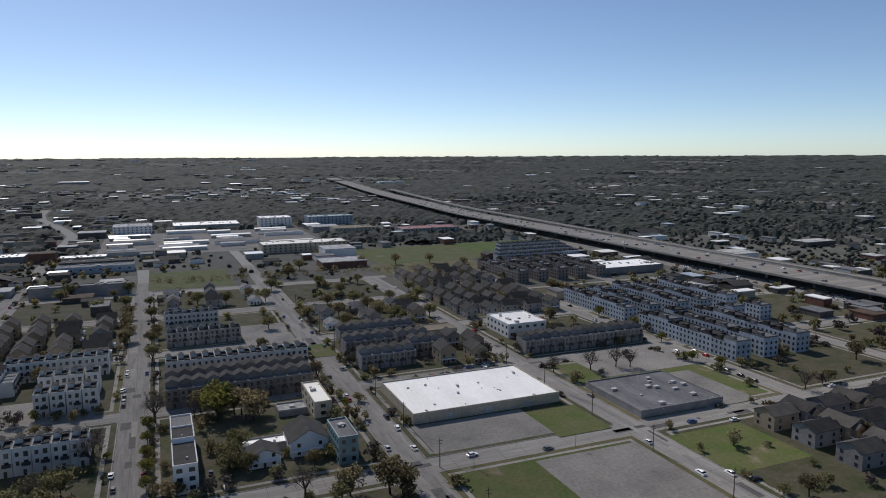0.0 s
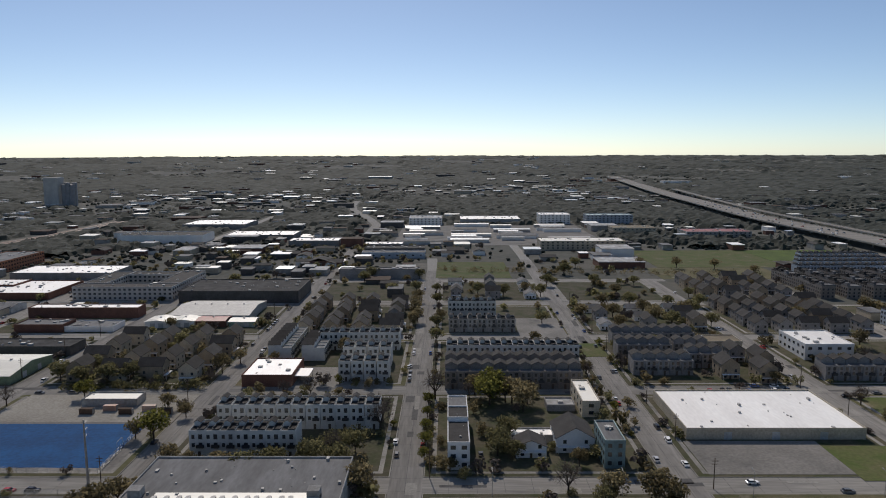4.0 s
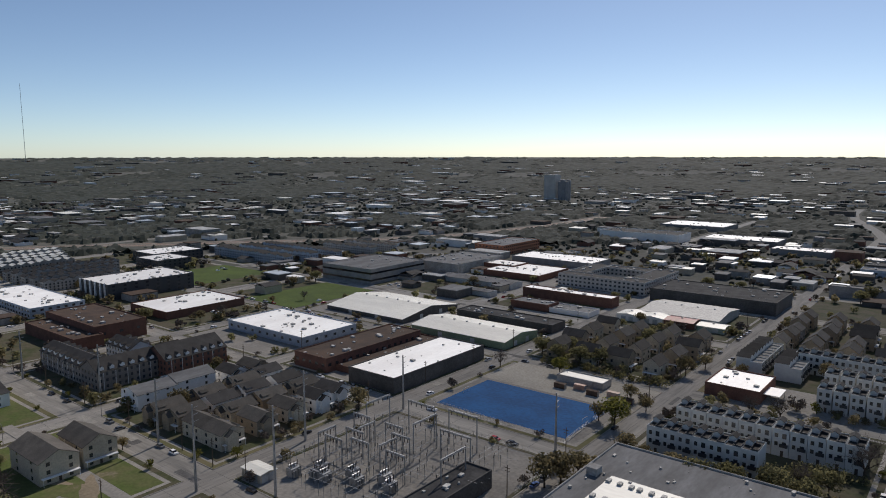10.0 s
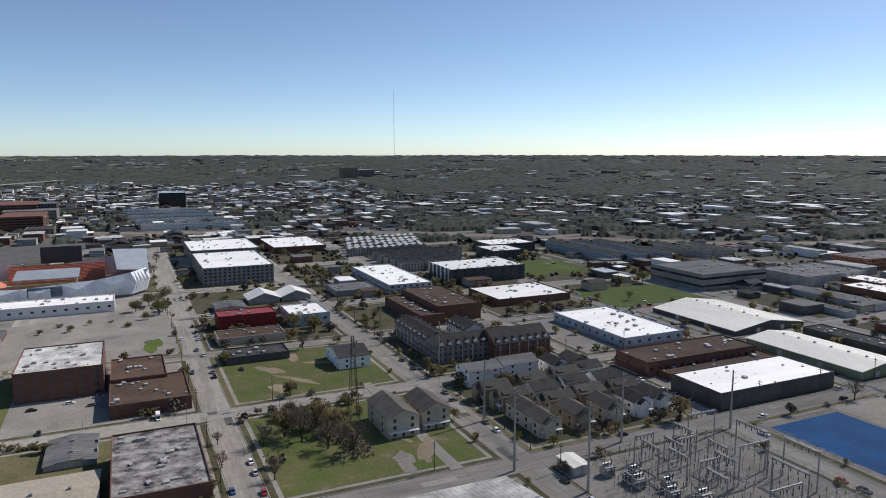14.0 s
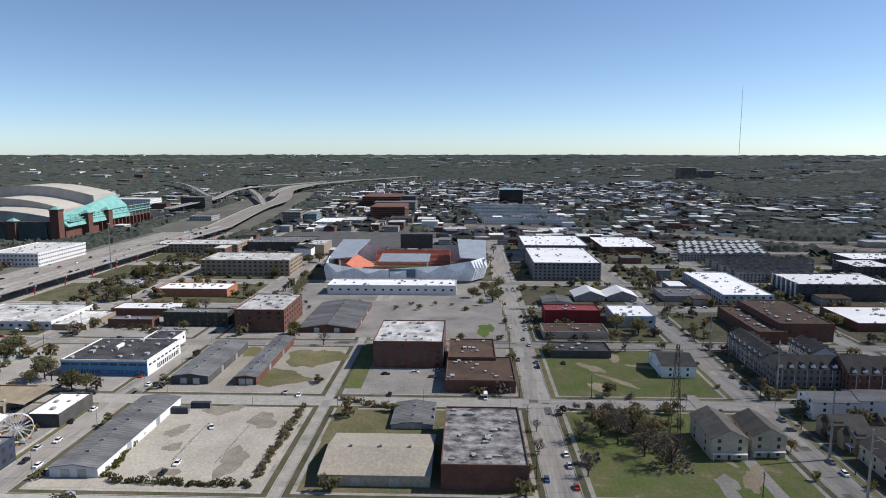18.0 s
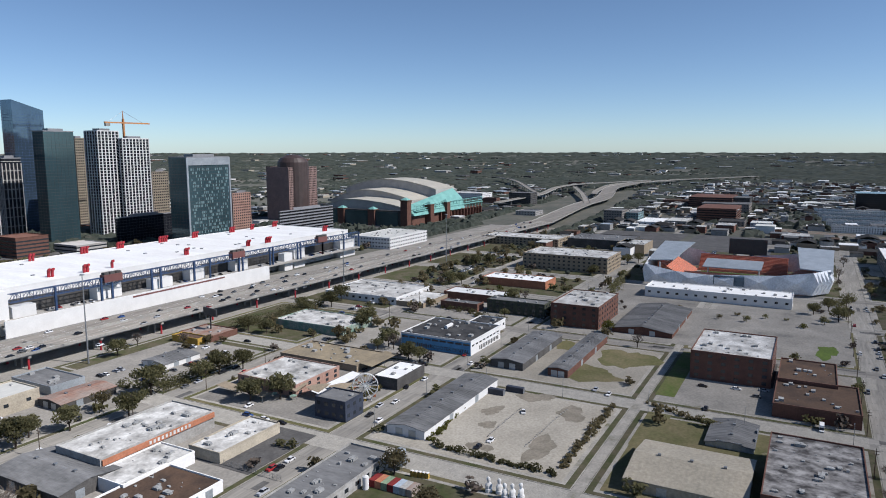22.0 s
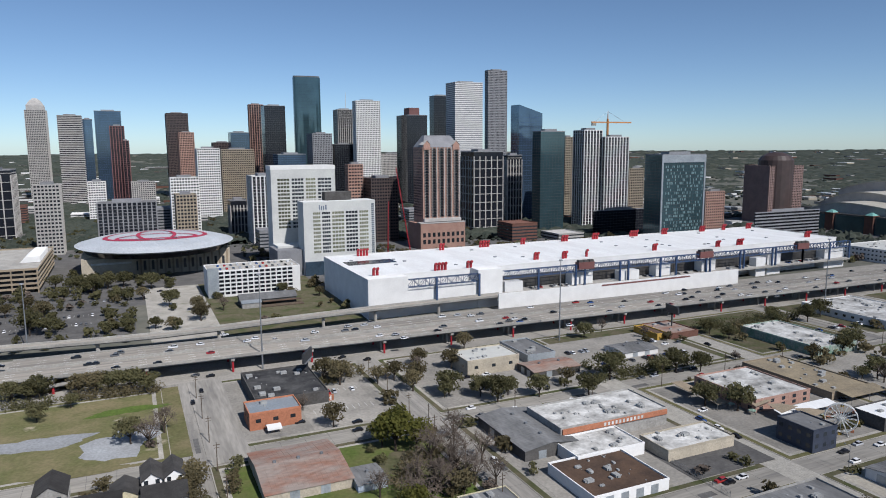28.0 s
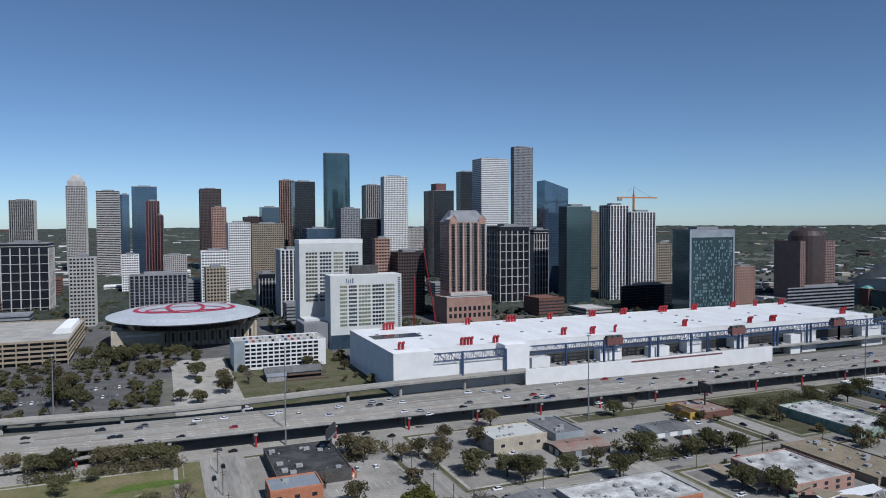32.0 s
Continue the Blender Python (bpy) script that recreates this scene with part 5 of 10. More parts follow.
def terrace(x0, y0, x1, y1, h, wall, n, label):
    """A long terrace far from the camera: bodies of varied height, roofs and window strips as one thing."""
    TAKEN.append((x0, y0, x1, y1))
    b = thing("terrace_of_townhouses", (x0 + x1) / 2, (y0 + y1) / 2, 0, label, "building")
    w, d = (x1 - x0) / 2, (y1 - y0) / 2
    r = random.Random(int(x0 + y0 * 3))
    for k in range(n):
        z = h + r.choice((0, 0.8, 1.6))
        a0, a1 = (-w + 2 * w * k / n, -w + 2 * w * (k + 1) / n) if w > d else (-d + 2 * d * k / n, -d + 2 * d * (k + 1) / n)
        q = (a0, -d, a1, d) if w > d else (-w, a0, w, a1)
        part("wall", Geo().box(q[0] + 0.02, q[1] + 0.02, 0, q[2] - 0.02, q[3] - 0.02, z - 0.5), M[wall], b)
        part("roof", Geo().ring(q[0] + 0.02, q[1] + 0.02, z - 0.5, q[2] - 0.02, q[3] - 0.02, z + 0.3, 0.3).box(q[0] + 0.32, q[1] + 0.32, z - 0.5, q[2] - 0.32, q[3] - 0.32, z - 0.2).box(q[0] + 1, q[1] + 3, z - 0.2, q[0] + 3.4, q[3] - 3, z + 2.0), M["dark" if k % 3 else "greyroof"], b)
    face_windows(b, -w, -d, w, d, 0.4, h - 0.6, 3.2, 3, 1.3, 1.6, M["glass"], "xXyY", True)


for k, x in enumerate((297, 318, 343, 364, 389)):
    terrace(x, 290 if k < 3 else 360, x + 11, 376, 10.5, "bluegrey", 9 if k < 3 else 2, "long terrace of blue-grey three-storey townhouses")
    terrace(x, 392, x + 11, 470, 10.5, "bluegrey", 8, "long terrace of blue-grey three-storey townhouses")
for k in range(5):
    terrace(300 + 21 * k, 552, 311 + 21 * k, 640, 9.5, "brickgrey", 9, "long terrace of grey townhouses with dark roofs")


def far_row(x0, y0, x1, y1, h, wall, roof, w, label):
    """A far row of narrow gabled houses as one thing: joined walls, joined roofs, window strips."""
    TAKEN.append((x0, y0, x1, y1))
    b = thing("terrace_of_townhouses", (x0 + x1) / 2, (y0 + y1) / 2, land(math.hypot(x0, y0)), label, "building")
    a, d = (x1 - x0) / 2, (y1 - y0) / 2
    g, t, r = Geo(), Geo(), random.Random(int(x0 * 3 + y0))
    n = max(1, round(max(a, d) * 2 / w))
    for k in range(n):
        z = h + r.choice((0, 0.5, 1.2))
        f0, f1 = -1 + 2 * k / n, -1 + 2 * (k + 1) / n
        q, ax = ((a * f0 + 0.05, -d, a * f1 - 0.05, d), "y") if a > d else ((-a, d * f0 + 0.05, a, d * f1 - 0.05), "x")
        g.pent(*q, 0, z, 1.8, ax)
        t.gable(*q, z, 1.8, ax, 0.15, 0.2)
    part("wall", g, M[wall], b, kind="stuff")
    part("roof", t, M[roof], b, kind="stuff")
    face_windows(b, -a, -d, a, d, 0.4, h - 0.6, 3.2, 3, 1.3, 1.5, M["glass"], "xXyY", True)


for k in range(5):
    far_row(-1440 + 75 * k, 0 + 6 * k, -1428 + 75 * k, 130 + 8 * k, 9, "whitew", "greyroof", 7, "far row of white gabled townhouses")
for k in range(5):
    far_row(-852 + 22 * k, 255 - 6 * k, -841 + 22 * k, 350 - 6 * k, 8, "greyw", "palewhite", 9, "row of pale-roofed gabled townhouses near the railway")
    far_row(-722 + 20 * k, 246, -711 + 20 * k, 352 - 10 * k, 8.5, "greyw", "dark", 8, "row of grey gabled townhouses with dark roofs")
flat(-748, 386, -704, 446, 11, "black_wall", "white", win=3, cols=5)
flat(-700, 364, -657, 402, 11, "black_wall", "white", win=3, cols=5)
for k in range(3):
    far_row(-712 + 6 * k, 466 + 30 * k, -585 + 6 * k, 478 + 30 * k, 9, "bluegrey", "dark", 7, "row of pale blue townhouses with dark roofs")
for k in range(2):
    far_row(-640, 570 + 34 * k, -560, 582 + 34 * k, 9, "lightstone", "dark", 8, "row of pale townhouses with dark roofs")

# ---- convention hall ----
hall = thing("convention_hall", -394, -510, 0, "vast white exhibition hall with blue trusses and red roof vents", "building")
TAKEN.append((-645, -570, -148, -430))
part("wall", Geo().box(-246, -60, 0, 246, 46, 27), M["whitew"], hall)
part("roof", Geo().box(-245.4, -59.4, 27, 245.4, 45.4, 27.6), M["white"], hall)
part("parapet", Geo().ring(-246.1, -60.1, 27, 246.1, 46.1, 28.2, 0.5), M["whitew"], hall)
for a, b_ in ((-177, -147.5), (-253.5, -233), (-338.8, -318.6), (-420, -404), (-471, -455), (-552, -535), (-640, -612)):
    full = a > -260
    part("stair_tower", Geo().box(a + 394, 46.2, 0, b_ + 394, 59 if full else 55.5, 28.5 if full else 19.6), M["whitew"], hall)
for a, b_ in ((-233, -177), (-272, -256), (-384, -365), (-530, -518)):
    part("lower_wall", Geo().box(a + 394.1, 50, 0, b_ + 393.9, 58, 19.5 if a == -233 else 17), M["whitew"], hall)


def truss(x0, x1, parent):
    """A blue lattice girder in front of the hall, with posts."""
    g = Geo()
    n = max(2, int((x1 - x0) / 4.2))
    for y in (57.5, 60.5):
        for z in (20.5, 26.0):
            g.tube((x0, y, z), (x1, y, z), 0.28, None, 6)
        for k in range(n):
            a, b2 = x0 + (x1 - x0) * k / n, x0 + (x1 - x0) * (k + 1) / n
            g.tube((a, y, 20.5), (a, y, 26), 0.2, None, 5)
            g.tube((a, y, 20.5 if k % 2 else 26), (b2, y, 26 if k % 2 else 20.5), 0.2, None, 5)
    for k in range(n):
        a = x0 + (x1 - x0) * k / n
        g.tube((a, 57.5, 26), (a, 60.5, 26), 0.18, None, 5)
    part("truss", g, M["bluesteel"], parent)
    for k in range(0, n + 1, 8):
        a = x0 + (x1 - x0) * k / n
        part("truss_post", Geo().box(a - 0.7, 59.9, 9, a + 0.7, 61.2, 26.2), M["bluesteel"], parent)


for a, b_ in ((-233, -177), (-318.6, -254), (-362, -318.6), (-404, -362), (-455, -404), (-495, -455), (-535, -495), (-575, -535), (-612, -575), (-640, -612)):
    truss(a + 394, b_ + 394, hall)
part("dock_floor", Geo().box(-246, 46.2, 8, 160, 62, 9.4), M["conc"], hall)
# dark grey slab painted in for the shade of the recessed loading docks
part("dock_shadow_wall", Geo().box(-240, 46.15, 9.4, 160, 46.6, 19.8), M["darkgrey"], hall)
part("ramp_wall", Geo().box(-85, 73, 0, 152, 74, 12.5), M["whitew"], hall)
part("ramp_stripe", Geo().box(-30, 74, 10.2, 60, 74.15, 11.4), M["redgranite"], hall)
part("solar_panel", Geo().box(200, -25, 27.6, 240, -8, 27.9), M["glassdark"], hall)
for x in (-180, -60, 66):
    part("cooling_unit", Geo().box(x - 7.5, 57, 22.5, x + 7.5, 62, 28.0), M["redgranite"], hall)
    part("fan_bank", Geo().box(x - 7, 58, 28.0, x - 3, 61.5, 29.6).box(x - 2, 58, 28.0, x + 2, 61.5, 29.6).box(x + 3, 58, 28.0, x + 7, 61.5, 29.6), M["darkgrey"], hall)
vg = Geo()
c8 = [(math.cos(2 * math.pi * i / 10), math.sin(2 * math.pi * i / 10)) for i in range(10)]
rings = [[(1.1 * a, 1.1 * b_, z) for a, b_ in c8] for z in (0, 3.6)]
for k in range(1, 6):
    an = math.pi / 2 * k / 5
    rings.append([(1.1 * a, 2.0 - (2.0 - 1.1 * b_) * math.cos(an), 3.6 + (2.0 - 1.1 * b_) * math.sin(an)) for a, b_ in c8])
vg.loft(rings)
VENT = vg.mesh("vent_pipe", M["redpipe"])
for x, y, n in ((-157, -467, 2), (-208, -467, 4), (-231, -465, 2), (-299, -479, 2), (-323, -474, 2), (-345, -474, 1), (-419, -476, 2), (-483, -466, 2), (-510, -466, 3), (-616, -479, 3), (-178, -562, 4), (-252, -562, 2), (-295, -562, 4), (-336, -562, 2), (-383, -562, 3), (-419, -562, 3), (-467, -562, 4), (-507, -562, 3), (-559, -562, 3), (-590, -562, 2), (-625, -560, 3)):
    for k in range(n):
        v = part("vent_pipe", VENT, None, hall, "red bent vent pipe")
        v.matrix_basis = pose(x + 394 + (k - n / 2) * 2.7, y + 510, 27.55)
for k in range(26):
    block("roof_hatch", hall, M["steel"], rng.uniform(-235, 235), rng.uniform(-45, 30), 27.95, 2.4, 1.8, 0.8)

# ---- hotel beside the hall ----
hot = thing("hotel", -184, -650, 0, "white hotel of two slabs with gridded windows", "building")
TAKEN.append((-240, -740, -110, -600))


def slab_windows(parent, x0, x1, y, z0, z1, cols, floors, material, fill=0.66):
    g = Geo()
    for i in range(cols):
        for j in range(floors):
            a, b2 = x0 + (x1 - x0) * (i + 0.5) / cols, z0 + (z1 - z0) * (j + 0.5) / floors
            sx, sz = (x1 - x0) / cols * fill / 2, (z1 - z0) / floors * 0.6 / 2
            g.box(a - sx, y - 0.1, b2 - sz, a + sx, y + 0.12, b2 + sz)
    part("window_grid", g, material, parent, kind="stuff")


part("front_slab", Geo().box(-34, -14, 0, 36, 10, 69), M["hotelw"], hot)
part("rear_slab", Geo().box(-8, -60, 0, 56, -36, 98), M["hotelw"], hot)
part("podium", Geo().box(-34, -36, 0, 56, -14.1, 26), M["hotelw"], hot)
part("side_wing", Geo().box(36.1, -36, 0, 60, 4, 24), M["greystone"], hot)
for c0, c1 in ((-27, -18), (-16.4, -4.5), (-3, 9), (10.5, 18.5), (20, 27)):
    slab_windows(hot, c0, c1, 10, 20, 60, 4, 11, M["glassolive" if c0 in (-27, -3, 20) else "glass"], 0.86)
for c0, c1 in ((-4, 10), (12, 22), (24, 36), (38, 50)):
    slab_windows(hot, c0, c1, -36, 40, 90, 4, 14, M["glassolive" if c0 in (12, 38) else "glass"], 0.86)
slab_windows(hot, -33, -30, 10, 14, 66, 1, 26, M["glassblue"], 0.9)
part("glass_lobby", Geo().box(-34, 10, 0, 36, 12.5, 13), M["glassblue"], hot)
part("plant_room", Geo().box(-14, -13, 69, 12, -2, 77), M["darkgrey"], hot)
part("roof_screen", Geo().ring(-8.2, -60.2, 98, 56.2, -35.8, 102, 0.5), M["whitew"], hot)
part("sign_bar", Geo().box(14, 10.0, 61.5, 15, 10.4, 66).box(16.5, 10.0, 61.5, 17.2, 10.4, 65).box(18.5, 10.0, 61.5, 19.2, 10.4, 65).box(20.5, 10.0, 61.5, 21.2, 10.4, 66), M["bluesteel"], hot, "dark blue sign bars")

# ---- arena with the oval roof ----
arena = thing("arena", -24, -745, 0, "low round sports arena with grey oval metal roof", "building")
TAKEN.append((-110, -840, 70, -702))


def oval(rx, ry, z, n=48):
    return [(rx * math.cos(2 * math.pi * k / n), ry * math.sin(2 * math.pi * k / n), z) for k in range(n)]


part("wall", Geo().box(-66, -78, 0, 66, 30, 21), M["beige"], arena)
part("entrance_block", Geo().box(20, 30.1, 0, 66, 40, 19), M["beige"], arena)
part("drum", Geo().loft([oval(64, 74, 21), oval(67, 78, 27)]), M["glassdark"], arena)
part("roof", Geo().loft([oval(70, 82, 26.5), oval(73, 86, 28), oval(60, 71, 31.5), oval(40, 48, 33.8), oval(18, 22, 34.9), oval(2, 2.4, 35.2)]), M["dome"], arena)


def hoop(cx, cy, rx, ry, z, w, n=40):
    g = Geo()
    g.loft([[(cx + (rx + s) * math.cos(2 * math.pi * k / n), cy + (ry + s) * math.sin(2 * math.pi * k / n), z(cx + (rx + s) * math.cos(2 * math.pi * k / n), cy + (ry + s) * math.sin(2 * math.pi * k / n))) for k in range(n)] for s in (0, w)], caps=False)
    return g


def roof_z(x, y):
    q = math.hypot(x / 73, y / 86)
    return 35.85 - 7.4 * q * q * (0.55 + 0.45 * q)


part("roof_mark", hoop(0, 0, 44, 40, roof_z, 4.5), M["logo_red"], arena, "red ring painted on the roof")
part("roof_mark", hoop(0, 6, 15, 36, roof_z, 3.5), M["logo_red"], arena, "red ring painted on the roof")
part("roof_mark", hoop(0, 18, 34, 14, roof_z, 3.5), M["logo_red"], arena, "red ring painted on the roof")
for k in range(12):
    part("pilaster", Geo().box(-64 + 7.2 * k, 30, 0, -62.4 + 7.2 * k, 30.8, 20), M["tan"], arena)
    block("window", arena, M["glass"], -59.5 + 7.2 * k, 30, 9, 2.4, 0.3, 9)
part("sign_letters", Geo().box(24, 40, 13.2, 58, 40.2, 15), M["paint_white"], arena, "pale sign lettering")

garage = thing("parking_garage", 120, -745, 0, "brick parking garage with open decks", "building")
TAKEN.append((66, -830, 200, -660))
for k in range(5):
    part("deck", Geo().box(-48, -60, 4.0 * k + 3.4, 75, 82, 4.0 * k + 3.8), M["conc"], garage)
    part("spandrel", Geo().ring(-48.3, -60.3, 4.0 * k + 3.3, 75.3, 82.3, 4.0 * k + 5.1, 0.4), M["tan"], garage)
# charcoal filler standing in for the dark shade between the open decks
part("core", Geo().box(-44, -56, 0, 71, 78, 19), M["black_wall"], garage)
for k in range(13):
    part("pier", Geo().box(-48 + 9.5 * k, 82, 0, -47 + 9.5 * k, 82.7, 20.5), M["tan"], garage)
part("stair_roof", Geo().loft([[(-46, -30, 20), (-30, -30, 20), (-30, 40, 20), (-46, 40, 20)], [(-46, -30, 25), (-36, -30, 25), (-36, 40, 25), (-46, 40, 25)]]), M["whitew"], garage)

GX0, GY0, GX1, GY1, GH = -128.3, -610.9, -54.8, -574.3, 21.8
gr = flat(GX0, GY0, GX1, GY1, GH, "whitew", "conc", units=0, name="parking_garage", label="white parking garage with open slots and cars on top")
gw_, gd_ = (GX1 - GX0) / 2, (GY1 - GY0) / 2
# no windows here: dark panes put in for the shade inside the open slots
slab_windows(gr, -gw_ + 6, gw_ - 3, gd_, 1.5, GH - 0.6, 14, 6, M["glassdark"], 0.78)
part("stair_tower", Geo().box(gw_ - 8, gd_ - 0.2, 0, gw_ + 0.6, gd_ + 0.8, GH + 2.4), M["metal"], gr)
for k in range(24):
    block("parked_car_roof", gr, CAR[k % 6], -gw_ + 5 + (k % 12) * (2 * gw_ - 10) / 12, -gd_ * 0.4 + (k // 12) * gd_ * 0.9, GH - 0.1, 1.8, 4.4, 1.2)

# ---- pink apartment tower with gabled crown ----
pink = thing("apartment_tower", -343, -775, 0, "tall pink brick apartment tower with grey gabled crown", "building")
TAKEN.append((-375, -815, -290, -735))
part("shaft", Geo().box(-24, -14, 0, 24, 15, 119), M["pink"], pink)
part("podium", Geo().box(-26, -14.1, 0, 32, 26, 30), M["pink"], pink)
part("podium_cornice", Geo().ring(-26.4, 15.1, 30, 32.4, 26.4, 31.2, 1.2).box(-24, 15, 31.3, 24, 19, 35), M["lightstone"], pink)
g, bal = Geo(), Geo()
for f in range(25):
    z = 37 + 3.25 * f
    for k in range(5):
        x = -19.4 + 9.7 * k
        bal.box(x - 2.6, 15, z, x + 2.6, 16.5, z + 0.35)
        bal.box(x - 2.6, 16.3, z + 0.35, x + 2.6, 16.42, z + 1.2)
        g.box(x - 2.2, 14.9, z + 0.4, x + 2.2, 15.15, z + 2.7)
    for k in range(4):
        x = -14.5 + 9.7 * k
        g.box(x - 1.9, 14.9, z + 0.6, x - 0.6, 15.12, z + 2.3)
        g.box(x + 0.6, 14.9, z + 0.6, x + 1.9, 15.12, z + 2.3)
    for k in range(8):
        g.box(23.9, -13 + 3.4 * k, z, 24.12, -11.4 + 3.4 * k, z + 1.9)
for k in range(9):
    g.box(-24 + 6.2 * k, 25.9, 6, -20.6 + 6.2 * k, 26.15, 11)
    g.box(-24 + 6.2 * k, 25.9, 14, -20.6 + 6.2 * k, 26.15, 19)
part("window_grid", g, M["glass"], pink, kind="stuff")
part("balcony_tier", bal, M["glassdark"], pink, kind="stuff")
for k in range(10):
    x = -22.4 + 4.85 * k + (0.3 if k % 2 else -0.3)
    part("pilaster", Geo().box(x - 0.45, 15, 31, x + 0.45, 16.0, 119), M["lightstone"], pink)
part("crown", Geo().loft([[(-24.5, -14.5, 119), (24.5, -14.5, 119), (24.5, 15.5, 119), (-24.5, 15.5, 119)], [(-20, -8, 127), (20, -8, 127), (20, 9, 127), (-20, 9, 127)], [(-17, -3, 133), (17, -3, 133), (17, 3, 133), (-17, 3, 133)]]), M["greystone"], pink)
for k in (-19, 19):
    part("crown_gable", Geo().gable(k - 4.5, 4, k + 4.5, 16.5, 122, 5, "y", 0.4, 0.4), M["lightstone"], pink)
    part("gable_wall", Geo().pent(k - 4.2, 4, k + 4.2, 16.2, 116, 122, 5, "y"), M["pink"], pink)

# ---- round-topped brown tower ----
rt = thing("office_tower", -938, -795, 0, "brown granite office building with domed rotunda top", "building")
TAKEN.append((-975, -845, -860, -755))
part("shaft", Geo().box(-36, -24, 0, 36, 24, 88), M["rosestone"], rt)
part("rotunda", Geo().loft([[(6 + 26 * s * math.cos(2 * math.pi * k / 24), 8 + 26 * s * math.sin(2 * math.pi * k / 24), z) for k in range(24)] for s, z in ((1, 0), (1, 96), (0.8, 103), (0.4, 108), (0.05, 109))]), M["browngranite"], rt)
g = Geo()
for f in range(22):
    g.box(-36.2, -24.2, 4 * f + 2, 36.2, 24.2, 4 * f + 3.6)
part("window_banding", g, M["glassdark"], rt, kind="stuff")
g = Geo()
for k in range(21):
    g.box(-36.4 + 3.6 * k, -24.4, 0, -34.8 + 3.6 * k, 24.4, 88)
part("pier_grid", g, M["rosestone"], rt, kind="stuff")

# ---- tower crane on the unfinished tower ----
crane = thing("tower_crane", -669, -870, 0, "orange tower crane above an unfinished tower", "crane")
part("mast", Geo().box(-1.2, -1.2, 0, 1.2, 1.2, 160), M["crane_yellow"], crane)
part("jib", Geo().box(-44, -0.7, 154, 30, 0.7, 156), M["crane_yellow"], crane)
part("apex", Geo().tube((0, 0, 160), (0, 0, 172), 1.0, 0.3), M["crane_yellow"], crane)
part("tie", Geo().tube((0, 0, 171), (-32, 0, 156), 0.2).tube((0, 0, 171), (24, 0, 156), 0.2), M["steel"], crane)
part("counterweight", Geo().box(22, -1.5, 150, 29, 1.5, 154), M["conc"], crane)

rc = thing("crawler_crane", -279.2, -700, 0, "red lattice boom cranes on a building site", "crane")
for p_, q_ in (((0, 0, 0), (16.5, 0, 97.8)), ((28.6, 4, 0), (27.0, 4, 62.2))):
    p_, q_ = Vector(p_), Vector(q_)
    g = Geo()
    for k in range(4):
        o_ = Vector((1.0 * (k % 2) - 0.5, 1.0 * (k // 2) - 0.5, 0))
        g.tube(p_ + o_, q_ + o_ * 0.5, 0.2, None, 5)
    for k in range(16):
        a, c = p_.lerp(q_, k / 16), p_.lerp(q_, (k + 1) / 16)
        s = 0.5 if k % 2 else -0.5
        g.tube(a + Vector((s, 0.5, 0)), c + Vector((-s, 0.5, 0)), 0.12, None, 4)
    part("boom", g, M["redpipe"], rc)
part("cab", Geo().box(-3, -2, 0.8, 3, 2, 3.6), M["redpipe"], rc)
part("crawler_track", Geo().box(-3.5, -2.6, 0, 3.5, -1.4, 1.0).box(-3.5, 1.4, 0, 3.5, 2.6, 1.0), M["rubber"], rc)

# ---- ballpark with the sliding roof ----
park = thing("ballpark", -903, -545, 0, "ballpark with stepped arched sliding roof and green glass", "stadium")
TAKEN.append((-1190, -760, -900, -540))
part("body", Geo().box(-200, -165, 0, -2, -2, 24), M["darkgrey"], park)
part("facade", Geo().box(-1.9, -165, 0, -0.5, -16, 22), M["glassteal"], park)
part("brick_front", Geo().box(-270, -1.9, 0, -18, -0.5, 16), M["brick"], park)


def shell(x0, x1, y0, ym, y1, z0, zm, z1, name, top, face):
    n = 18
    prof = []
    for k in range(n + 1):
        y = y0 + (y1 - y0) * k / n
        q = (y - ym) / ((ym - y0) if y < ym else (y1 - ym))
        prof.append((y, (z0 if y < ym else z1) + (zm - (z0 if y < ym else z1)) * (1 - abs(q) ** 1.9)))
    ring = lambda x, dz: [(x, y, z + dz) for y, z in prof] + [(x, y1, 10), (x, y0, 10)]
    part(name, Geo().loft([ring(x0, 0), ring(x1, 0)]), M[face], park)
    g2 = Geo()
    g2.loft([[(x0 - 0.5, y, z) for y, z in prof] + [(x0 - 0.5, y, z + 1.4) for y, z in reversed(prof)], [(x1 + 1.2, y, z) for y, z in prof] + [(x1 + 1.2, y, z + 1.4) for y, z in reversed(prof)]])
    part(name + "_top", g2, M[top], park)


shell(-66, -12, -168, -112, -16, 24, 38, 28, "roof_shell", "parkroof", "lightstone")
shell(-128, -67, -192, -120, -30, 30, 50, 35, "roof_shell", "parkroof", "lightstone")
shell(-196, -129, -205, -120, -20, 48, 65, 50, "roof_shell", "parkroof", "lightstone")
part("green_glass_end", Geo().loft([[(-12, -16, 16), (-190, -20, 16), (-190, -20, 50), (-12, -16, 28)], [(-14, 6, 16), (-188, 6, 16), (-188, 0, 34), (-14, 0, 22)]]), M["patina"], park)
for x, y, h in ((0, 0, 40), (-62, 6, 30), (-118, 6, 30), (0, -60, 24), (0, -118, 24)):
    part("brick_tower", Geo().box(x - 9, y - 9, 0, x + 3, y + 3, h).box(x - 10, y - 10, h, x + 4, y + 4, h + 1.2), M["brick"], park)
    part("tower_roof", Geo().loft([[(x - 9, y - 9, h + 1.2), (x + 3, y - 9, h + 1.2), (x + 3, y + 3, h + 1.2), (x - 9, y + 3, h + 1.2)], [(x - 4, y - 4, h + 5), (x - 2, y - 4, h + 5), (x - 2, y - 2, h + 5), (x - 4, y - 2, h + 5)]]), M["patina"], park)
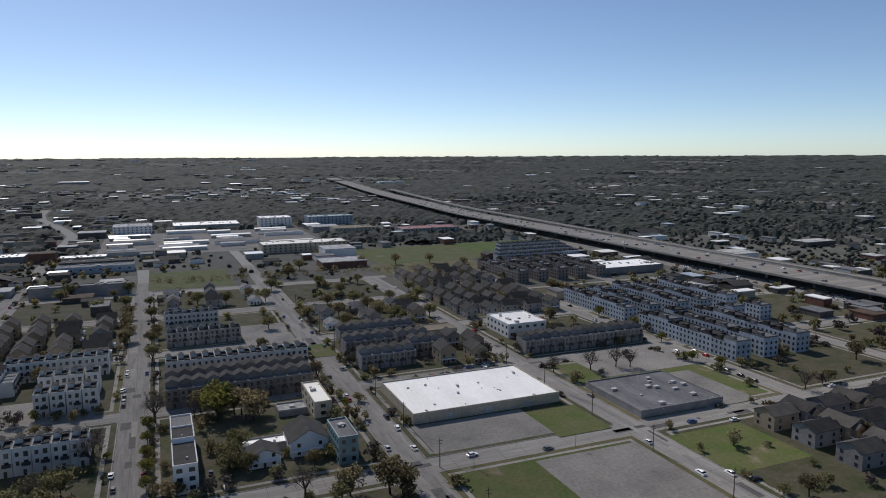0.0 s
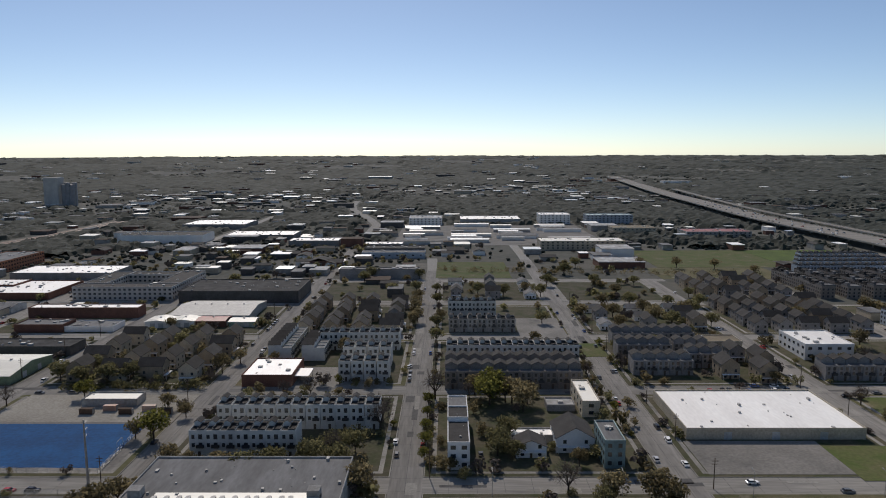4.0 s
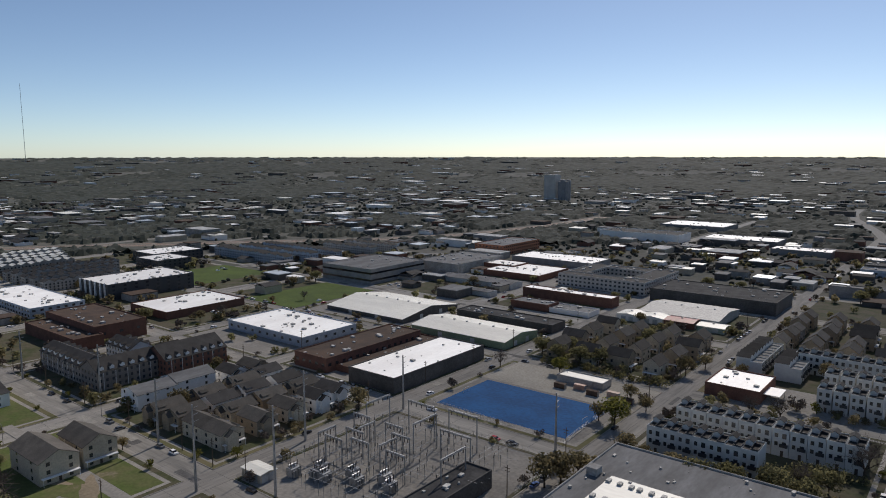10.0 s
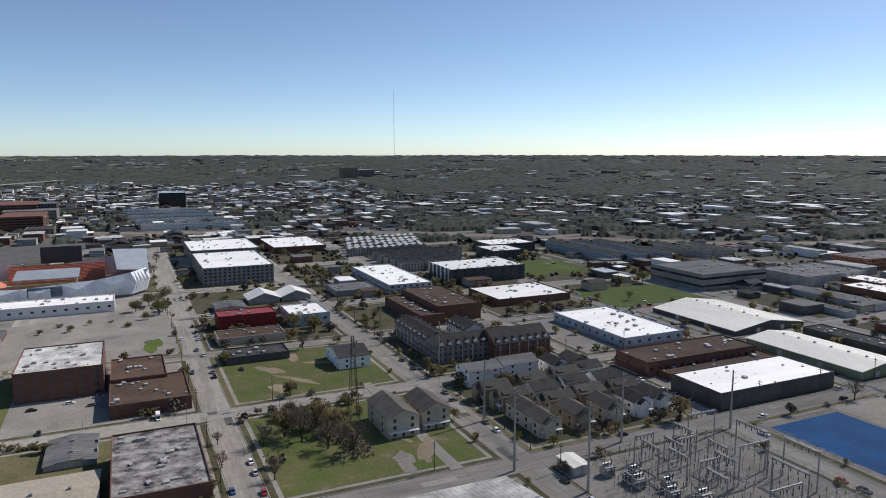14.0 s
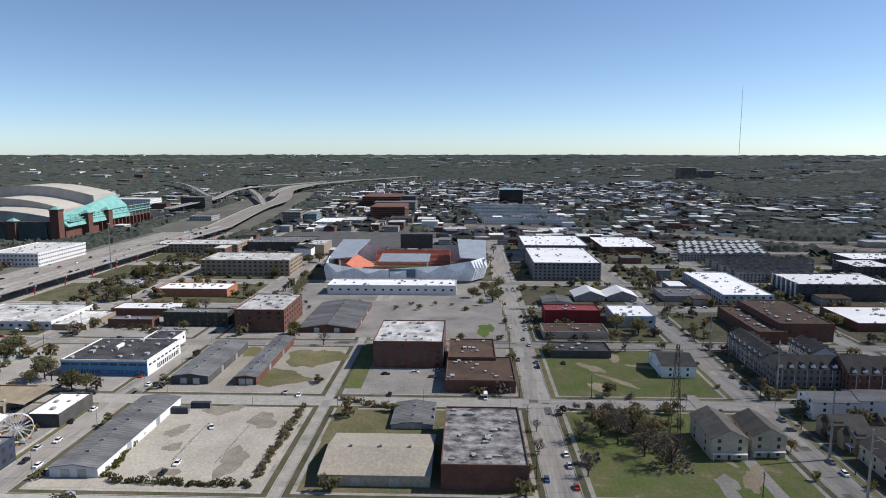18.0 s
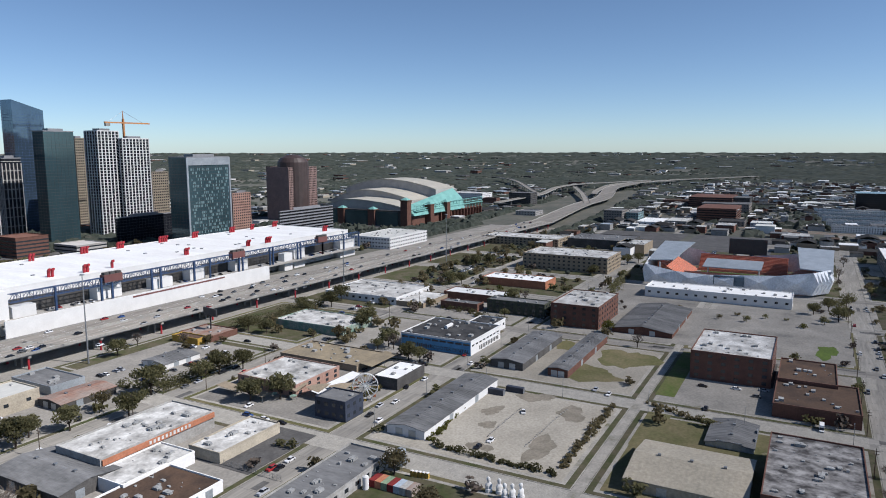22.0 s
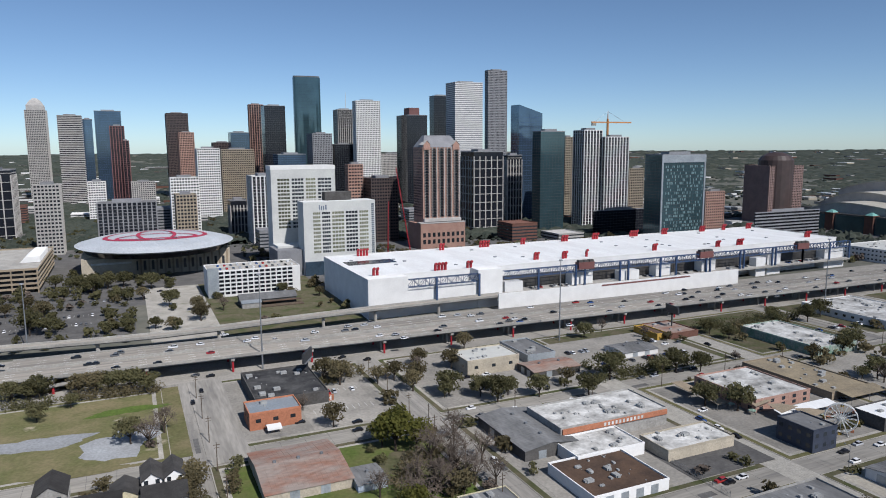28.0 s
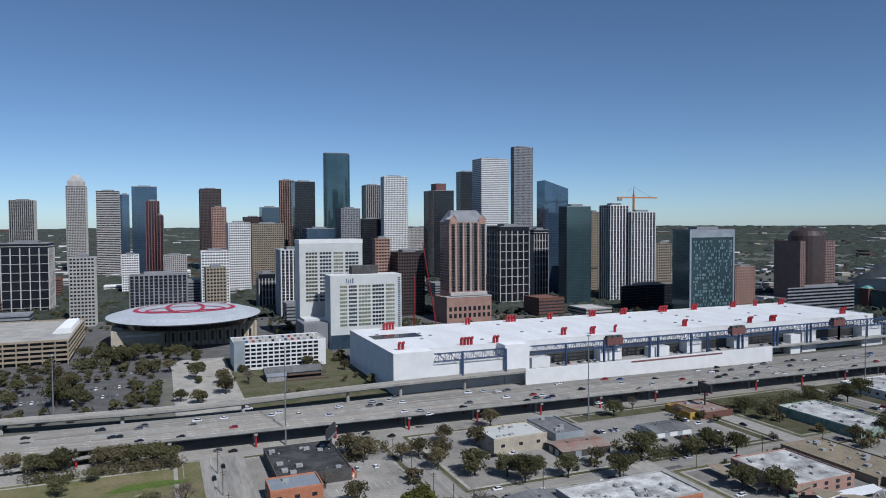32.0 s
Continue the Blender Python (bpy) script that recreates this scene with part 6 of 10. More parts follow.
for k in range(14):
    part("arch_bay", Geo().box(-262 + 12 * k, -0.5, 0, -260 + 12 * k, 4, 14), M["brick"], park)
part("arcade_roof", Geo().box(-264, -0.5, 22, -20, 5, 23).tube((-264, 3, 26), (-20, 3, 26), 0.5).tube((-264, 3, 31), (-20, 3, 31), 0.5), M["patina"], park)
for k in range(20):
    part("arcade_post", Geo().tube((-262 + 12.5 * k, 3, 14), (-262 + 12.5 * k, 3, 31), 0.4, None, 6), M["patina"], park)
flat(-780, -440 - 55, -690, -440, 14, "whitew", "palewhite", win=3, cols=4, name="parking_garage", label="white parking garage with vertical fins")

# ---- soccer stadium ----
stad = thing("soccer_stadium", -674, -57, 0, "soccer stadium with silver mesh walls and orange seats", "stadium")
TAKEN.append((-735, -135, -595, 20))
out = [(57, -71), (57, 60), (40, 72), (-38, 72), (-55, 58), (-55, -58), (-40, -71)]


def facet(pts, zs):
    g = Geo()
    n = len(pts)
    for k in range(n):
        (x0, y0), (x1, y1) = pts[k], pts[(k + 1) % n]
        m = 5
        for i in range(m):
            a, b2 = i / m, (i + 1) / m
            xa, ya, xb, yb = x0 + (x1 - x0) * a, y0 + (y1 - y0) * a, x0 + (x1 - x0) * b2, y0 + (y1 - y0) * b2
            za, zc = zs(xa, ya), zs(xb, yb)
            xm, ym = (xa + xb) / 2 * 1.05, (ya + yb) / 2 * 1.05
            g.add([(xa, ya, 2), (xb, yb, 2), (xb, yb, zc), (xa, ya, za), (xm, ym, (za + zc) / 4 + 2)], [(0, 1, 4), (1, 2, 4), (2, 3, 4), (3, 0, 4), (3, 2, 1, 0)])
    return g


part("mesh_wall", facet(out, lambda x, y: 12 + 7 * abs(math.sin(x * 0.09 + y * 0.11)) + (3 if abs(y) > 45 else 0)), M["membrane"], stad)
part("pitch", Geo().box(-34, -36, 0, 22, 36, 0.6), M["greengrass"], stad)


def stand(x0, y0, x1, y1, dx, dy, n, z1, material):
    """Stepped seating that climbs outward from the inner edge."""
    g = Geo()
    for k in range(n):
        a, b2 = k / n, (k + 1) / n
        z = 1.5 + (z1 - 1.5) * b2
        if dx:
            xa, xb = sorted((x0 + (x1 - x0) * a, x0 + (x1 - x0) * b2))
            g.box(xa, y0, 0, xb, y1, z)
        else:
            ya, yb = sorted((y0 + (y1 - y0) * a, y0 + (y1 - y0) * b2))
            g.box(x0, ya, 0, x1, yb, z)
    part("seating", g, material, stad, "orange stepped seats", kind="stuff")


stand(-38, -40, 26, -66, 0, 1, 16, 16, M["seat_orange"])
stand(-38, 40, 26, 66, 0, 1, 16, 16, M["seat_orange"])
stand(-38, -39, -53, 39, 1, 0, 12, 15, M["seat_orange"])
stand(26.2, -39, 48, 39, 1, 0, 12, 13, M["seat_orange"])
part("roof", Geo().add([(-50, -74, 25), (44, -72, 19), (40, -50, 20), (-44, -44, 26), (-50, -74, 25.8), (44, -72, 19.8), (40, -50, 20.8), (-44, -44, 26.8)], [(3, 2, 1, 0), (4, 5, 6, 7), (0, 1, 5, 4), (1, 2, 6, 5), (2, 3, 7, 6), (3, 0, 4, 7)]), M["metal"], stad)
part("roof", Geo().add([(-50, 46, 26), (40, 50, 20), (44, 74, 19), (-50, 76, 25), (-50, 46, 26.8), (40, 50, 20.8), (44, 74, 19.8), (-50, 76, 25.8)], [(3, 2, 1, 0), (4, 5, 6, 7), (0, 1, 5, 4), (1, 2, 6, 5), (2, 3, 7, 6), (3, 0, 4, 7)]), M["metal"], stad)
part("roof", Geo().add([(22, -24, 21), (52, -24, 18), (52, 22, 18), (22, 22, 21), (22, -24, 21.7), (52, -24, 18.7), (52, 22, 18.7), (22, 22, 21.7)], [(3, 2, 1, 0), (4, 5, 6, 7), (0, 1, 5, 4), (1, 2, 6, 5), (2, 3, 7, 6), (3, 0, 4, 7)]), M["metal"], stad)
for x, y in ((48, -60), (48, 60), (-40, -60), (-40, 60), (46, -20), (46, 20), (0, -62), (0, 62)):
    part("roof_mast", Geo().tube((x, y, 0), (x, y, 19), 0.7), M["metal"], stad)
part("scoreboard", Geo().box(-58, -14, 16, -55, 20, 31), M["black_wall"], stad)
part("scoreboard_leg", Geo().box(-57, -10, 0, -56, -8, 16).box(-57, 14, 0, -56, 16, 16), M["steel"], stad)
part("sign_panel", Geo().box(57.6, -14, 5, 58.2, 10, 13), M["glassblue"], stad, "dark glass panel with orange round mark")
part("sign_mark", Geo().loft([[(58.25 + q, -9 + 2.4 * math.cos(2 * math.pi * k / 6), 9 + 2.4 * math.sin(2 * math.pi * k / 6)) for k in range(6)] for q in (0, 0.1)]), M["orange"], stad)

# ---- substation ----
sheet("substation_gravel", -207, 142, -124, 226, 0.24, M["lot"], "pale gravel yard of the substation", 0.1)


def gantry(w, h):
    """Two posts and a double beam with hanging insulators."""
    b = thing("gantry", 0, 0, 0, "galvanised steel gantry with insulators in the substation", "power equipment", "substation gantries")
    for s in (-1, 1):
        part("post", Geo().tube((s * w / 2, 0, 0), (s * w / 2, 0, h), 0.32, 0.22, 6), M["steel"], b)
    part("beam", Geo().box(-w / 2 - 0.6, -0.35, h - 0.7, w / 2 + 0.6, -0.2, h - 0.5).box(-w / 2 - 0.6, 0.2, h - 0.7, w / 2 + 0.6, 0.35, h - 0.5).box(-w / 2, -0.2, h - 0.2, w / 2, 0.2, h), M["steel"], b)
    n = 5
    for k in range(n):
        x = -w / 2 + w * (k + 0.5) / n
        part("insulator", Geo().tube((x, 0, h - 0.7), (x, 0, h - 2.2), 0.14, 0.2, 6), M["browngranite"], b)
    return b


def transformer():
    b = thing("transformer", 0, 0, 0, "grey power transformer with radiators and bushings", "power equipment", "substation transformers")
    part("tank", Geo().box(-2.2, -1.4, 0.4, 2.2, 1.4, 3.6).box(-2.4, -1.6, 0, 2.4, 1.6, 0.4), M["steel"], b)
    for s in (-1, 1):
        part("radiator", Geo().box(-2, s * 1.5 - 0.1, 0.6, -1.4, s * 2.3, 3.2).box(-1.1, s * 1.5 - 0.1, 0.6, -0.5, s * 2.3, 3.2).box(0.5, s * 1.5 - 0.1, 0.6, 1.1, s * 2.3, 3.2), M["steel"], b)
    for x in (-1.3, 0, 1.3):
        part("bushing", Geo().tube((x, 0, 3.6), (x * 1.3, 0, 6.0), 0.22, 0.12, 6), M["browngranite"], b)
    part("conservator", Geo().tube((-1.8, 1.0, 4.3), (1.8, 1.0, 4.3), 0.45), M["steel"], b)
    return b


ga, gb, tr = gantry(9, 11), gantry(14, 15), transformer()
ga.matrix_basis, gb.matrix_basis, tr.matrix_basis = pose(-190, 172, 0.2), pose(-168, 200, 0.2, 0, 0, 90), pose(-186, 160, 0.2)
for k in range(9):
    copy_thing(ga, pose(-198 + 9 * (k % 5), 176 + 13 * (k // 5) + k % 2 * 6, 0.2, 0, 0, 90 * (k % 3 == 0)))
for x, y, r in ((-150, 196, 0), (-140, 182, 90), (-180, 212, 0), (-198, 205, 90), (-160, 214, 0)):
    copy_thing(gb, pose(x, y, 0.2, 0, 0, r))
for k in range(7):
    copy_thing(tr, pose(-194 + 6 * k, 156 + 2.2 * k + 6 * (k % 2), 0.2, 0, 0, 90))
sw = thing("switch_frame", -170, 182, 0.2, "rows of thin switches and insulators on steel stands", "power equipment")
g, g2 = Geo(), Geo()
for i in range(22):
    for j in range(15):
        x, y = -34 + 3.1 * i + rng.uniform(-0.6, 0.6), -30 + 4.4 * j + rng.uniform(-0.8, 0.8)
        if rng.random() < 0.45 or x > 18 and y < -2:
            continue
        h = rng.uniform(2.6, 5)
        g.tube((x, y, 0), (x, y, h), 0.1, None, 4)
        g2.tube((x, y, h), (x, y, h + 1.3), 0.16, 0.1, 5)
        if i % 3 == 0:
            g.tube((x, y, h + 1.2), (x + 8, y, h + 1.4), 0.07, None, 4)
        if j % 3 == 0:
            g.tube((x, y, h + 1.2), (x, y + 11, h + 1.5), 0.07, None, 4)
part("stand_row", g, M["steel"], sw, kind="stuff")
part("insulator_row", g2, M["darkgrey"], sw, kind="stuff")
gable(-217 + 8, 144, -198, 151, 4.2, "beige", "palewhite", name="control_house", label="small beige control house of the substation")


def fence(x0, y0, x1, y1, z=0.2):
    f = thing("chain_fence", x0, y0, z, "low dark chain-link fence with posts", "fence")
    L = math.hypot(x1 - x0, y1 - y0)
    f.matrix_basis = pose(x0, y0, z, 0, 0, math.degrees(math.atan2(y1 - y0, x1 - x0)))
    g = Geo()
    for k in range(int(L / 4) + 1):
        g.tube((k * 4, 0, 0), (k * 4, 0, 2.1), 0.06, None, 4)
    part("post_row", g, M["steel"], f, kind="stuff")
    g = Geo()
    for z2 in (0.1, 0.5, 0.9, 1.3, 1.7, 2.05):
        g.box(0, -0.02, z2, L, 0.02, z2 + 0.06)
    part("wire_mesh", g, M["steel"], f, kind="stuff")


for a in ((-208, 141, -208, 227), (-208, 227, -123, 227), (-123, 227, -123, 195), (-205, 246, -130, 243), (-130, 243, -133, 292), (-180, -190, -180, -162)):
    fence(*a)

aw = thing("canopy", -77.5, 352, 0, "white flat canopy beside the brick shop", "canopy")
part("canopy_roof", Geo().box(-5.5, -6.5, 3.8, 5.5, 6.5, 4.1), M["white"], aw)
for x_ in (-5, 5):
    for y_ in (-6, 6):
        part("canopy_post", Geo().tube((x_, y_, 0), (x_, y_, 3.8), 0.12), M["steel"], aw)
# ---- long white sheds of the market yards ----
sr = random.Random(17)
sheet("market_paving", -72, 880, 205, 1120, 0.1, M["lot"], "paved yards between long white sheds", 0.1)
for k_ in range(12):
    for i_ in range(4):
        x_, y_ = -62 + 66 * i_ + sr.uniform(-6, 6), 886 + 20 * k_ + sr.uniform(-3, 3)
        w_, d_ = sr.uniform(18, 56), sr.uniform(7, 13)
        if sr.random() < 0.42 or x_ + w_ > 205:
            continue
        TAKEN.append((x_, y_, x_ + w_, y_ + d_))
        sh = thing("market_shed", x_ + w_ / 2, y_ + d_ / 2, 0.1, "long low shed with pale roof in the market yards", "building", "market sheds")
        part("wall", Geo().pent(-w_ / 2, -d_ / 2, w_ / 2, d_ / 2, 0, 4.2, 0.9, "x"), M[sr.choice(("whitew", "greyw", "metal"))], sh)
        part("roof", Geo().gable(-w_ / 2, -d_ / 2, w_ / 2, d_ / 2, 4.2, 0.9, "x", 0.5, 0.2), M[sr.choice(("white", "palewhite", "whiteroof", "metal", "greyroof"))], sh)
TAKEN.append((-72, 880, 205, 1120))
flat(112, 838, 214, 872, 11, "beige", "palewhite", win=3, cols=6)
flat(-64, 1128, -10, 1176, 12, "whitew", "whiteroof", win=3, cols=6)
flat(20, 1150, 120, 1210, 8, "greyw", "white")
flat(150, 1140, 200, 1180, 16, "whitew", "white", win=4, cols=6)
flat(225, 1130, 300, 1160, 16, "bluegrey", "teal", win=4, cols=6)
flat(238, 1000, 300, 1040, 9, "beige", "tanroof", win=2, cols=6)
flat(330, 960, 420, 1000, 8, "greyw", "redroof", win=2, cols=6)
flat(-97, 770, -26, 790, 7, "bluegrey", "greyroof", win=1, cols=8)
flat(-99, 812, -28, 838, 6, "darkgrey", "dark")

# ---- blue pitch and the yard behind it ----
sheet("sports_pitch", -201, 248, -132, 291, 0.27, M["blue_turf"], "bright blue artificial turf pitch", 0.1)
for x in (-199, -134):
    gl = thing("goal", x, 269, 0.27, "small white football goal on the blue pitch", "goal")
    part("goal_frame", Geo().tube((0, -2.4, 0), (0, -2.4, 2.2), 0.07).tube((0, 2.4, 0), (0, 2.4, 2.2), 0.07).tube((0, -2.4, 2.2), (0, 2.4, 2.2), 0.07), M["paint_white"], gl)
sheet("yard_sand", -205, 293, -122, 328, 0.26, M["gravel"], "pale sandy yard with stored material", 0.08)
# blocks on both sides of the motorway west of the stadium
for a_ in ((-1505, -758, -1450, -672, 17, "whitew", "whiteroof", 4, 5.0), (-1420, -577, -1380, -528, 26, "darkgrey", "greyroof", 6, 4.0), (-1400, -637, -1378, -606, 13, "brick", "dark", 3, 4.0),
           (-1140, -297, -1103, -268, 21, "brickgrey", "greyroof", 5, 4.0), (-1160, -266, -1120, -246, 17, "teal", "greyroof", 4, 4.0), (-1170, -244, -1096, -206, 6, "whitew", "white", 1, 8.0),
           (-1180, -204, -1120, -172, 7, "greyw", "palewhite", 1, 8.0), (-1575, -287, -1535, -226, 10, "brick", "brown", 2, 5.0), (-1460, -189, -1400, -106, 16, "brickgrey", "greyroof", 3, 5.0),
           (-1520, -165, -1462, -110, 24, "darkgrey", "greyroof", 4, 5.0), (-1205, -474, -1165, -436, 8, "lightstone", "greyroof", 2, 5.0), (-1190, -129, -1145, -92, 8, "brickgrey", "dark", 2, 5.0),
           (-1185, -84, -1146, -54, 7, "bluegrey", "palewhite", 1, 6.0)):
    flat(*a_[:7], win=a_[7], cols=a_[8], units=0)
sheet("car_park", -1008, -262, -850, -150, 0.26, M["asphalt"], "grey asphalt car park behind the stadium", 0.1)
sheet("car_park", -1008, -140, -850, -40, 0.26, M["asphalt"], "grey asphalt car park behind the stadium", 0.1)
TAKEN += [(-1008, -262, -850, -40)]
flat(-172, 312, -146, 322, 4, "greyw", "palewhite", units=0, label="open shed with pale roof behind the blue pitch", name="shed")
for k in range(5):
    c = thing("shipping_container", -165 + 9 * k, 303 + (k % 2) * 4, 0.26, "rusty shipping container in the sandy yard", "container")
    part("box", Geo().box(-3, -1.2, 0, 3, 1.2, 2.6), M["rust" if k % 2 else "brown"], c)
    part("doors", Geo().box(3, -1.1, 0.1, 3.08, 1.1, 2.5), M["steel"], c)

# ---- grounds ----
sheet("lawn", -17, -362, -9.2, -274, 0.236, M["drygrass"], "strip of dry grass beside the street apron", 0.1)
sheet("street_apron", -38, -366, -21.6, -262, 0.232, M["road_y"], "wide pale concrete street apron", 0.1)
TAKEN += [(-40, -366, -9, -258), (92, 236, 182, 272), (104, 148, 180, 226), (-112, 150, -30, 216)]
sheet("lawn", 191.5, 184, 231, 221.5, 0.24, M["grass"], "lawn on a street corner", 0.08)
sheet("parking_pad", 129, 150, 176, 222, 0.24, M["lot"], "cracked concrete parking pad", 0.08)
sheet("lawn", -310, -60, -270, -50, 0.24, M["drygrass"], "dry grass strip", 0.08)
sheet("forecourt", 96, 243, 150, 273, 0.24, M["lot"], "concrete forecourt of the white warehouse", 0.08)
sheet("lawn", 150, 238, 176, 268, 0.26, M["grass"], "lawn strip beside the white warehouse", 0.08)
sheet("field", 200, 640, 320, 705, 0.1, M["drygrass"], "open field of dry grass", 0.08)
sheet("field", 215, 706, 350, 830, 0.1, M["grass"], "open field of rough green grass", 0.08)
sheet("field", 350.5, 750, 460, 830, 0.1, M["greengrass"], "open field of green grass", 0.08)
sheet("lawn", 74, 392, 93, 420, 0.2, M["grass"], "lawn closing the end of a street", 0.2)
sheet("parking_lot", 46, 432, 77, 486, 0.25, M["lot"], "empty concrete yard behind the townhouses", 0.08)
sheet("parking_lot", 214, 296, 284, 340, 0.25, M["lot"], "worn parking ground with bare trees", 0.08)
sheet("yard_concrete", 231, 240, 262, 289, 0.25, M["lot"], "concrete yard beside a low grey building", 0.08)
sheet("yard_concrete", -80, 338, -32, 372, 0.25, M["lot"], "pale concrete court between brick shop and townhouses", 0.08)
sheet("field", -12, 648, 60, 745, 0.1, M["grass"], "open grass field", 0.08)
sheet("lawn", -640, 345, -560, 430, 0.24, M["greengrass"], "green lawn by the railway", 0.08)
sheet("lawn", -478, 338, -416, 428, 0.24, M["greengrass"], "green lawn between warehouses", 0.08)
lane("rail_yard", [(-1190, -260), (-1118, -22), (-1060, 150), (-975, 326), (-840, 500), (-667, 692), (-600, 830), (-575, 990), (-570, 1200)], 34, 0.12, "damp", "curving railway bed of brown ballast")
lane("rail_track", [(-1180, -260), (-1108, -22), (-1050, 150), (-966, 324), (-833, 496), (-660, 690), (-594, 830), (-569, 990), (-564, 1200)], 3, 0.3, "rust", "rusty railway track on brown ballast")
lane("rail_track", [(-1199, -260), (-1127, -22), (-1069, 150), (-983, 329), (-847, 504), (-674, 696), (-606, 830), (-581, 990), (-576, 1200)], 3, 0.3, "rust", "rusty railway track on brown ballast")
sheet("parking_lot", 0, -640, 200, -470, 0.06, M["asphalt"], "asphalt parking lot with trees", 0.1)
sheet("parking_lot", 25, -560, 95, -500, 0.1, M["asphalt"], "dark asphalt parking lot with white bays", 0.1)
sheet("street_plaza", -52, -640, -8, -452, 0.08, M["walkway"], "paved street leading to the arena", 0.1)
sheet("street_plaza", -147, -640, -52, -452, 0.06, M["yard"], "planted ground beside the hall", 0.1)
sheet("downtown_paving", -1100, -2200, 700, -572, 0.02, M["asphalt"], "downtown streets and paving", 0.1)
sheet("underpass_paving", -1000, -448, 300, -340, 0.02, M["lot"], "stained concrete under and beside the motorway", 0.1)
sheet("parking_lot", -300, -345, -170, -280, 0.25, M["lot"], "worn concrete parking lot", 0.08)
sheet("parking_lot", -218, -206, -178, -176, 0.26, M["asphalt"], "black asphalt yard with white bays", 0.08)
sheet("parking_lot", -100, -330, -66, -278, 0.26, M["lot"], "concrete parking lot with white bays", 0.08)
sheet("parking_lot", -414, -50, -370, -12, 0.25, M["asphalt"], "asphalt parking lot with white bays", 0.08)
sheet("lawn", -416, -62, -334, -53, 0.25, M["grass"], "narrow lawn beside the trail", 0.08)
sheet("gravel_lot", -540, -130, -430, 26, 0.23, M["lot"], "large pale gravel lot before the stadium", 0.08)
sheet("car_park", -860, -135, -745, 20, 0.1, M["asphalt"], "large dark asphalt car park", 0.1)
for x0, y0, n, s, dx in ((28, -555, 22, 3.0, 0), (28, -528, 22, 3.0, 0), (-98, -325, 10, 3.0, 0), (-98, -300, 10, 3.0, 0), (-215, -203, 11, 3.2, 0), (-411, -46, 12, 3.2, 0)):
    g = Geo()
    for k in range(n):
        g.box(k * s, 0, 0, k * s + 0.14, 5, 0.02)
    ob = tagged(new("bay_lines", g.mesh("bay_lines", M["paint_white"])), "white painted parking bay lines", kind="structure")
    ob.location = (x0, y0, 0.27)



def patch(name, x, y, rx, ry, material, label, z=0.23, seed=0, turn=0.0):
    """An uneven flat patch with a ragged rim."""
    r = random.Random(seed + int(x * 3 + y))
    n = 26
    ph = [r.uniform(0, 6.3) for _ in range(4)]
    pts = []
    for k in range(n):
        a = 2 * math.pi * k / n
        q = 1 + 0.22 * math.sin(2 * a + ph[0]) + 0.14 * math.sin(3 * a + ph[1]) + 0.1 * math.sin(5 * a + ph[2]) + 0.08 * math.sin(9 * a + ph[3])
        u, v = rx * q * math.cos(a), ry * q * math.sin(a)
        pts.append((x + u * math.cos(turn) - v * math.sin(turn), y + u * math.sin(turn) + v * math.cos(turn)))
    ob = new(name, Geo().loft([[(a, c, z - 0.05) for a, c in pts], [(a, c, z) for a, c in pts]]).mesh(name, M[material]))
    return tagged(ob, label, kind="structure")


for x, y, a, c in ((-278, -123, 6, 4), (-291, -90, 9, 6), (-250, -90, 11, 6), (-262, -118, 5, 3), (-303, -112, 6, 8), (-240, -112, 4, 5)):
    patch("damp_patch", x, y, a, c, "damp", "dark damp stain on the gravel lot", 0.215)
patch("gravel_patch", 9, -299, 14, 15, "bluegravel", "blue-grey gravel yard in the grass")
patch("gravel_patch", 42, -312, 20, 8, "bluegravel", "blue-grey gravel yard in the grass", 0.235)
patch("thin_grass", 6, -337, 14, 5, "greengrass", "greener patch in the dry grass", 0.24)
for x, y, a, c, t in ((-372, 68, 11, 3.5, 0.5), (-350, 78, 12, 2.6, 0.7), (-340, 66, 9, 3, 0.2), (-392, 84, 8, 4, 0.1), (-242, 104, 11, 3.2, -0.3), (-258, 99, 6, 2.0, 0.4), (-375, 96, 7, 3, 1.0)):
    patch("sand_patch", x, y, a, c, "dirt", "bare sandy patch in the lawn", 0.225, 3, t)
patch("concrete_pad", -236, 93, 9, 4, "lot", "cracked concrete pad in the lawn", 0.235, 5)
sheet("driveway", -330, 106, -222, 111, 0.222, M["lot"], "pale worn driveway across the lawn", 0.1)
for x, y, a, c in ((-385, -88, 20, 14), (-350, -100, 12, 18), (-395, -125, 10, 9)):
    patch("dry_patch", x, y, a, c, "drygrass", "dry grass growing through the gravel", 0.216)
for x, y, a, c in ((-480, -30, 16, 12), (-500, -90, 14, 20), (-455, -100, 10, 16)):
    patch("damp_patch", x, y, a, c, "lot", "greyer worn patch on the gravel lot", 0.245)
patch("lawn_patch", -452, 12, 14, 6, "greengrass", "green grass corner of the gravel lot", 0.25)

for x, y, a, c, m_ in ((-60, -205, 16, 7, "dirt"), (-88, -235, 10, 8, "yard"), (-40, -185, 9, 6, "greengrass"), (-70, -180, 12, 6, "drygrass"), (40, -345, 26, 7, "drygrass"), (24, -278, 16, 5, "drygrass")):
    patch("worn_patch", x, y, a, c, m_, "worn and weedy patch in the lawn", 0.226, 9)
lane("road", [(-316.2, -366), (-316.2, -150), (-316.2, 26)], 12.4, 0.066, "patch_pale", "pale new concrete street between gravel lots")
lane("road", [(-215.9, -366), (-215.9, -150), (-215.9, 26)], 12.4, 0.066, "patch_pale", "pale new concrete street beside the warehouses")
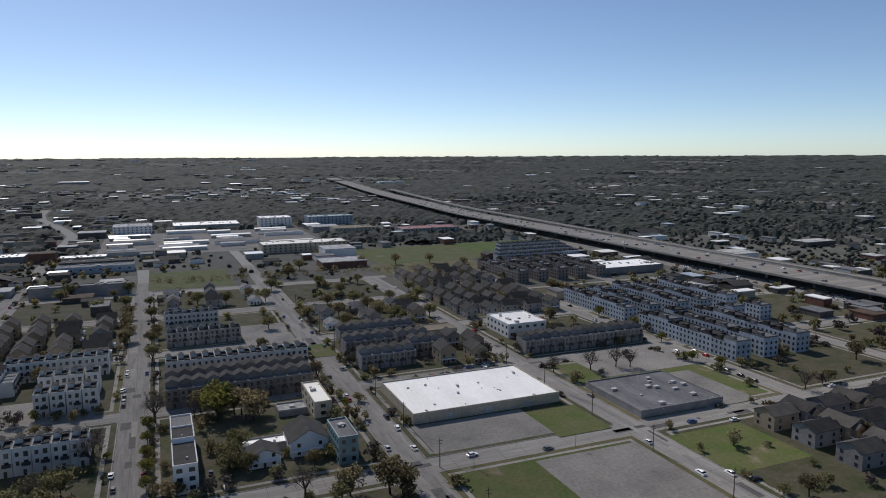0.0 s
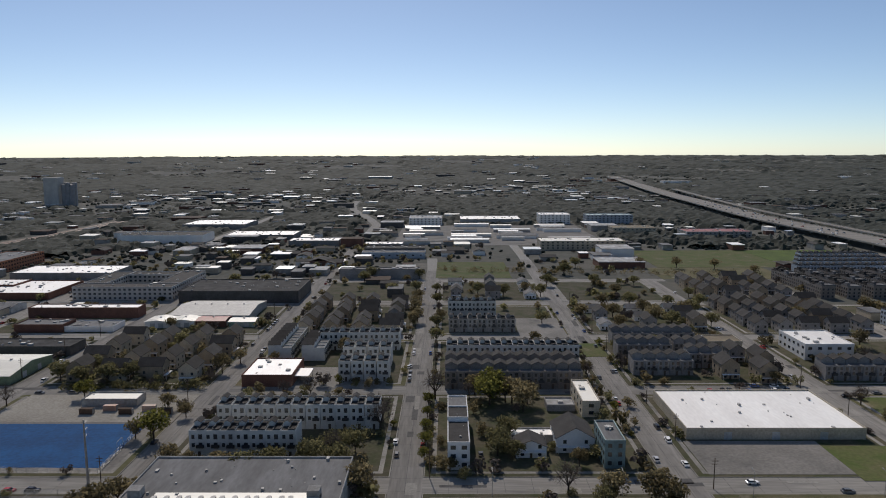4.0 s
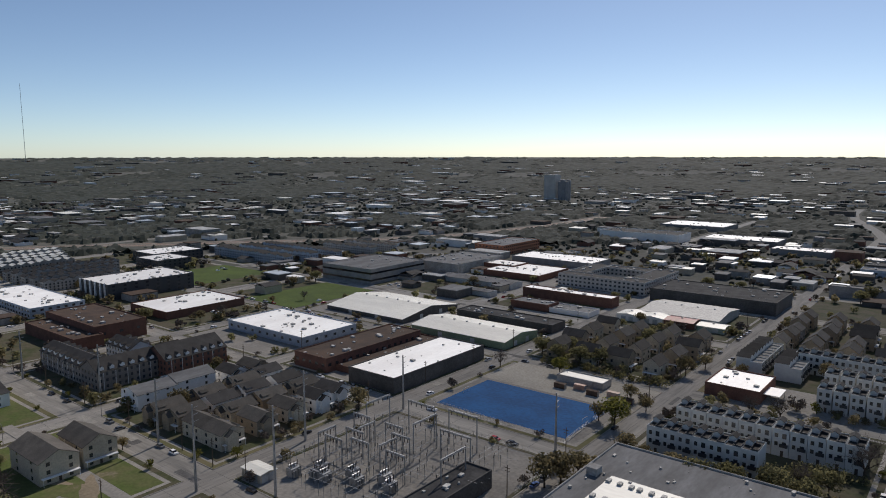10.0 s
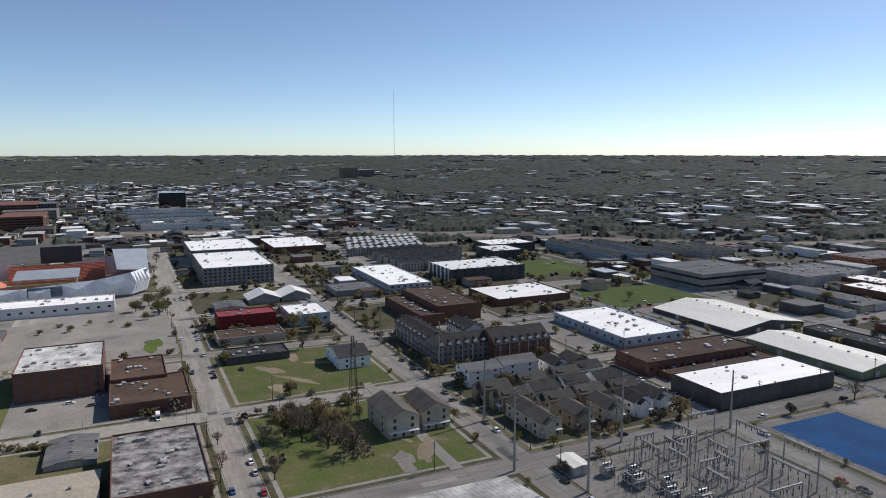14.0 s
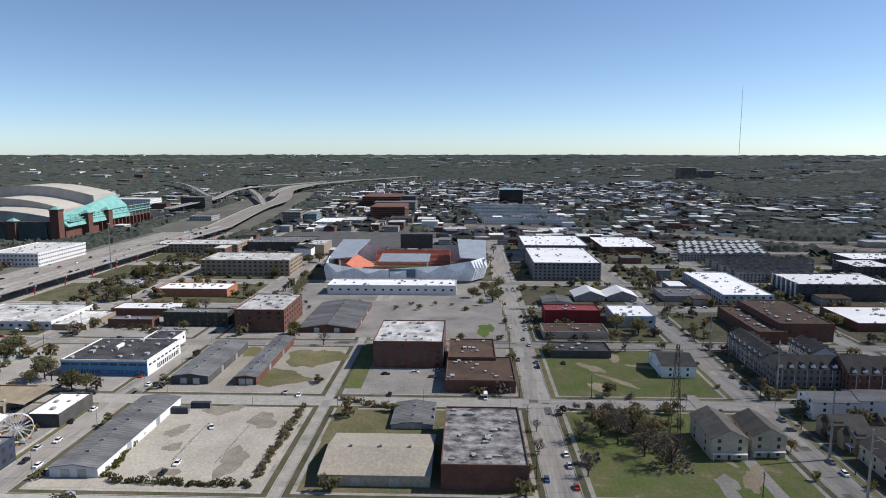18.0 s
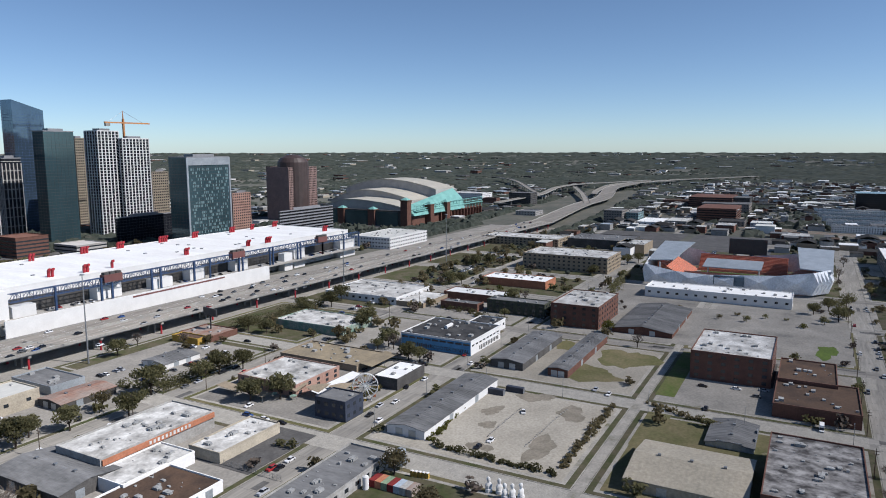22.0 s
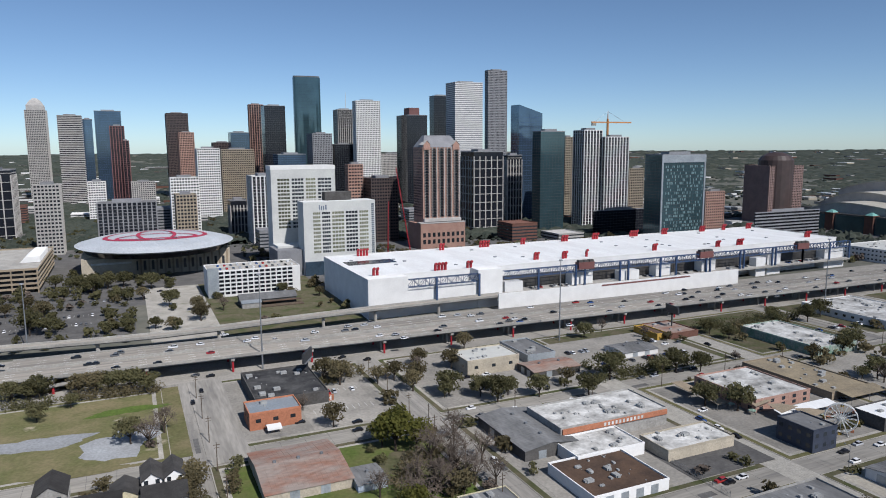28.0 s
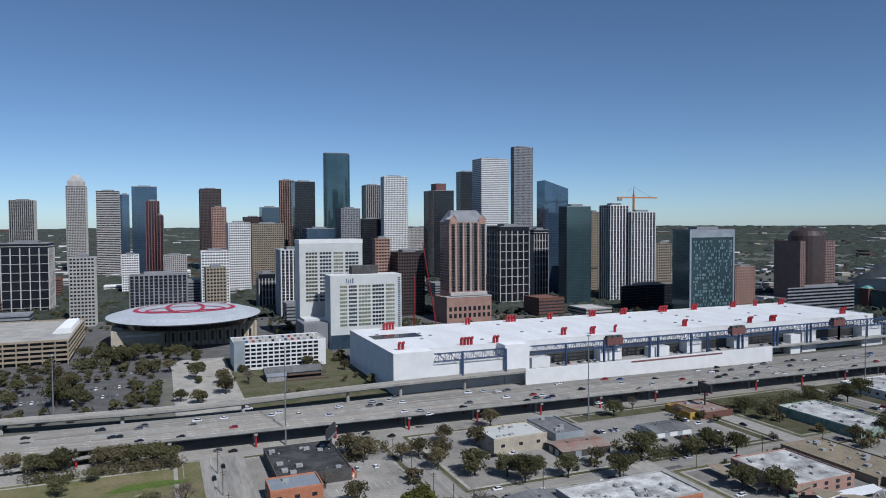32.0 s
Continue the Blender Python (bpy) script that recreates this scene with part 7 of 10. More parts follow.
# repairs in the street surface
pr = random.Random(8)
for mt, nm, n in (("patch", "dark asphalt repair patches in the streets", 170), ("patch_pale", "pale concrete repair slabs in the streets", 170)):
    g = Geo()
    for _ in range(n):
        if pr.random() < 0.5:
            x, y = SX[pr.randint(-6, 3)] + pr.choice((-3, 3, 0)) + pr.uniform(-1, 1), pr.uniform(-320, 520)
            a, c = pr.uniform(0.8, 2.2), pr.uniform(2, 9)
        else:
            x, y = pr.uniform(-600, 330), SY[pr.choice((-3, -2, 0, 1, 2, 3, 4))] + pr.choice((-3, 3, 0)) + pr.uniform(-1, 1)
            a, c = pr.uniform(2, 9), pr.uniform(0.8, 2.2)
        g.box(x - a, y - c, 0.0, x + a, y + c, 0.056 if mt == "patch" else 0.058)
    tagged(new("road_patches", g.mesh("road_patches", M[mt])), nm, kind="structure")
# slab joints across the streets
g = Geo()
for k in range(-6, 4):
    for q in range(86):
        y = -320 + 10 * q
        g.box(SX[k] - 6, y - 0.06, 0.0, SX[k] + 6, y + 0.06, 0.0535)
    g.box(SX[k] - 0.07, -330, 0.0, SX[k] + 0.07, 540, 0.0545)
for k in (-3, -2, 0, 1, 2, 3):
    for q in range(95):
        x = -620 + 10 * q
        g.box(x - 0.06, SY[k] - 6, 0.0, x + 0.06, SY[k] + 6, 0.0345)
tagged(new("slab_joints", g.mesh("slab_joints", M["patch"])), "tarred joints between the concrete street slabs", kind="structure")

# ---- trees ----
def leaf_cards(n, lobes, size, seed):
    """Many small leaf sprays on the surface of uneven lobes."""
    r = random.Random(seed)
    g = Geo()
    for _ in range(n):
        cx, cy, cz, q = r.choice(lobes)
        d = Vector((r.gauss(0, 1), r.gauss(0, 1), r.gauss(0, 1))).normalized()
        p = Vector((cx, cy, cz)) + Vector((d.x, d.y, d.z * 0.75)) * q * r.uniform(0.55, 1.08)
        u = (d + Vector((r.gauss(0, 0.6), r.gauss(0, 0.6), r.gauss(0, 0.6)))).normalized()
        a = u.orthogonal().normalized()
        b2 = u.cross(a)
        s = size * r.uniform(0.6, 1.3)
        k = len(g.v)
        g.v += [tuple(p + a * s), tuple(p + b2 * s * 0.8 + u * s * 0.2), tuple(p - a * s * 0.9), tuple(p - b2 * s * 0.7 - u * s * 0.2)]
        g.f += [(k, k + 1, k + 2), (k, k + 2, k + 3)]
    return g


def tree_model(kind, seed):
    r = random.Random(seed)
    names = {"oak": "broad evergreen oak with dark green crown", "spring": "tree with fresh yellow-green leaves", "olive": "tree with thin olive-brown leaves", "bare": "bare winter tree with brown twigs"}
    wide = {"oak": 1.15, "spring": 1.0, "olive": 0.95, "bare": 0.95}[kind]
    g = Geo().tube((0, 0, -0.2), (0.1, 0, 2.4), 0.3, 0.22, 7)
    lobes = []
    for k in range(9):
        a, q = 2 * math.pi * k / 9 + r.uniform(-0.4, 0.4), r.uniform(1.2, 2.9) * wide
        z = r.uniform(4.2, 7.2)
        end = (q * math.cos(a), q * math.sin(a), z)
        g.tube((0.1, 0, 2.2), end, 0.14, 0.05, 5)
        lobes.append((*end, r.uniform(1.7, 2.6)))
    lobes += [(0, 0, 6.6, 2.2), (0.4, -0.3, 5.2, 2.4)]
    t = tagged(new("tree", g.mesh("trunk_and_limbs", M["bark"])), names[kind], "tree", "street trees")
    if kind == "bare":
        g = Geo()
        for cx, cy, cz, q in lobes:
            for _ in range(16):
                d = Vector((r.gauss(0, 1), r.gauss(0, 1), r.gauss(0.4, 1))).normalized() * q * r.uniform(0.7, 1.3)
                p = Vector((cx, cy, cz))
                g.tube(p - d * 0.2, p + d, 0.05, 0.02, 3)
                g.tube(p + d * 0.5, p + d * 0.9 + Vector((r.gauss(0, 0.6), r.gauss(0, 0.6), r.gauss(0, 0.5))), 0.035, 0.015, 3)
        part("crown", g, M["twig"], t)
    else:
        n = {"oak": 1150, "spring": 900, "olive": 760}[kind]
        part("crown", leaf_cards(n, lobes, 0.40, seed + 1), M[{"oak": "leaf", "spring": "leafspring", "olive": "leafolive"}[kind]], t)
    return t


TREES = {}
for kind in ("oak", "spring", "olive", "bare"):
    TREES[kind] = [tree_model(kind, 10 + k) for k in range(3)]
tree_n = [0]
STOCK = {}


def tree(kind, x, y, s=1.0):
    if any(a < x < c and b_ < y < d for a, b_, c, d in TAKEN):
        return None
    k = tree_n[0] = tree_n[0] + 1
    model = TREES[kind][k % 3]
    m = pose(x, y, 0.1, 0, 0, (k * 77) % 360) @ Matrix.Scale(s, 4)
    if (kind, k % 3) not in STOCK:
        STOCK[kind, k % 3] = model
        model.matrix_basis = m
        return model
    c = model.copy()
    scene.collection.objects.link(c)
    c.matrix_basis = m
    for ch in model.children:
        c2 = ch.copy()
        scene.collection.objects.link(c2)
        c2.parent = c
    return c


tree("oak", 116.4, 197.2, 2.08)
tree("spring", 19.2, 313.4, 1.76)
tree("olive", 34.1, 305.0, 1.56)
tree("olive", 26.9, 317.5, 1.43)
tree("bare", -6.5, 322.1, 1.69)
tree("bare", -29.3, 295.6, 1.43)
tree("olive", 56.2, 223.3, 1.30)
tree("olive", 69.3, 219.1, 1.56)
tree("olive", 75.4, 218.8, 1.17)
tree("bare", 41.4, 227.8, 1.43)
tree("oak", 19.4, 264.2, 1.17)
tree("oak", 25.8, 256.3, 0.91)
tree("olive", -21.4, 473.8, 1.30)
tree("olive", -24.3, 523.0, 1.17)
tree("oak", -27.4, 582.9, 1.17)
tree("oak", -27.3, 642.6, 1.17)
tree("spring", -9.4, 315.1, 0.72)
tree("spring", -9.5, 299.0, 0.65)
tree("spring", -9.6, 283.4, 0.65)
tree("spring", -9.4, 268.7, 0.72)
tree("spring", -9.5, 255.4, 0.65)
tree("oak", -10.0, 575.4, 1.04)
tree("oak", -9.0, 534.6, 1.04)
tree("oak", -8.4, 461.0, 1.04)
tree("oak", -7.9, 422.0, 1.17)
tree("olive", 95.2, 489.6, 1.30)
tree("olive", 117.9, 489.3, 1.30)
tree("olive", 142.1, 498.9, 1.30)
tree("olive", 168.9, 491.4, 1.43)
tree("oak", 191.6, 522.0, 1.30)
tree("olive", 135.2, 454.2, 1.17)
tree("oak", 202.7, 483.1, 1.17)
tree("olive", 116.7, 520.4, 1.30)
tree("oak", 178.6, 463.0, 1.17)
tree("olive", 137.2, 428.4, 1.17)
tree("olive", 165.8, 341.9, 0.91)
tree("bare", 192.8, 313.8, 1.17)
tree("bare", 213.9, 310.2, 1.30)
tree("bare", 229.7, 309.0, 1.30)
tree("bare", 236.8, 305.9, 1.17)
tree("oak", 233.4, 249.6, 0.65)
tree("oak", 111.6, 664.6, 1.43)
tree("oak", 86.8, 606.2, 1.30)
tree("oak", 130.2, 706.1, 1.30)
tree("olive", 196.5, 708.3, 1.30)
tree("olive", 231.9, 700.9, 1.43)
tree("olive", 269.4, 697.0, 1.30)
tree("olive", 295.2, 664.6, 1.17)
tree("spring", 291.6, 414.1, 0.91)
tree("spring", 293.5, 377.4, 0.78)
tree("spring", 287.3, 341.2, 0.78)
tree("spring", 275.7, 300.7, 0.78)
tree("spring", 282.6, 286.4, 0.78)
tree("bare", 293.9, 241.3, 1.17)
tree("olive", 64.3, 577.4, 1.17)
tree("oak", 45.2, 562.4, 1.30)
tree("oak", 24.6, 571.4, 1.30)
tree("oak", 75.5, 560.7, 1.30)
tree("spring", -122.4, 274.4, 1.56)
tree("olive", -130.1, 274.7, 1.04)
tree("olive", -129.4, 306.8, 1.04)
tree("olive", -118.1, 298.9, 0.91)
tree("spring", -176.3, 323.0, 1.17)
tree("olive", -122.1, 361.9, 1.30)
tree("olive", -117.6, 379.8, 1.04)
tree("oak", -137.1, 348.2, 1.30)
tree("oak", -151.3, 350.3, 1.30)
tree("oak", -164.5, 349.6, 1.30)
tree("oak", -175.9, 345.0, 1.30)
tree("oak", -189.3, 344.3, 1.17)
tree("oak", -203.0, 350.1, 1.30)
tree("olive", -223.6, 218.4, 1.30)
tree("bare", -208.3, 313.3, 1.17)
tree("olive", -113.6, 210.7, 1.56)
tree("olive", -117.4, 205.7, 1.43)
tree("olive", -112.0, 220.6, 1.17)
tree("olive", -106.9, 250.9, 1.04)
tree("olive", -98.6, 248.3, 0.78)
tree("oak", -74.7, 239.1, 1.30)
tree("oak", -65.2, 245.1, 1.17)
tree("oak", -52.3, 246.9, 1.30)
tree("oak", -41.4, 247.3, 1.17)
tree("olive", -84.6, 241.9, 1.17)
tree("olive", -30.9, 226.3, 1.43)
tree("bare", -45.8, 259.8, 1.17)
tree("bare", -29.3, 283.7, 1.56)
tree("oak", -37.0, 261.7, 1.04)
tree("oak", -70.9, 643.3, 1.43)
tree("oak", -76.9, 627.3, 1.30)
tree("olive", -24.1, 501.7, 1.30)
tree("olive", -24.0, 540.5, 1.30)
tree("olive", -24.2, 467.9, 1.17)
tree("spring", 20.3, 321.4, 1.82)
tree("olive", 29.9, 316.3, 1.56)
tree("olive", 37.0, 314.3, 1.43)
tree("olive", 12.8, 327.2, 1.30)
tree("oak", 24.4, 275.1, 1.17)
tree("oak", 19.2, 258.6, 1.04)
tree("bare", 72.5, 352.0, 1.04)
tree("olive", 142.4, 473.7, 1.56)
tree("olive", 114.6, 454.3, 1.30)
tree("oak", 151.9, 462.3, 1.30)
tree("oak", 175.6, 495.1, 1.43)
tree("oak", -538.3, 19.9, 1.30)
tree("oak", -571.9, 14.1, 1.17)
tree("oak", -554.4, 4.5, 1.04)
tree("oak", -548.6, 24.9, 1.04)
tree("bare", -271.8, 61.5, 1.56)
tree("bare", -260.1, 69.3, 1.43)
tree("bare", -250.7, 76.9, 1.82)
tree("olive", -278.2, 55.6, 1.43)
tree("bare", -273.0, 46.3, 1.17)
tree("olive", -283.2, 70.2, 1.43)
tree("bare", -287.1, 61.1, 1.43)
tree("olive", -273.7, 75.2, 1.30)
tree("spring", -436.6, -112.2, 1.04)
tree("bare", -404.6, 93.8, 1.17)
tree("oak", -392.6, 46.8, 0.91)
tree("olive", -266.8, 128.4, 0.65)
tree("bare", -717.0, 23.8, 1.30)
tree("bare", -651.1, 18.9, 1.30)
tree("bare", -797.3, 29.8, 1.30)
tree("bare", -625.5, -25.5, 0.91)
tree("bare", -260.6, 28.4, 0.78)
tree("bare", -283.2, 29.6, 0.65)
tree("bare", -242.1, 44.4, 0.91)
tree("bare", -412.1, -88.0, 1.04)
tree("oak", -530.7, -277.4, 1.43)
tree("oak", -539.6, -269.6, 1.30)
tree("oak", -644.9, -290.9, 1.43)
tree("oak", -632.1, -299.8, 1.43)
tree("oak", -696.6, -173.1, 1.30)
tree("oak", -712.9, -165.8, 1.30)
tree("oak", -730.1, -158.2, 1.30)
tree("oak", -636.7, -178.8, 1.17)
tree("oak", -264.3, -303.2, 1.56)
tree("oak", -251.0, -308.7, 1.30)
tree("oak", -300.7, -253.4, 1.43)
tree("oak", -257.8, -213.6, 1.69)
tree("oak", -243.7, -218.0, 1.56)
tree("oak", -234.9, -228.7, 1.43)
tree("oak", -202.1, -236.7, 1.17)
tree("oak", -179.2, -240.2, 1.30)
tree("oak", -170.7, -240.7, 1.04)
tree("oak", -151.7, -273.8, 1.56)
tree("oak", -147.8, -283.6, 1.30)
tree("olive", -153.2, -328.2, 1.43)
tree("olive", -175.1, -357.0, 1.30)
tree("olive", -127.0, -314.1, 1.43)
tree("olive", -118.9, -323.9, 1.30)
tree("spring", -92.5, -252.2, 1.82)
tree("spring", -97.9, -242.3, 1.56)
tree("bare", -134.2, -225.8, 1.95)
tree("bare", -115.6, -220.8, 1.56)
tree("bare", -107.0, -228.0, 1.56)
tree("oak", -342.9, -220.2, 1.43)
tree("oak", -326.3, -196.4, 1.30)
tree("oak", -325.8, -188.8, 1.04)
tree("oak", -330.5, -320.9, 1.30)
tree("oak", -315.5, -327.3, 1.30)
tree("oak", -332.2, -306.9, 1.17)
tree("oak", -370.7, -309.7, 1.30)
tree("oak", -358.4, -274.9, 1.17)
tree("oak", -378.5, -186.4, 0.91)
tree("spring", -89.7, -244.2, 1.95)
tree("spring", -86.0, -249.6, 1.43)
tree("bare", -97.7, -227.7, 1.82)
tree("bare", -114.7, -243.7, 1.56)
tree("bare", -105.8, -206.9, 1.43)
tree("oak", -134.9, -291.8, 1.56)
tree("oak", -173.2, -271.7, 1.30)
tree("oak", -160.6, -279.8, 1.17)
tree("oak", -219.5, -353.9, 1.56)
tree("oak", -253.5, -347.5, 1.30)
tree("oak", -219.0, -277.4, 1.82)
tree("oak", -195.1, -262.4, 1.43)
tree("oak", -257.6, -271.8, 1.56)
tree("oak", -270.2, -267.4, 1.30)
tree("oak", -245.2, -271.7, 1.30)
tree("oak", -435.8, -323.5, 1.56)
tree("oak", -413.9, -316.4, 1.43)
tree("oak", -384.0, -263.2, 1.43)
tree("oak", -368.2, -258.0, 1.30)
tree("oak", -383.5, -316.1, 1.30)
tree("olive", -91.6, -328.8, 1.69)
tree("olive", -86.9, -341.5, 1.43)
tree("olive", -121.6, -304.9, 1.30)
tree("olive", -109.3, -322.2, 1.17)
tree("olive", -139.2, -339.9, 1.30)
tree("bare", -8.0, -302.5, 1.43)
tree("bare", -1.7, -289.1, 1.56)
tree("bare", -19.2, -344.6, 1.30)
tree("olive", 66.1, -376.7, 1.30)
tree("oak", 55.8, -370.0, 1.30)
tree("oak", 44.3, -370.7, 1.43)
tree("oak", 49.0, -371.1, 1.17)
tree("olive", 27.2, -368.4, 1.30)
tree("olive", 19.7, -366.9, 1.43)
tree("oak", 12.2, -365.4, 1.43)
tree("oak", 4.6, -363.8, 1.43)
tree("oak", -3.0, -358.9, 1.30)
tree("bare", -19.3, -348.6, 1.56)
for x_, y_, k_, q_ in ((-80, -203, "bare", 1.3), (-92, -207, "bare", 1.5), (-86, -213, "bare", 1.4), (-104, -218, "bare", 1.5), (-112, -203, "bare", 1.3), (-98, -200, "olive", 1.2), (-78, -196, "spring", 1.3), (-72, -212, "bare", 1.2), (-14, -238, "olive", 1.2), (-15, -246, "olive", 1.3), (-14, -228, "olive", 1.0), (-16, -224, "oak", 0.8), (33, -238, "olive", 1.0)):
    tree(k_, x_, y_, q_)
tree("oak", 89.8, -509.1, 1.43)
tree("oak", 62.7, -506.2, 1.95)
tree("oak", 50.9, -501.1, 1.56)
tree("oak", 18.9, -490.4, 1.04)
tree("oak", 5.4, -490.7, 1.17)
tree("oak", -11.9, -489.5, 1.04)
tree("olive", -22.0, -478.9, 1.17)
tree("oak", 41.2, -640.0, 1.95)
tree("oak", 30.3, -635.3, 1.95)
tree("oak", 19.9, -651.4, 1.82)
tree("oak", 7.4, -656.8, 1.69)
tree("oak", -13.8, -636.7, 1.82)
tree("oak", -23.9, -557.0, 1.56)
tree("olive", -41.5, -500.0, 1.69)
tree("olive", -42.4, -532.8, 1.43)
tree("olive", -6.4, -590.7, 1.30)
tree("oak", 60.6, -669.2, 1.56)
tree("olive", 59.9, -558.1, 1.56)
tree("olive", 71.7, -582.2, 1.43)
tree("olive", 84.3, -568.6, 1.30)
tree("oak", -112.1, -568.3, 1.17)
tree("bare", -59.7, -525.3, 1.30)
tree("olive", -113.9, -544.0, 1.17)
tree("olive", -137.1, -545.4, 1.04)
tree("oak", 92.5, -554.3, 1.30)

YARD = []
for i in range(-5, 4):
    for j in range(-4, 6):
        if LOTS.get((i, j), "yard") != "yard" and (i, j) not in ((-1, -4), (-2, -4), (0, -4), (-4, -3), (-5, -3)):
            continue
        for _ in range(3):
            x, y = rng.uniform(SX[i] + 10, SX[i + 1] - 10), rng.uniform(SY[j] + 10, SY[j + 1] - 10)
            if any(a - 1.5 < x < c + 1.5 and b_ - 1.5 < y < d + 1.5 for a, b_, c, d in TAKEN):
                continue
            YARD.append((rng.choice(("oak", "oak", "olive", "bare", "olive")), x, y, rng.uniform(0.8, 1.4)))
for kind in ("oak", "olive", "bare"):
    for part_i, nm in ((0, "yard_tree_trunks"), (1, "yard_tree_crowns")):
        vs, fs, off = [], [], 0
        for k, (kd, x, y, s) in enumerate(YARD):
            if kd != kind:
                continue
            src = TREES[kind][k % 3]
            me = src.data if part_i == 0 else src.children[0].data
            co = np.empty(len(me.vertices) * 3)
            me.vertices.foreach_get("co", co)
            co = co.reshape(-1, 3)
            a = k * 1.7
            rot = np.array([[math.cos(a), math.sin(a), 0], [-math.sin(a), math.cos(a), 0], [0, 0, 1]])
            vs.append(co @ rot * s + np.array([x, y, 0.1]))
            fs += [tuple(q + off for q in p.vertices) for p in me.polygons]
            off += len(co)
        if vs:
            me = bpy.data.meshes.new(nm)
            me.from_pydata(np.concatenate(vs).tolist(), [], fs)
            me.materials.append(M["bark"] if part_i == 0 else M[{"oak": "leaf", "olive": "leafolive", "bare": "twig"}[kind]])
            tagged(new(nm, me), "garden trees standing between the houses", "trees", kind="stuff")



def grove(name, places, material, n, size, label):
    """Many garden trees of one kind as one object: short trunks and leaf sprays on lobes."""
    vs, fs, off = [], [], 0
    stock = []
    for s in range(4):
        r = random.Random(60 + s)
        lobes = [(r.uniform(-2.1, 2.1), r.uniform(-2.1, 2.1), r.uniform(1.9, 4.6), r.uniform(1.3, 2.2)) for _ in range(8)]
        g = leaf_cards(n, lobes, size, 90 + s).tube((0, 0, -0.2), (0, 0, 3.4), 0.25, 0.15, 4)
        f = []
        for q in g.f:
            f += [(q[0], q[i], q[i + 1]) for i in range(1, len(q) - 1)]
        stock.append((np.array(g.v), np.array(f)))
    for k, (x, y, s) in enumerate(places):
        co, f = stock[k % 4]
        a = k * 2.4
        rot = np.array([[math.cos(a), math.sin(a), 0], [-math.sin(a), math.cos(a), 0], [0, 0, 1]])
        vs.append(co @ rot * s * np.array([1, 1, 0.9 + 0.25 * math.sin(k * 3.1)]) + np.array([x, y, 0.1]))
        fs.append(f + off)
        off += len(co)
    if not vs:
        return
    me = bpy.data.meshes.new(name)
    me.from_pydata(np.concatenate(vs).tolist(), [], np.concatenate(fs).tolist())
    me.materials.append(M[material])
    tagged(new(name, me), label, "trees", kind="stuff")


LINE = {"leaf": [], "leafolive": [], "leafspring": [], "twig": []}
for k, y0, y1 in ((-1, 130, 700), (0, 200, 560), (1, 200, 520), (2, 160, 420), (-2, 120, 420), (-3, 60, 320), (-4, 60, 320), (-5, -320, 120)):
    for s in (-8.4, 8.4):
        y = y0
        while y < y1:
            y += rng.uniform(12, 40)
            if min(abs(y - q) for q in SY.values()) > 11 and not any(a - 1 < SX[k] + s < c + 1 and b_ - 1 < y < d + 1 for a, b_, c, d in TAKEN):
                LINE[rng.choice(("leaf", "leafolive", "leafspring", "twig", "twig"))].append((SX[k] + s, y, rng.uniform(0.4, 0.95)))
for k, x0, x1 in ((1, -620, 60), (2, -620, -120), (3, -600, 180), (0, -640, -420), (-3, -420, -240)):
    for s in (-8.4, 8.4):
        x = x0
        while x < x1:
            x += rng.uniform(16, 46)
            if min(abs(x - q) for q in SX.values()) > 11 and not any(a - 1 < x < c + 1 and b_ - 1 < SY[k] + s < d + 1 for a, b_, c, d in TAKEN):
                LINE[rng.choice(("leaf", "leafolive", "leafolive", "leafspring", "twig"))].append((x, SY[k] + s, rng.uniform(0.4, 0.9)))
# gardens behind the near rows of houses
for q0, q1, q2, q3, n in ((-110, 222, -28, 246, 34), (-6, 132, 84, 232, 30), (-10, 238, 84, 318, 40), (-210, 330, -124, 440, 36), (-108, 300, -26, 345, 22), (-306, 140, -222, 232, 34), (90, 335, 184, 440, 40), (-410, 136, -324, 236, 30), (-124, 150, -108, 232, 12), (190, 140, 340, 300, 40), (-312, 50, -282, 96, 22), (-108, -256, -72, -176, 22), (-34, -258, -24, -170, 8), (-70, -190, -26, -165, 10), (0, -262, 30, -200, 10), (60, -262, 84, -180, 10), (-108, -360, -84, -334, 8)):
    for _ in range(n):
        x, y = rng.uniform(q0, q2), rng.uniform(q1, q3)
        if not any(a - 0.5 < x < c + 0.5 and b_ - 0.5 < y < d + 0.5 for a, b_, c, d in TAKEN):
            LINE[rng.choice(("leaf", "leaf", "leafolive", "leafolive", "twig"))].append((x, y, rng.uniform(0.5, 1.15)))
for m_, q in LINE.items():
    grove("street_trees", q, m_, 340, 0.44, {"leaf": "small dark green street and garden trees", "leafolive": "small olive-brown street and garden trees", "leafspring": "small fresh green street trees", "twig": "small leafless brown street trees"}[m_])


def hedge(x0, y0, x1, y1, w, h, n, seed, material, label):
    """A row of uneven bushes made of leaf sprays."""
    r = random.Random(seed)
    lobes = []
    n = n * 2
    for k in range(n):
        f = (k + r.random()) / n
        q = r.uniform(0.4, 1.0) * h
        lobes.append((x0 + (x1 - x0) * f + r.uniform(-w, w), y0 + (y1 - y0) * f + r.uniform(-w, w), q * 0.6, q * 0.75))
    ob = new("hedge", leaf_cards(n * 60, lobes, 0.46, seed).mesh("hedge", M[material]))
    tagged(ob, label, "bushes")


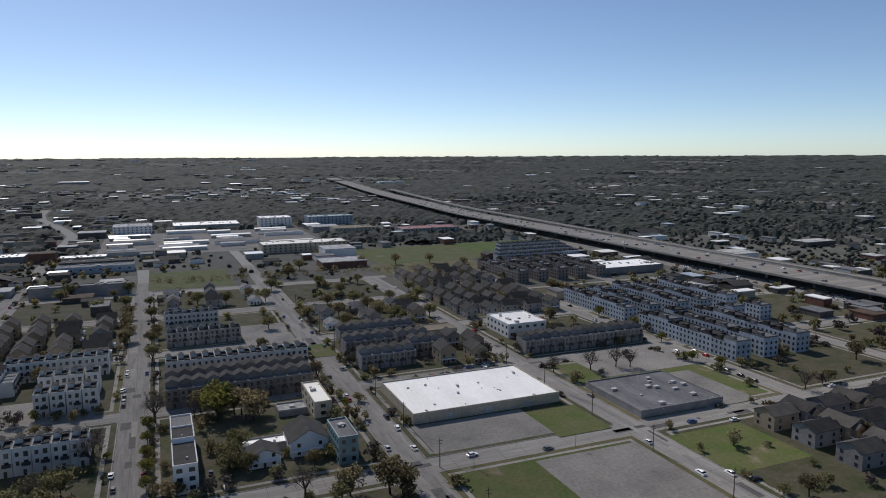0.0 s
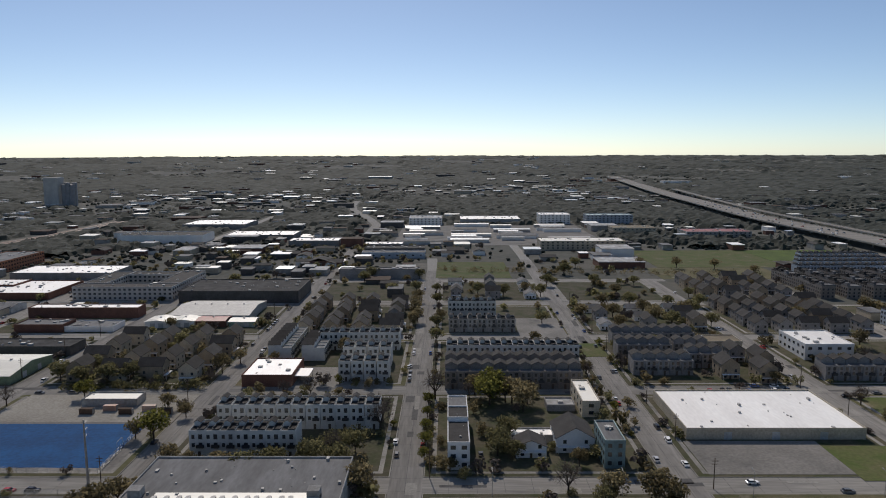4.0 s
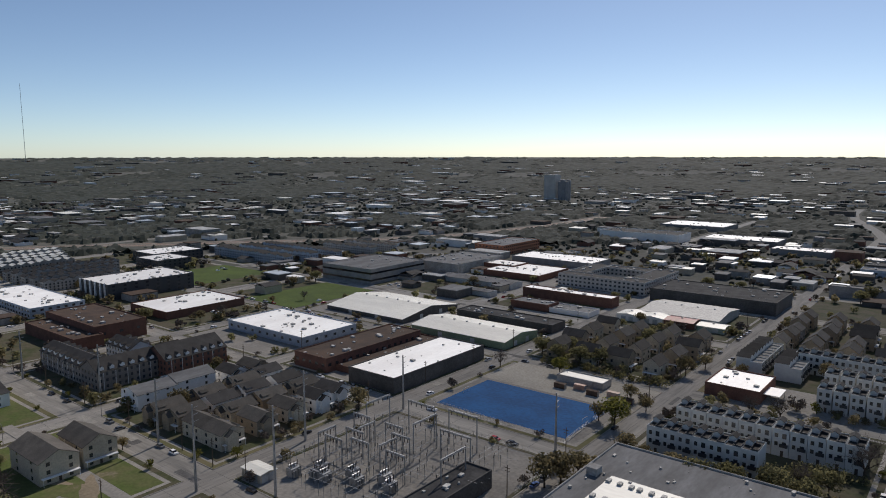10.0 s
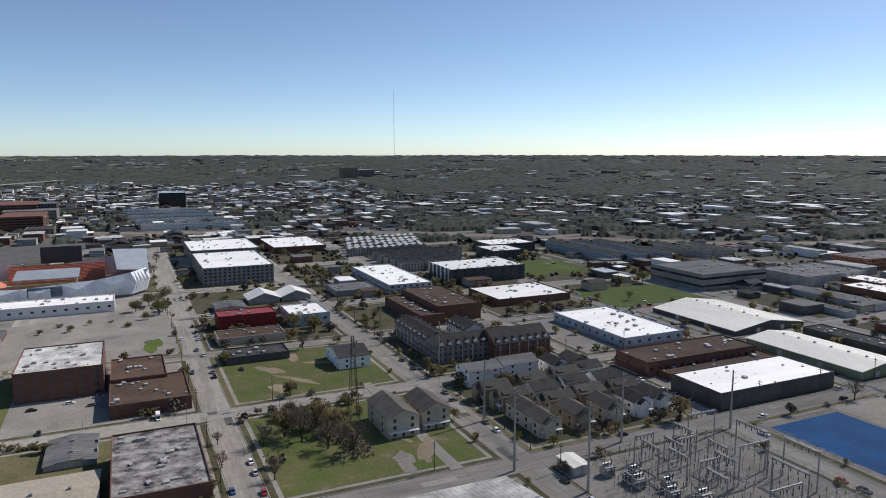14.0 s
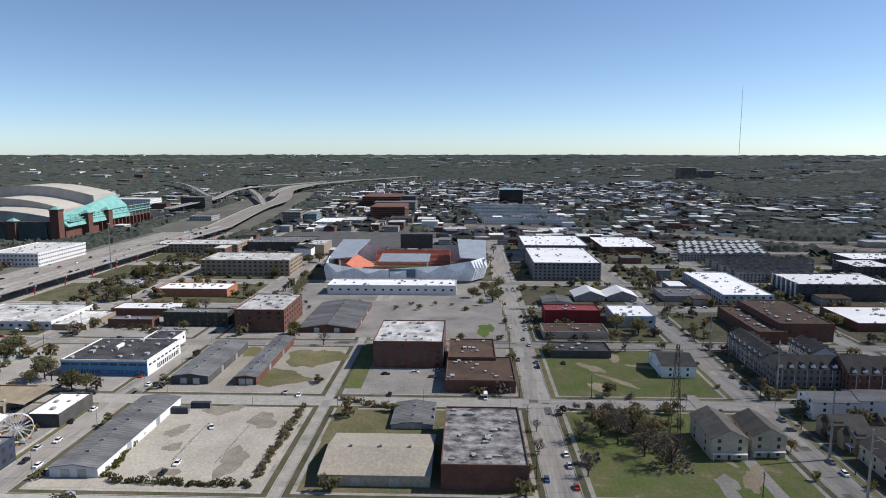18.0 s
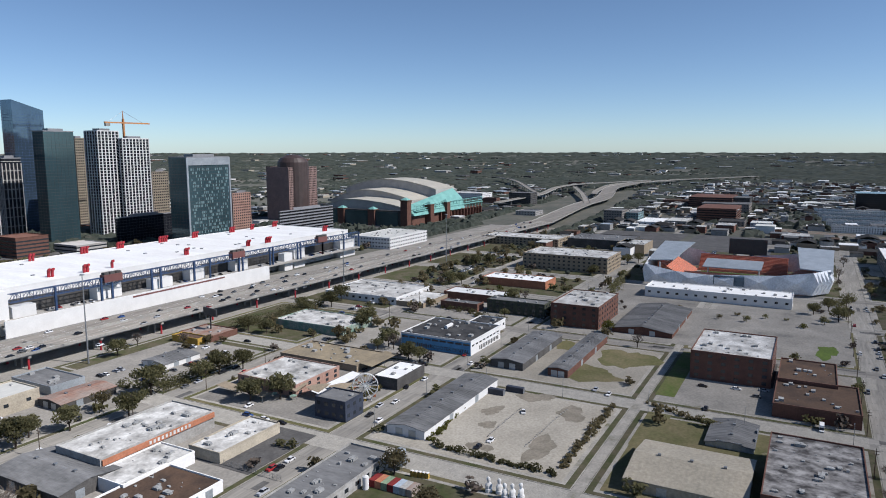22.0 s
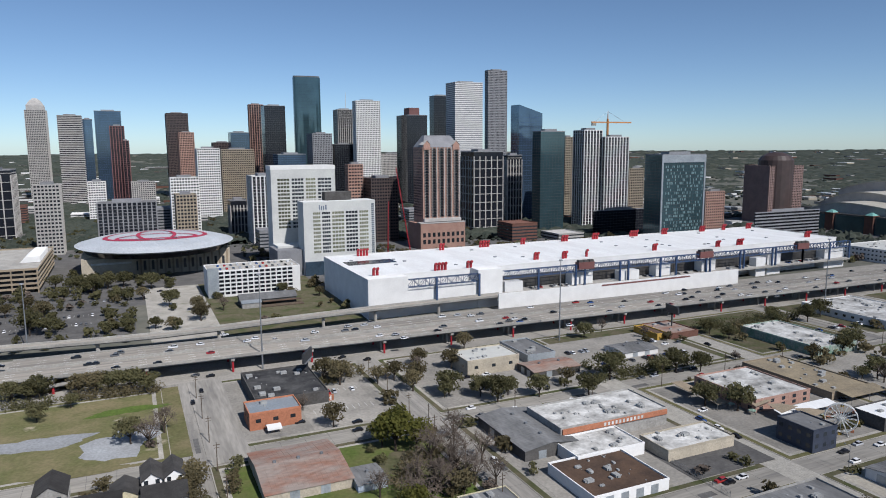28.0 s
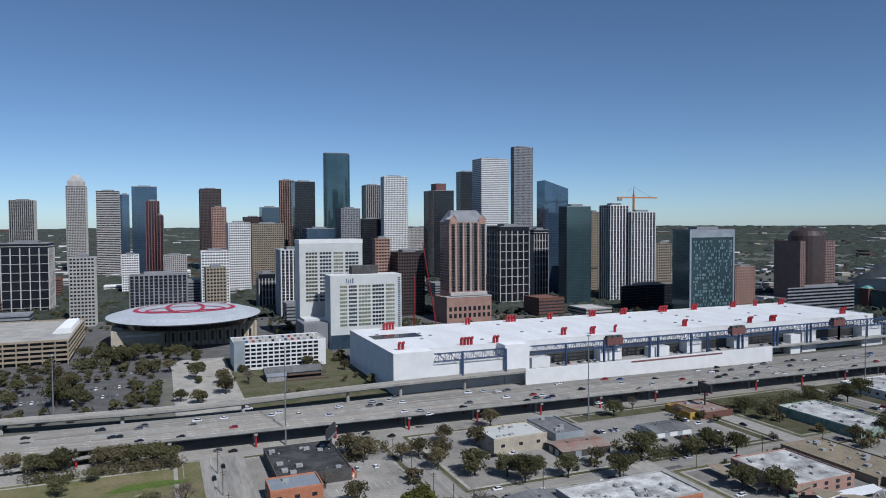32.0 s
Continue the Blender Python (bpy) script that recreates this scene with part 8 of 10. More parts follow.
hedge(-328 + 18, -140, -235, -132, 1.2, 2.4, 24, 1, "leafspring", "scrubby bushes along the pale gravel lot")
hedge(-232, -128, -230, -76, 1.2, 2.6, 16, 2, "leaf", "dark bushes along the pale gravel lot")
hedge(-318 + 10, -76, -236, -76, 1.4, 2.6, 22, 3, "leafolive", "brown bushes beside the trail")
hedge(-320, -62, -300, -20, 1.5, 2.6, 14, 4, "leafolive", "brown bushes beside the trail")
hedge(-112, 206, -40, 206, 1.5, 4.0, 16, 5, "leafolive", "tall bushes before the brick building")
hedge(-106, 226, -34, 229, 3.0, 6.5, 22, 31, "leafolive", "tall olive bushes behind the brick building")
hedge(-104, 247, -34, 251, 3.0, 5.0, 20, 44, "leafolive", "dense bushes below the white townhouses")
hedge(-58, 262, -32, 279, 4.0, 5.5, 14, 45, "leaf", "dense bushes behind the white townhouses")
hedge(-104, 238, -30, 240, 2.0, 5.0, 18, 6, "leaf", "tall bushes before the white townhouses")
hedge(-215, -300, -240, -275, 3, 5.0, 12, 7, "leaf", "tall bushes beside a parking lot")
hedge(-265, -282, -205, -275, 3, 5.5, 18, 8, "leaf", "tall bushes beside a parking lot")
hedge(58, -361, 36, -360, 2.4, 6.0, 9, 9, "leaf", "clump of dark bushes beside the motorway")
hedge(32, -361, -8, -358, 2.6, 6.5, 18, 39, "leafolive", "long clump of olive bushes beside the motorway")
hedge(-80, -203, -106, -216, 5, 5.5, 16, 40, "twig", "grey-brown bare thicket behind a shed")
hedge(-78, -215, -96, -236, 4, 6.0, 12, 41, "leafolive", "olive thicket behind a shed")
hedge(-110, -345, -60, -318, 3, 5.0, 12, 10, "leafolive", "bushes behind the orange building")
hedge(-330, -330, -430, -330, 6, 6.0, 26, 11, "leaf", "row of trees and bushes below the motorway")
hedge(-300, 68, -250, 78, 7, 4.5, 26, 12, "twig", "brown thicket on the lawn")
hedge(-194, 336, -124, 338, 2, 4.5, 24, 13, "leaf", "dark bushes before the tan houses")
hedge(-12, 690, 460, 640, 8, 6, 60, 14, "leafolive", "scrub along the open field")
hedge(-450, -240, -430, -180, 3, 5, 12, 15, "leaf", "dark bushes beside apartments")
hedge(-620, -150, -560, -140, 4, 5.5, 16, 16, "leaf", "bushes beside the stadium")
hedge(-625, 30, -590, 20, 4, 6, 14, 17, "leaf", "bushes beside the stadium")


# ---- vehicles ----
def car_model(paint, long=4.6, tall=1.5, van=False):
    w = 0.92
    c = thing("van" if van else "car", 0, 0, 0, {0: "white", 1: "black", 2: "silver", 3: "grey", 4: "red", 5: "blue"}[CAR.index(paint)] + (" delivery van on the street" if van else " passenger car on the street"), "van" if van else "car")
    L = long / 2
    body = [[(-L, y, z) for y, z in ((-w, 0.35), (w, 0.35), (w * 0.95, 0.85), (-w * 0.95, 0.85))], [(-L * 0.9, y, z) for y, z in ((-w, 0.25), (w, 0.25), (w, 0.95), (-w, 0.95))], [(L * 0.85, y, z) for y, z in ((-w, 0.25), (w, 0.25), (w, 0.85), (-w, 0.85))], [(L, y, z) for y, z in ((-w * 0.9, 0.35), (w * 0.9, 0.35), (w * 0.85, 0.7), (-w * 0.85, 0.7))]]
    part("body", Geo().loft(body), paint, c)
    if van:
        part("cargo_box", Geo().box(-L * 0.95, -w * 0.98, 0.96, L * 0.55, w * 0.98, tall), paint, c)
        part("windscreen", Geo().loft([[(L * 0.56, -w * 0.9, 0.9), (L * 0.8, -w * 0.9, 0.9), (L * 0.8, w * 0.9, 0.9), (L * 0.56, w * 0.9, 0.9)], [(L * 0.56, -w * 0.85, 1.8), (L * 0.6, -w * 0.85, 1.8), (L * 0.6, w * 0.85, 1.8), (L * 0.56, w * 0.85, 1.8)]]), M["glassdark"], c)
    else:
        part("glass", Geo().loft([[(-L * 0.8, -w * 0.92, 0.95), (L * 0.45, -w * 0.92, 0.9), (L * 0.45, w * 0.92, 0.9), (-L * 0.8, w * 0.92, 0.95)], [(-L * 0.6, -w * 0.75, tall - 0.06), (L * 0.12, -w * 0.75, tall - 0.06), (L * 0.12, w * 0.75, tall - 0.06), (-L * 0.6, w * 0.75, tall - 0.06)]]), M["glassdark"], c)
        part("roof", Geo().box(-L * 0.6, -w * 0.75, tall - 0.06, L * 0.12, w * 0.75, tall), paint, c)
    for sx in (-0.62, 0.62):
        for sy in (-1, 1):
            part("wheel", WHEEL, None, c).location = (sx * L, sy * w * 0.92, 0.33)
    return c


WHEEL = Geo().tube((0, -0.11, 0), (0, 0.11, 0), 0.33, None, 10).mesh("wheel", M["rubber"])
CARS = [car_model(p) for p in CAR] + [car_model(CAR[0], 6.2, 2.7, True)]
car_n = [0]
USED = set()


def car(x, y, rz, kind=None, z=0.06):
    car_n[0] += 1
    k = (car_n[0] * 5 + car_n[0] // 3) % 6 if kind is None else kind
    m = pose(x, y, z, 0, 0, rz)
    if k not in USED:
        USED.add(k)
        CARS[k].matrix_basis = m
        return CARS[k]
    return copy_thing(CARS[k], m)


car(-21.8, 271.4, 90, 0)
car(108.8, 236.2, 5, 0)
car(90.0, 273.0, 90, 0)
car(89.7, 251.2, 92, 0)
car(88.5, 363.7, 90, 3)
car(95.1, 345.1, 90, 1)
car(-21.9, 371.9, 90, 0)
car(194.9, 177.7, 0, 1)
car(230.7, 223.9, 0, 0)
car(192.3, 324.9, 0, 1)
car(209.5, 329.0, 0, 3)
car(-21.7, 271.7, 90, 0)
car(-21.0, 373.1, 90, 2)
car(90.1, 364.2, 90, 2)
car(90.3, 274.1, 90, 0)
car(79.2, 353.5, 90, 3)
car(12.6, 259.6, 90, 1)
car(-263.3, 380.3, 0, 1)
car(-203.0, 473.1, 90, 2)
car(-281.9, -109.5, 20, 0)
car(-322.7, -81.7, 0, 0)
car(-326.3, -89.1, 0, 2)
car(-324.7, -37.6, 0, 1)
car(-359.8, -27.9, 90, 0)
car(-363.6, -15.6, 90, 2)
car(-352.5, -18.1, 90, 3)
car(-356.3, -43.3, 90, 1)
car(-428.3, 35.5, 0, 3)
car(-489.3, 38.5, 0, 1)
car(-415.0, 37.9, 0, 2)
car(-378.8, 53.9, 0, 1)
car(-287.8, 138.0, 90, 3)
car(-348.4, -171.9, 0, 4)
car(-370.7, -173.7, 0, 0)
car(-407.1, -177.3, 0, 2)
car(-346.4, -145.2, 0, 1)
car(-205.3, -203.5, 30, 0)
car(-152.5, -203.6, 0, 1)
car(-140.3, -248.6, 0, 1)
car(-154.3, -311.0, 0, 1)
car(-165.2, -311.1, 0, 0)
car(-200.6, -311.0, 0, 3)
car(-216.9, -329.9, 0, 2)
car(-289.2, -315.5, 0, 0)
car(-298.3, -314.8, 0, 3)
car(-237.0, -300.4, 0, 4)
car(-238.7, -111.8, 0, 1)
car(-246.8, -109.9, 0, 0)
car(-82.3, -269.9, 0, 1)
car(-183.1, -259.9, 45, 0)
car(-182.5, -279.0, 45, 1)
car(-285.8, -154.5, 20, 0)
car(-285.6, -173.2, 20, 1)
car(-297.9, -207.3, 0, 3)
car(-168.5, -315.9, 0, 1)
car(-187.3, -169.3, 0, 1)
car(-194.4, -170.3, 0, 0)
car(-229.7, -224.7, 0, 0)
car(-265.7, -167.4, 0, 0)
car(-246.7, -169.0, 0, 1)
car(-62.1, -288.7, 0, 1)
car(-33.8, -370.8, 0, 1)
car(-83.9, -482.3, 0, 1)
car(-26.7, -375.3, 0, 3)
car(-105.5, -373.1, 20, 1)
car(-117.2, -363.1, 10, 1)
car(-21.9, -333.6, 90, 1)
car(-84.8, -278.5, 0, 1)
car(-269.2, -563.8, 0, 0)
car(-27.1, -348.7, 90, 1)
car(-11.6, -637.7, 0, 2)
car(-20.1, -620.9, 0, 1)
car(-47.3, -418.3, 178, 0, 9.03)
car(-21.6, -410.7, 178, 0, 4.03)
car(-4.0, -422.9, 178, 3, 5.03)
car(42.5, -415.6, 0, 0, 4.03)
car(16.3, -413.3, 0, 1, 3.03)
car(67.9, -426.7, 178, 1, 3.03)
car(-96.9, -399.9, 178, 0, 9.33)
car(-119.0, -404.5, 178, 2, 9.33)
car(-140.3, -364.2, 178, 0, 9.33)
car(-164.2, -370.9, 178, 1, 9.33)
car(-138.7, -373.9, 178, 2, 9.33)
car(-253.0, -381.0, 178, 1, 9.33)
car(-242.5, -347.0, 178, 0, 9.33)
car(-286.2, -383.9, 178, 0, 9.33)
car(-215.1, -373.5, 178, 3, 9.33)
car(-338.7, -364.8, 178, 4, 9.33)
car(-315.8, -385.8, 178, 1, 9.33)
car(-396.8, -374.3, 178, 1, 9.33)
car(-425.6, -351.7, 178, 3, 9.33)
car(-435.2, -379.0, 178, 1, 9.33)
car(-492.5, -377.1, 178, 2, 9.33)
car(-199.1, -396.0, 178, 0, 9.33)
car(-134.7, -408.1, 178, 3, 9.33)
car(-73.3, -398.0, 178, 0, 8.03)
car(-382.8, -398.7, 178, 1, 9.33)
car(-413.0, -393.5, 178, 0, 9.33)
car(-456.4, -395.8, 178, 1, 9.33)
car(-508.9, -393.8, 178, 0, 9.33)
car(-570.3, -396.6, 178, 1, 9.33)
car(-645.0, -400.0, 178, 2, 9.33)
car(-693.1, -386.8, 178, 1, 9.33)
car(-756.5, -376.6, 178, 0, 9.33)
car(-808.1, -355.2, 178, 1, 9.33)
car(-366.4, -363.8, 178, 3, 9.33)
car(-442.5, -363.5, 178, 2, 9.33)
car(-510.7, -366.9, 178, 4, 9.33)
car(-609.1, -359.0, 178, 1, 9.33)
car(-679.9, -352.2, 178, 2, 9.33)
car(-241.0, -0.7, 90, 6)
car(-322.7, 9.0, 0, 6)
car(-363.6, -111.4, 0, 5)
car(-477.9, -497.2, 178, 6, 9.53)
car(-401.4, -498.1, 178, 6, 9.53)

# ---- poles ----
def pole_model():
    p = thing("utility_pole", 0, 0, 0, "weathered wooden utility pole with crossarm and transformer", "pole", "utility poles")
    part("pole", Geo().tube((0, 0, 0), (0, 0, 11.5), 0.2, 0.13, 7), M["wood"], p)
    part("crossarm", Geo().box(-1.2, -0.08, 10.3, 1.2, 0.08, 10.5).box(-1.0, -0.08, 9.2, 1.0, 0.08, 9.35), M["wood"], p)
    return p


def lamp_model():
    p = thing("street_lamp", 0, 0, 0, "grey steel street lamp with arm", "street lamp", "street lamps")
    part("pole", Geo().tube((0, 0, 0), (0, 0, 9), 0.12, 0.08, 6), M["steel"], p)
    part("arm", Geo().tube((0, 0, 8.8), (1.8, 0, 9.3), 0.06, None, 5), M["steel"], p)
    part("lamp_head", Geo().box(1.7, -0.15, 9.2, 2.5, 0.15, 9.38), M["steel"], p)
    return p


pm, lm = pole_model(), lamp_model()
first = [True, True]


def post(i, model, x, y, rz):
    if first[i]:
        first[i] = False
        model.matrix_basis = pose(x, y, 0.1, 0, 0, rz)
    else:
        copy_thing(model, pose(x, y, 0.1, 0, 0, rz))


for k in range(9):
    post(0, pm, SX[0] + 8.5, 240 + 42 * k, 0)
    post(0, pm, SX[-1] - 8.5, 150 + 42 * k, 0)
    post(0, pm, SX[1] + 8.5, 190 + 42 * k, 0)
    post(0, pm, -240 - 42 * k, SY[0] - 8.5, 90)
    post(0, pm, -205 - 42 * k, SY[1] + 8.5, 90)
    post(0, pm, SX[-2] - 8.5, 100 + 42 * k, 0)
    post(0, pm, -110 - 42 * k, SY[-3] + 8.5, 90)
    post(1, lm, -235 - 45 * k, SY[-2] + 8, 270)
    post(1, lm, SX[-3] + 8, -140 + 40 * k, 180)
for k in range(6):
    post(0, pm, SX[2] - 8.5, 170 + 42 * k, 0)
    post(0, pm, SX[-3] - 8.5, 60 + 42 * k, 0)
    post(0, pm, SX[-1] + 8.5, -190 - 28 * k, 0)
    post(0, pm, SX[0] - 8.5, -200 - 28 * k, 0)
    post(1, lm, -30 + 45 * k, SY[2] - 8, 90)
for x, y, h in ((-187, 142, 33), (-212, 127, 32), (-216, 180, 30), (-260, 140, 28), (-330, 150, 28), (-395, 140, 26), (-208, 232, 26), (-130, 236, 24)):
    p = thing("steel_monopole", x, y, 0, "tall grey steel power line pole", "pole", "power line poles")
    part("pole", Geo().tube((0, 0, 0), (0, 0, h), 0.55, 0.28, 10), M["steel"], p)
    for z in (h - 1.5, h - 4, h - 6.5):
        part("arm", Geo().tube((0, 0, z), (0, 2.2, z + 0.4), 0.12, 0.07, 5), M["steel"], p)
for x, y, h in ((-61, -372, 52), (-237, -350, 50), (-466, -343, 50), (-640, -338, 50), (60, -470, 40)):
    p = thing("high_mast_lamp", x, y, 0, "very tall grey mast lamp beside the motorway", "street lamp", "motorway mast lamps")
    part("pole", Geo().tube((0, 0, 0), (0, 0, h), 0.5, 0.22, 8), M["steel"], p)
    part("lamp_ring", Geo().tube((0, 0, h), (0, 0, h + 0.6), 1.3, 1.1, 10), M["steel"], p)
lat = thing("lattice_mast", -282, 87, 0, "brown steel lattice mast with antennas", "mast")
g = Geo()
for z in range(0, 39, 3):
    s0, s1 = 2.2 - z * 0.045, 2.2 - (z + 3) * 0.045
    c4 = ((-1, -1), (1, -1), (1, 1), (-1, 1))
    for k in range(4):
        a, b_ = c4[k], c4[(k + 1) % 4]
        g.tube((a[0] * s0, a[1] * s0, z), (a[0] * s1, a[1] * s1, z + 3), 0.12, None, 4)
        g.tube((a[0] * s0, a[1] * s0, z), (b_[0] * s1, b_[1] * s1, z + 3), 0.07, None, 4)
        g.tube((a[0] * s1, a[1] * s1, z + 3), (b_[0] * s1, b_[1] * s1, z + 3), 0.07, None, 4)
part("lattice", g, M["wood"], lat)
for k in range(3):
    part("antenna", Geo().box(-0.2, -0.2, 28 + 3.5 * k, 0.2, 0.2, 30.5 + 3.5 * k), M["steel"], lat).location = (1.6, 1.2 * (k - 1), 0)
for x, y, rz in ((-78, -340, 60), (-315, -338, 80)):
    bb = thing("billboard", x, y, 0, "black steel billboard seen from its edge", "billboard")
    bb.matrix_basis = pose(x, y, 0, 0, 0, rz)
    part("post", Geo().tube((0, 0, 0), (0, 0, 12), 0.5), M["black_wall"], bb)
    part("panel", Geo().box(-7, -0.5, 12, 7, 0.5, 17), M["black_wall"], bb)
    part("catwalk", Geo().box(-7, 0.5, 11.8, 7, 1.3, 12), M["steel"], bb)

# ---- ferris wheel and the beer yard ----
fw = thing("ferris_wheel", -261, -181, 0, "small white ferris wheel in a yard", "ferris wheel")
fw.matrix_basis = pose(-261, -181, 0.1, 0, 0, 126)
g = Geo()
for s in (-0.6, 0.6):
    for k in range(16):
        a, b_ = 2 * math.pi * k / 16, 2 * math.pi * (k + 1) / 16
        g.tube((6 * math.cos(a), s, 7.5 + 6 * math.sin(a)), (6 * math.cos(b_), s, 7.5 + 6 * math.sin(b_)), 0.2, None, 5)
        g.tube((0, s, 7.5), (6 * math.cos(a), s, 7.5 + 6 * math.sin(a)), 0.11, None, 4)
part("wheel", g, M["paint_white"], fw)
for s in (-1.2, 1.2):
    part("support", Geo().tube((-3, s, 0), (0, s, 7.5), 0.18).tube((3, s, 0), (0, s, 7.5), 0.18), M["paint_white"], fw)
for k in range(8):
    a = 2 * math.pi * k / 8
    part("gondola", Geo().box(-0.6, -0.5, -1.4, 0.6, 0.5, -0.3), M["orange" if k % 2 else "yellow"], fw).location = (6 * math.cos(a), 0, 7.5 + 6 * math.sin(a))
for k, (x, y) in enumerate(((-252, -215), (-256, -205), (-262, -196), (-270, -205), (-244, -222), (-246, -212))):
    u = thing("sun_sail" if k < 3 else "parasol", x, y, 0, "tan shade sail over a beer yard" if k < 3 else "green parasol over a table", "shade")
    if k < 3:
        part("sail", Geo().add([(-5, -4, 4), (5, -4, 5.5), (5, 4, 4), (-5, 4, 5.5), (-5, -4, 4.06), (5, -4, 5.56), (5, 4, 4.06), (-5, 4, 5.56)], [(3, 2, 1, 0), (4, 5, 6, 7), (0, 1, 5, 4), (1, 2, 6, 5), (2, 3, 7, 6), (3, 0, 4, 7)]), M["tan"], u)
        part("post_row", Geo().tube((-5, -4, 0), (-5, -4, 4), 0.1).tube((5, 4, 0), (5, 4, 4), 0.1), M["steel"], u)
    else:
        part("canopy", Geo().loft([[(1.8 * math.cos(2 * math.pi * q / 8), 1.8 * math.sin(2 * math.pi * q / 8), 2.3) for q in range(8)], [(0.1 * math.cos(2 * math.pi * q / 8), 0.1 * math.sin(2 * math.pi * q / 8), 3.0) for q in range(8)]]), M["greenw"], u)
        part("pole", Geo().tube((0, 0, 0), (0, 0, 2.4), 0.05), M["steel"], u)

# ---- beer yard ----
for k, (x0, y0, x1, y1, z, m_) in enumerate(((-284, -204.5, -250, -199, 4.2, "white"), (-322, -208.8, -296, -201, 4.5, "tanroof"), (-242.5, -236, -236, -222, 3.6, "tan"), (-242.5, -252, -236, -239, 3.8, "tan"))):
    cv = thing("canopy", (x0 + x1) / 2, (y0 + y1) / 2, 0.2, "low open canopy on thin posts beside the orange bar", "canopy")
    w, e = (x1 - x0) / 2, (y1 - y0) / 2
    part("canopy_roof", Geo().add([(-w, -e, z), (w, -e, z), (w, e, z - 0.9), (-w, e, z - 0.9), (-w, -e, z + 0.15), (w, -e, z + 0.15), (w, e, z - 0.75), (-w, e, z - 0.75)], [(3, 2, 1, 0), (4, 5, 6, 7), (0, 1, 5, 4), (1, 2, 6, 5), (2, 3, 7, 6), (3, 0, 4, 7)]), M[m_], cv)
    for s in (-0.95, 0, 0.95):
        part("post", Geo().tube((s * w, e - 0.3, 0), (s * w, e - 0.3, z - 0.9), 0.09, None, 5), M["steel"], cv)
yr = random.Random(4)
for k in range(46):
    x, y = yr.uniform(-284, -250), yr.uniform(-198, -184)
    if math.hypot(x + 261, y + 181) < 8:
        continue
    m_ = ("wood", "orange", "yellow", "greenw", "redw", "brown")[k % 6]
    tb = thing("picnic_table", x, y, 0.2, f"{WORDS.get(m_, 'brown')} picnic table in the beer yard", "table", "picnic tables", rz=yr.uniform(0, 90))
    part("table_top", Geo().box(-0.9, -0.4, 0.7, 0.9, 0.4, 0.78), M[m_], tb)
    part("bench", Geo().box(-0.9, -0.85, 0.4, 0.9, -0.6, 0.46).box(-0.9, 0.6, 0.4, 0.9, 0.85, 0.46), M[m_], tb)
    part("trestle", Geo().box(-0.7, -0.75, 0, -0.6, 0.75, 0.7).box(0.6, -0.75, 0, 0.7, 0.75, 0.7), M["wood"], tb)
hedge(-284, -184, -250, -186, 2, 2.6, 12, 40, "leaf", "bushes between tables of the beer yard")

# ---- small things about the yards ----
for x, y in ((-555, 97), (-556, 122)):
    tn = thing("event_tent", x, y, 0.2, "white pitched event tent with peaked roof", "tent", "event tents")
    part("canopy", Geo().gable(-12, -12, 12, 12, 4.0, 4.5, "x", 1.0, 0.2), M["whitew"], tn)
    part("side_wall", Geo().pent(-11.8, -11.6, 11.8, 11.6, 0, 3.9, 4.3, "x"), M["greyw"], tn)
gable(-546, 58, -522, 80, 5, "greyw", "greyroof", name="shed", label="low shed with pale grey metal roof")

tank = thing("storage_tank", -208, -129, 0.2, "tall galvanised storage tank on legs", "tank")
part("shell", Geo().loft([[(2.1 * s * math.cos(2 * math.pi * k / 16), 2.1 * s * math.sin(2 * math.pi * k / 16), z) for k in range(16)] for s, z in ((0.3, 1.2), (1, 2.2), (1, 7.6), (0.25, 8.6))]), M["metal"], tank)
for k in range(4):
    a = math.pi / 4 + math.pi / 2 * k
    part("leg", Geo().tube((2 * math.cos(a), 2 * math.sin(a), 0), (2 * math.cos(a), 2 * math.sin(a), 3), 0.12, None, 6), M["steel"], tank)
wt = thing("storage_tank", -189.5, -132, 0.2, "small white upright tank beside the grey building", "tank")
part("shell", Geo().tube((0, 0, 0), (0, 0, 4.6), 1.1, None, 14).tube((0, 0, 4.6), (0, 0, 5.1), 1.1, 0.3, 14), M["whitew"], wt)
for k in range(7):
    m_ = ("redw", "orange", "green", "redw", "bluegrey", "greyw", "rust")[k]
    c = thing("shipping_container", -194.5, -131 + 2.55 * k, 0.2, f"{WORDS[m_]} shipping container standing in a close row", "container", "container row")
    part("box", Geo().box(-3, -1.2, 0, 3, 1.2, 2.6), M[m_], c)
    part("doors", Geo().box(-3.08, -1.1, 0.1, -3, 1.1, 2.5), M["steel"], c)
for k in range(5):
    c = thing("portable_toilet", -205.4 - 0.25 * k, -122.5 + 1.45 * k, 0.2, "yellow portable toilet cabin", "toilet cabin", "toilet cabins")
    part("cabin", Geo().box(-0.55, -0.55, 0, 0.55, 0.55, 2.1), M["yellow"], c)
    part("roof", Geo().gable(-0.55, -0.55, 0.55, 0.55, 2.1, 0.15, "x", 0.05, 0.05), M["whitew"], c)


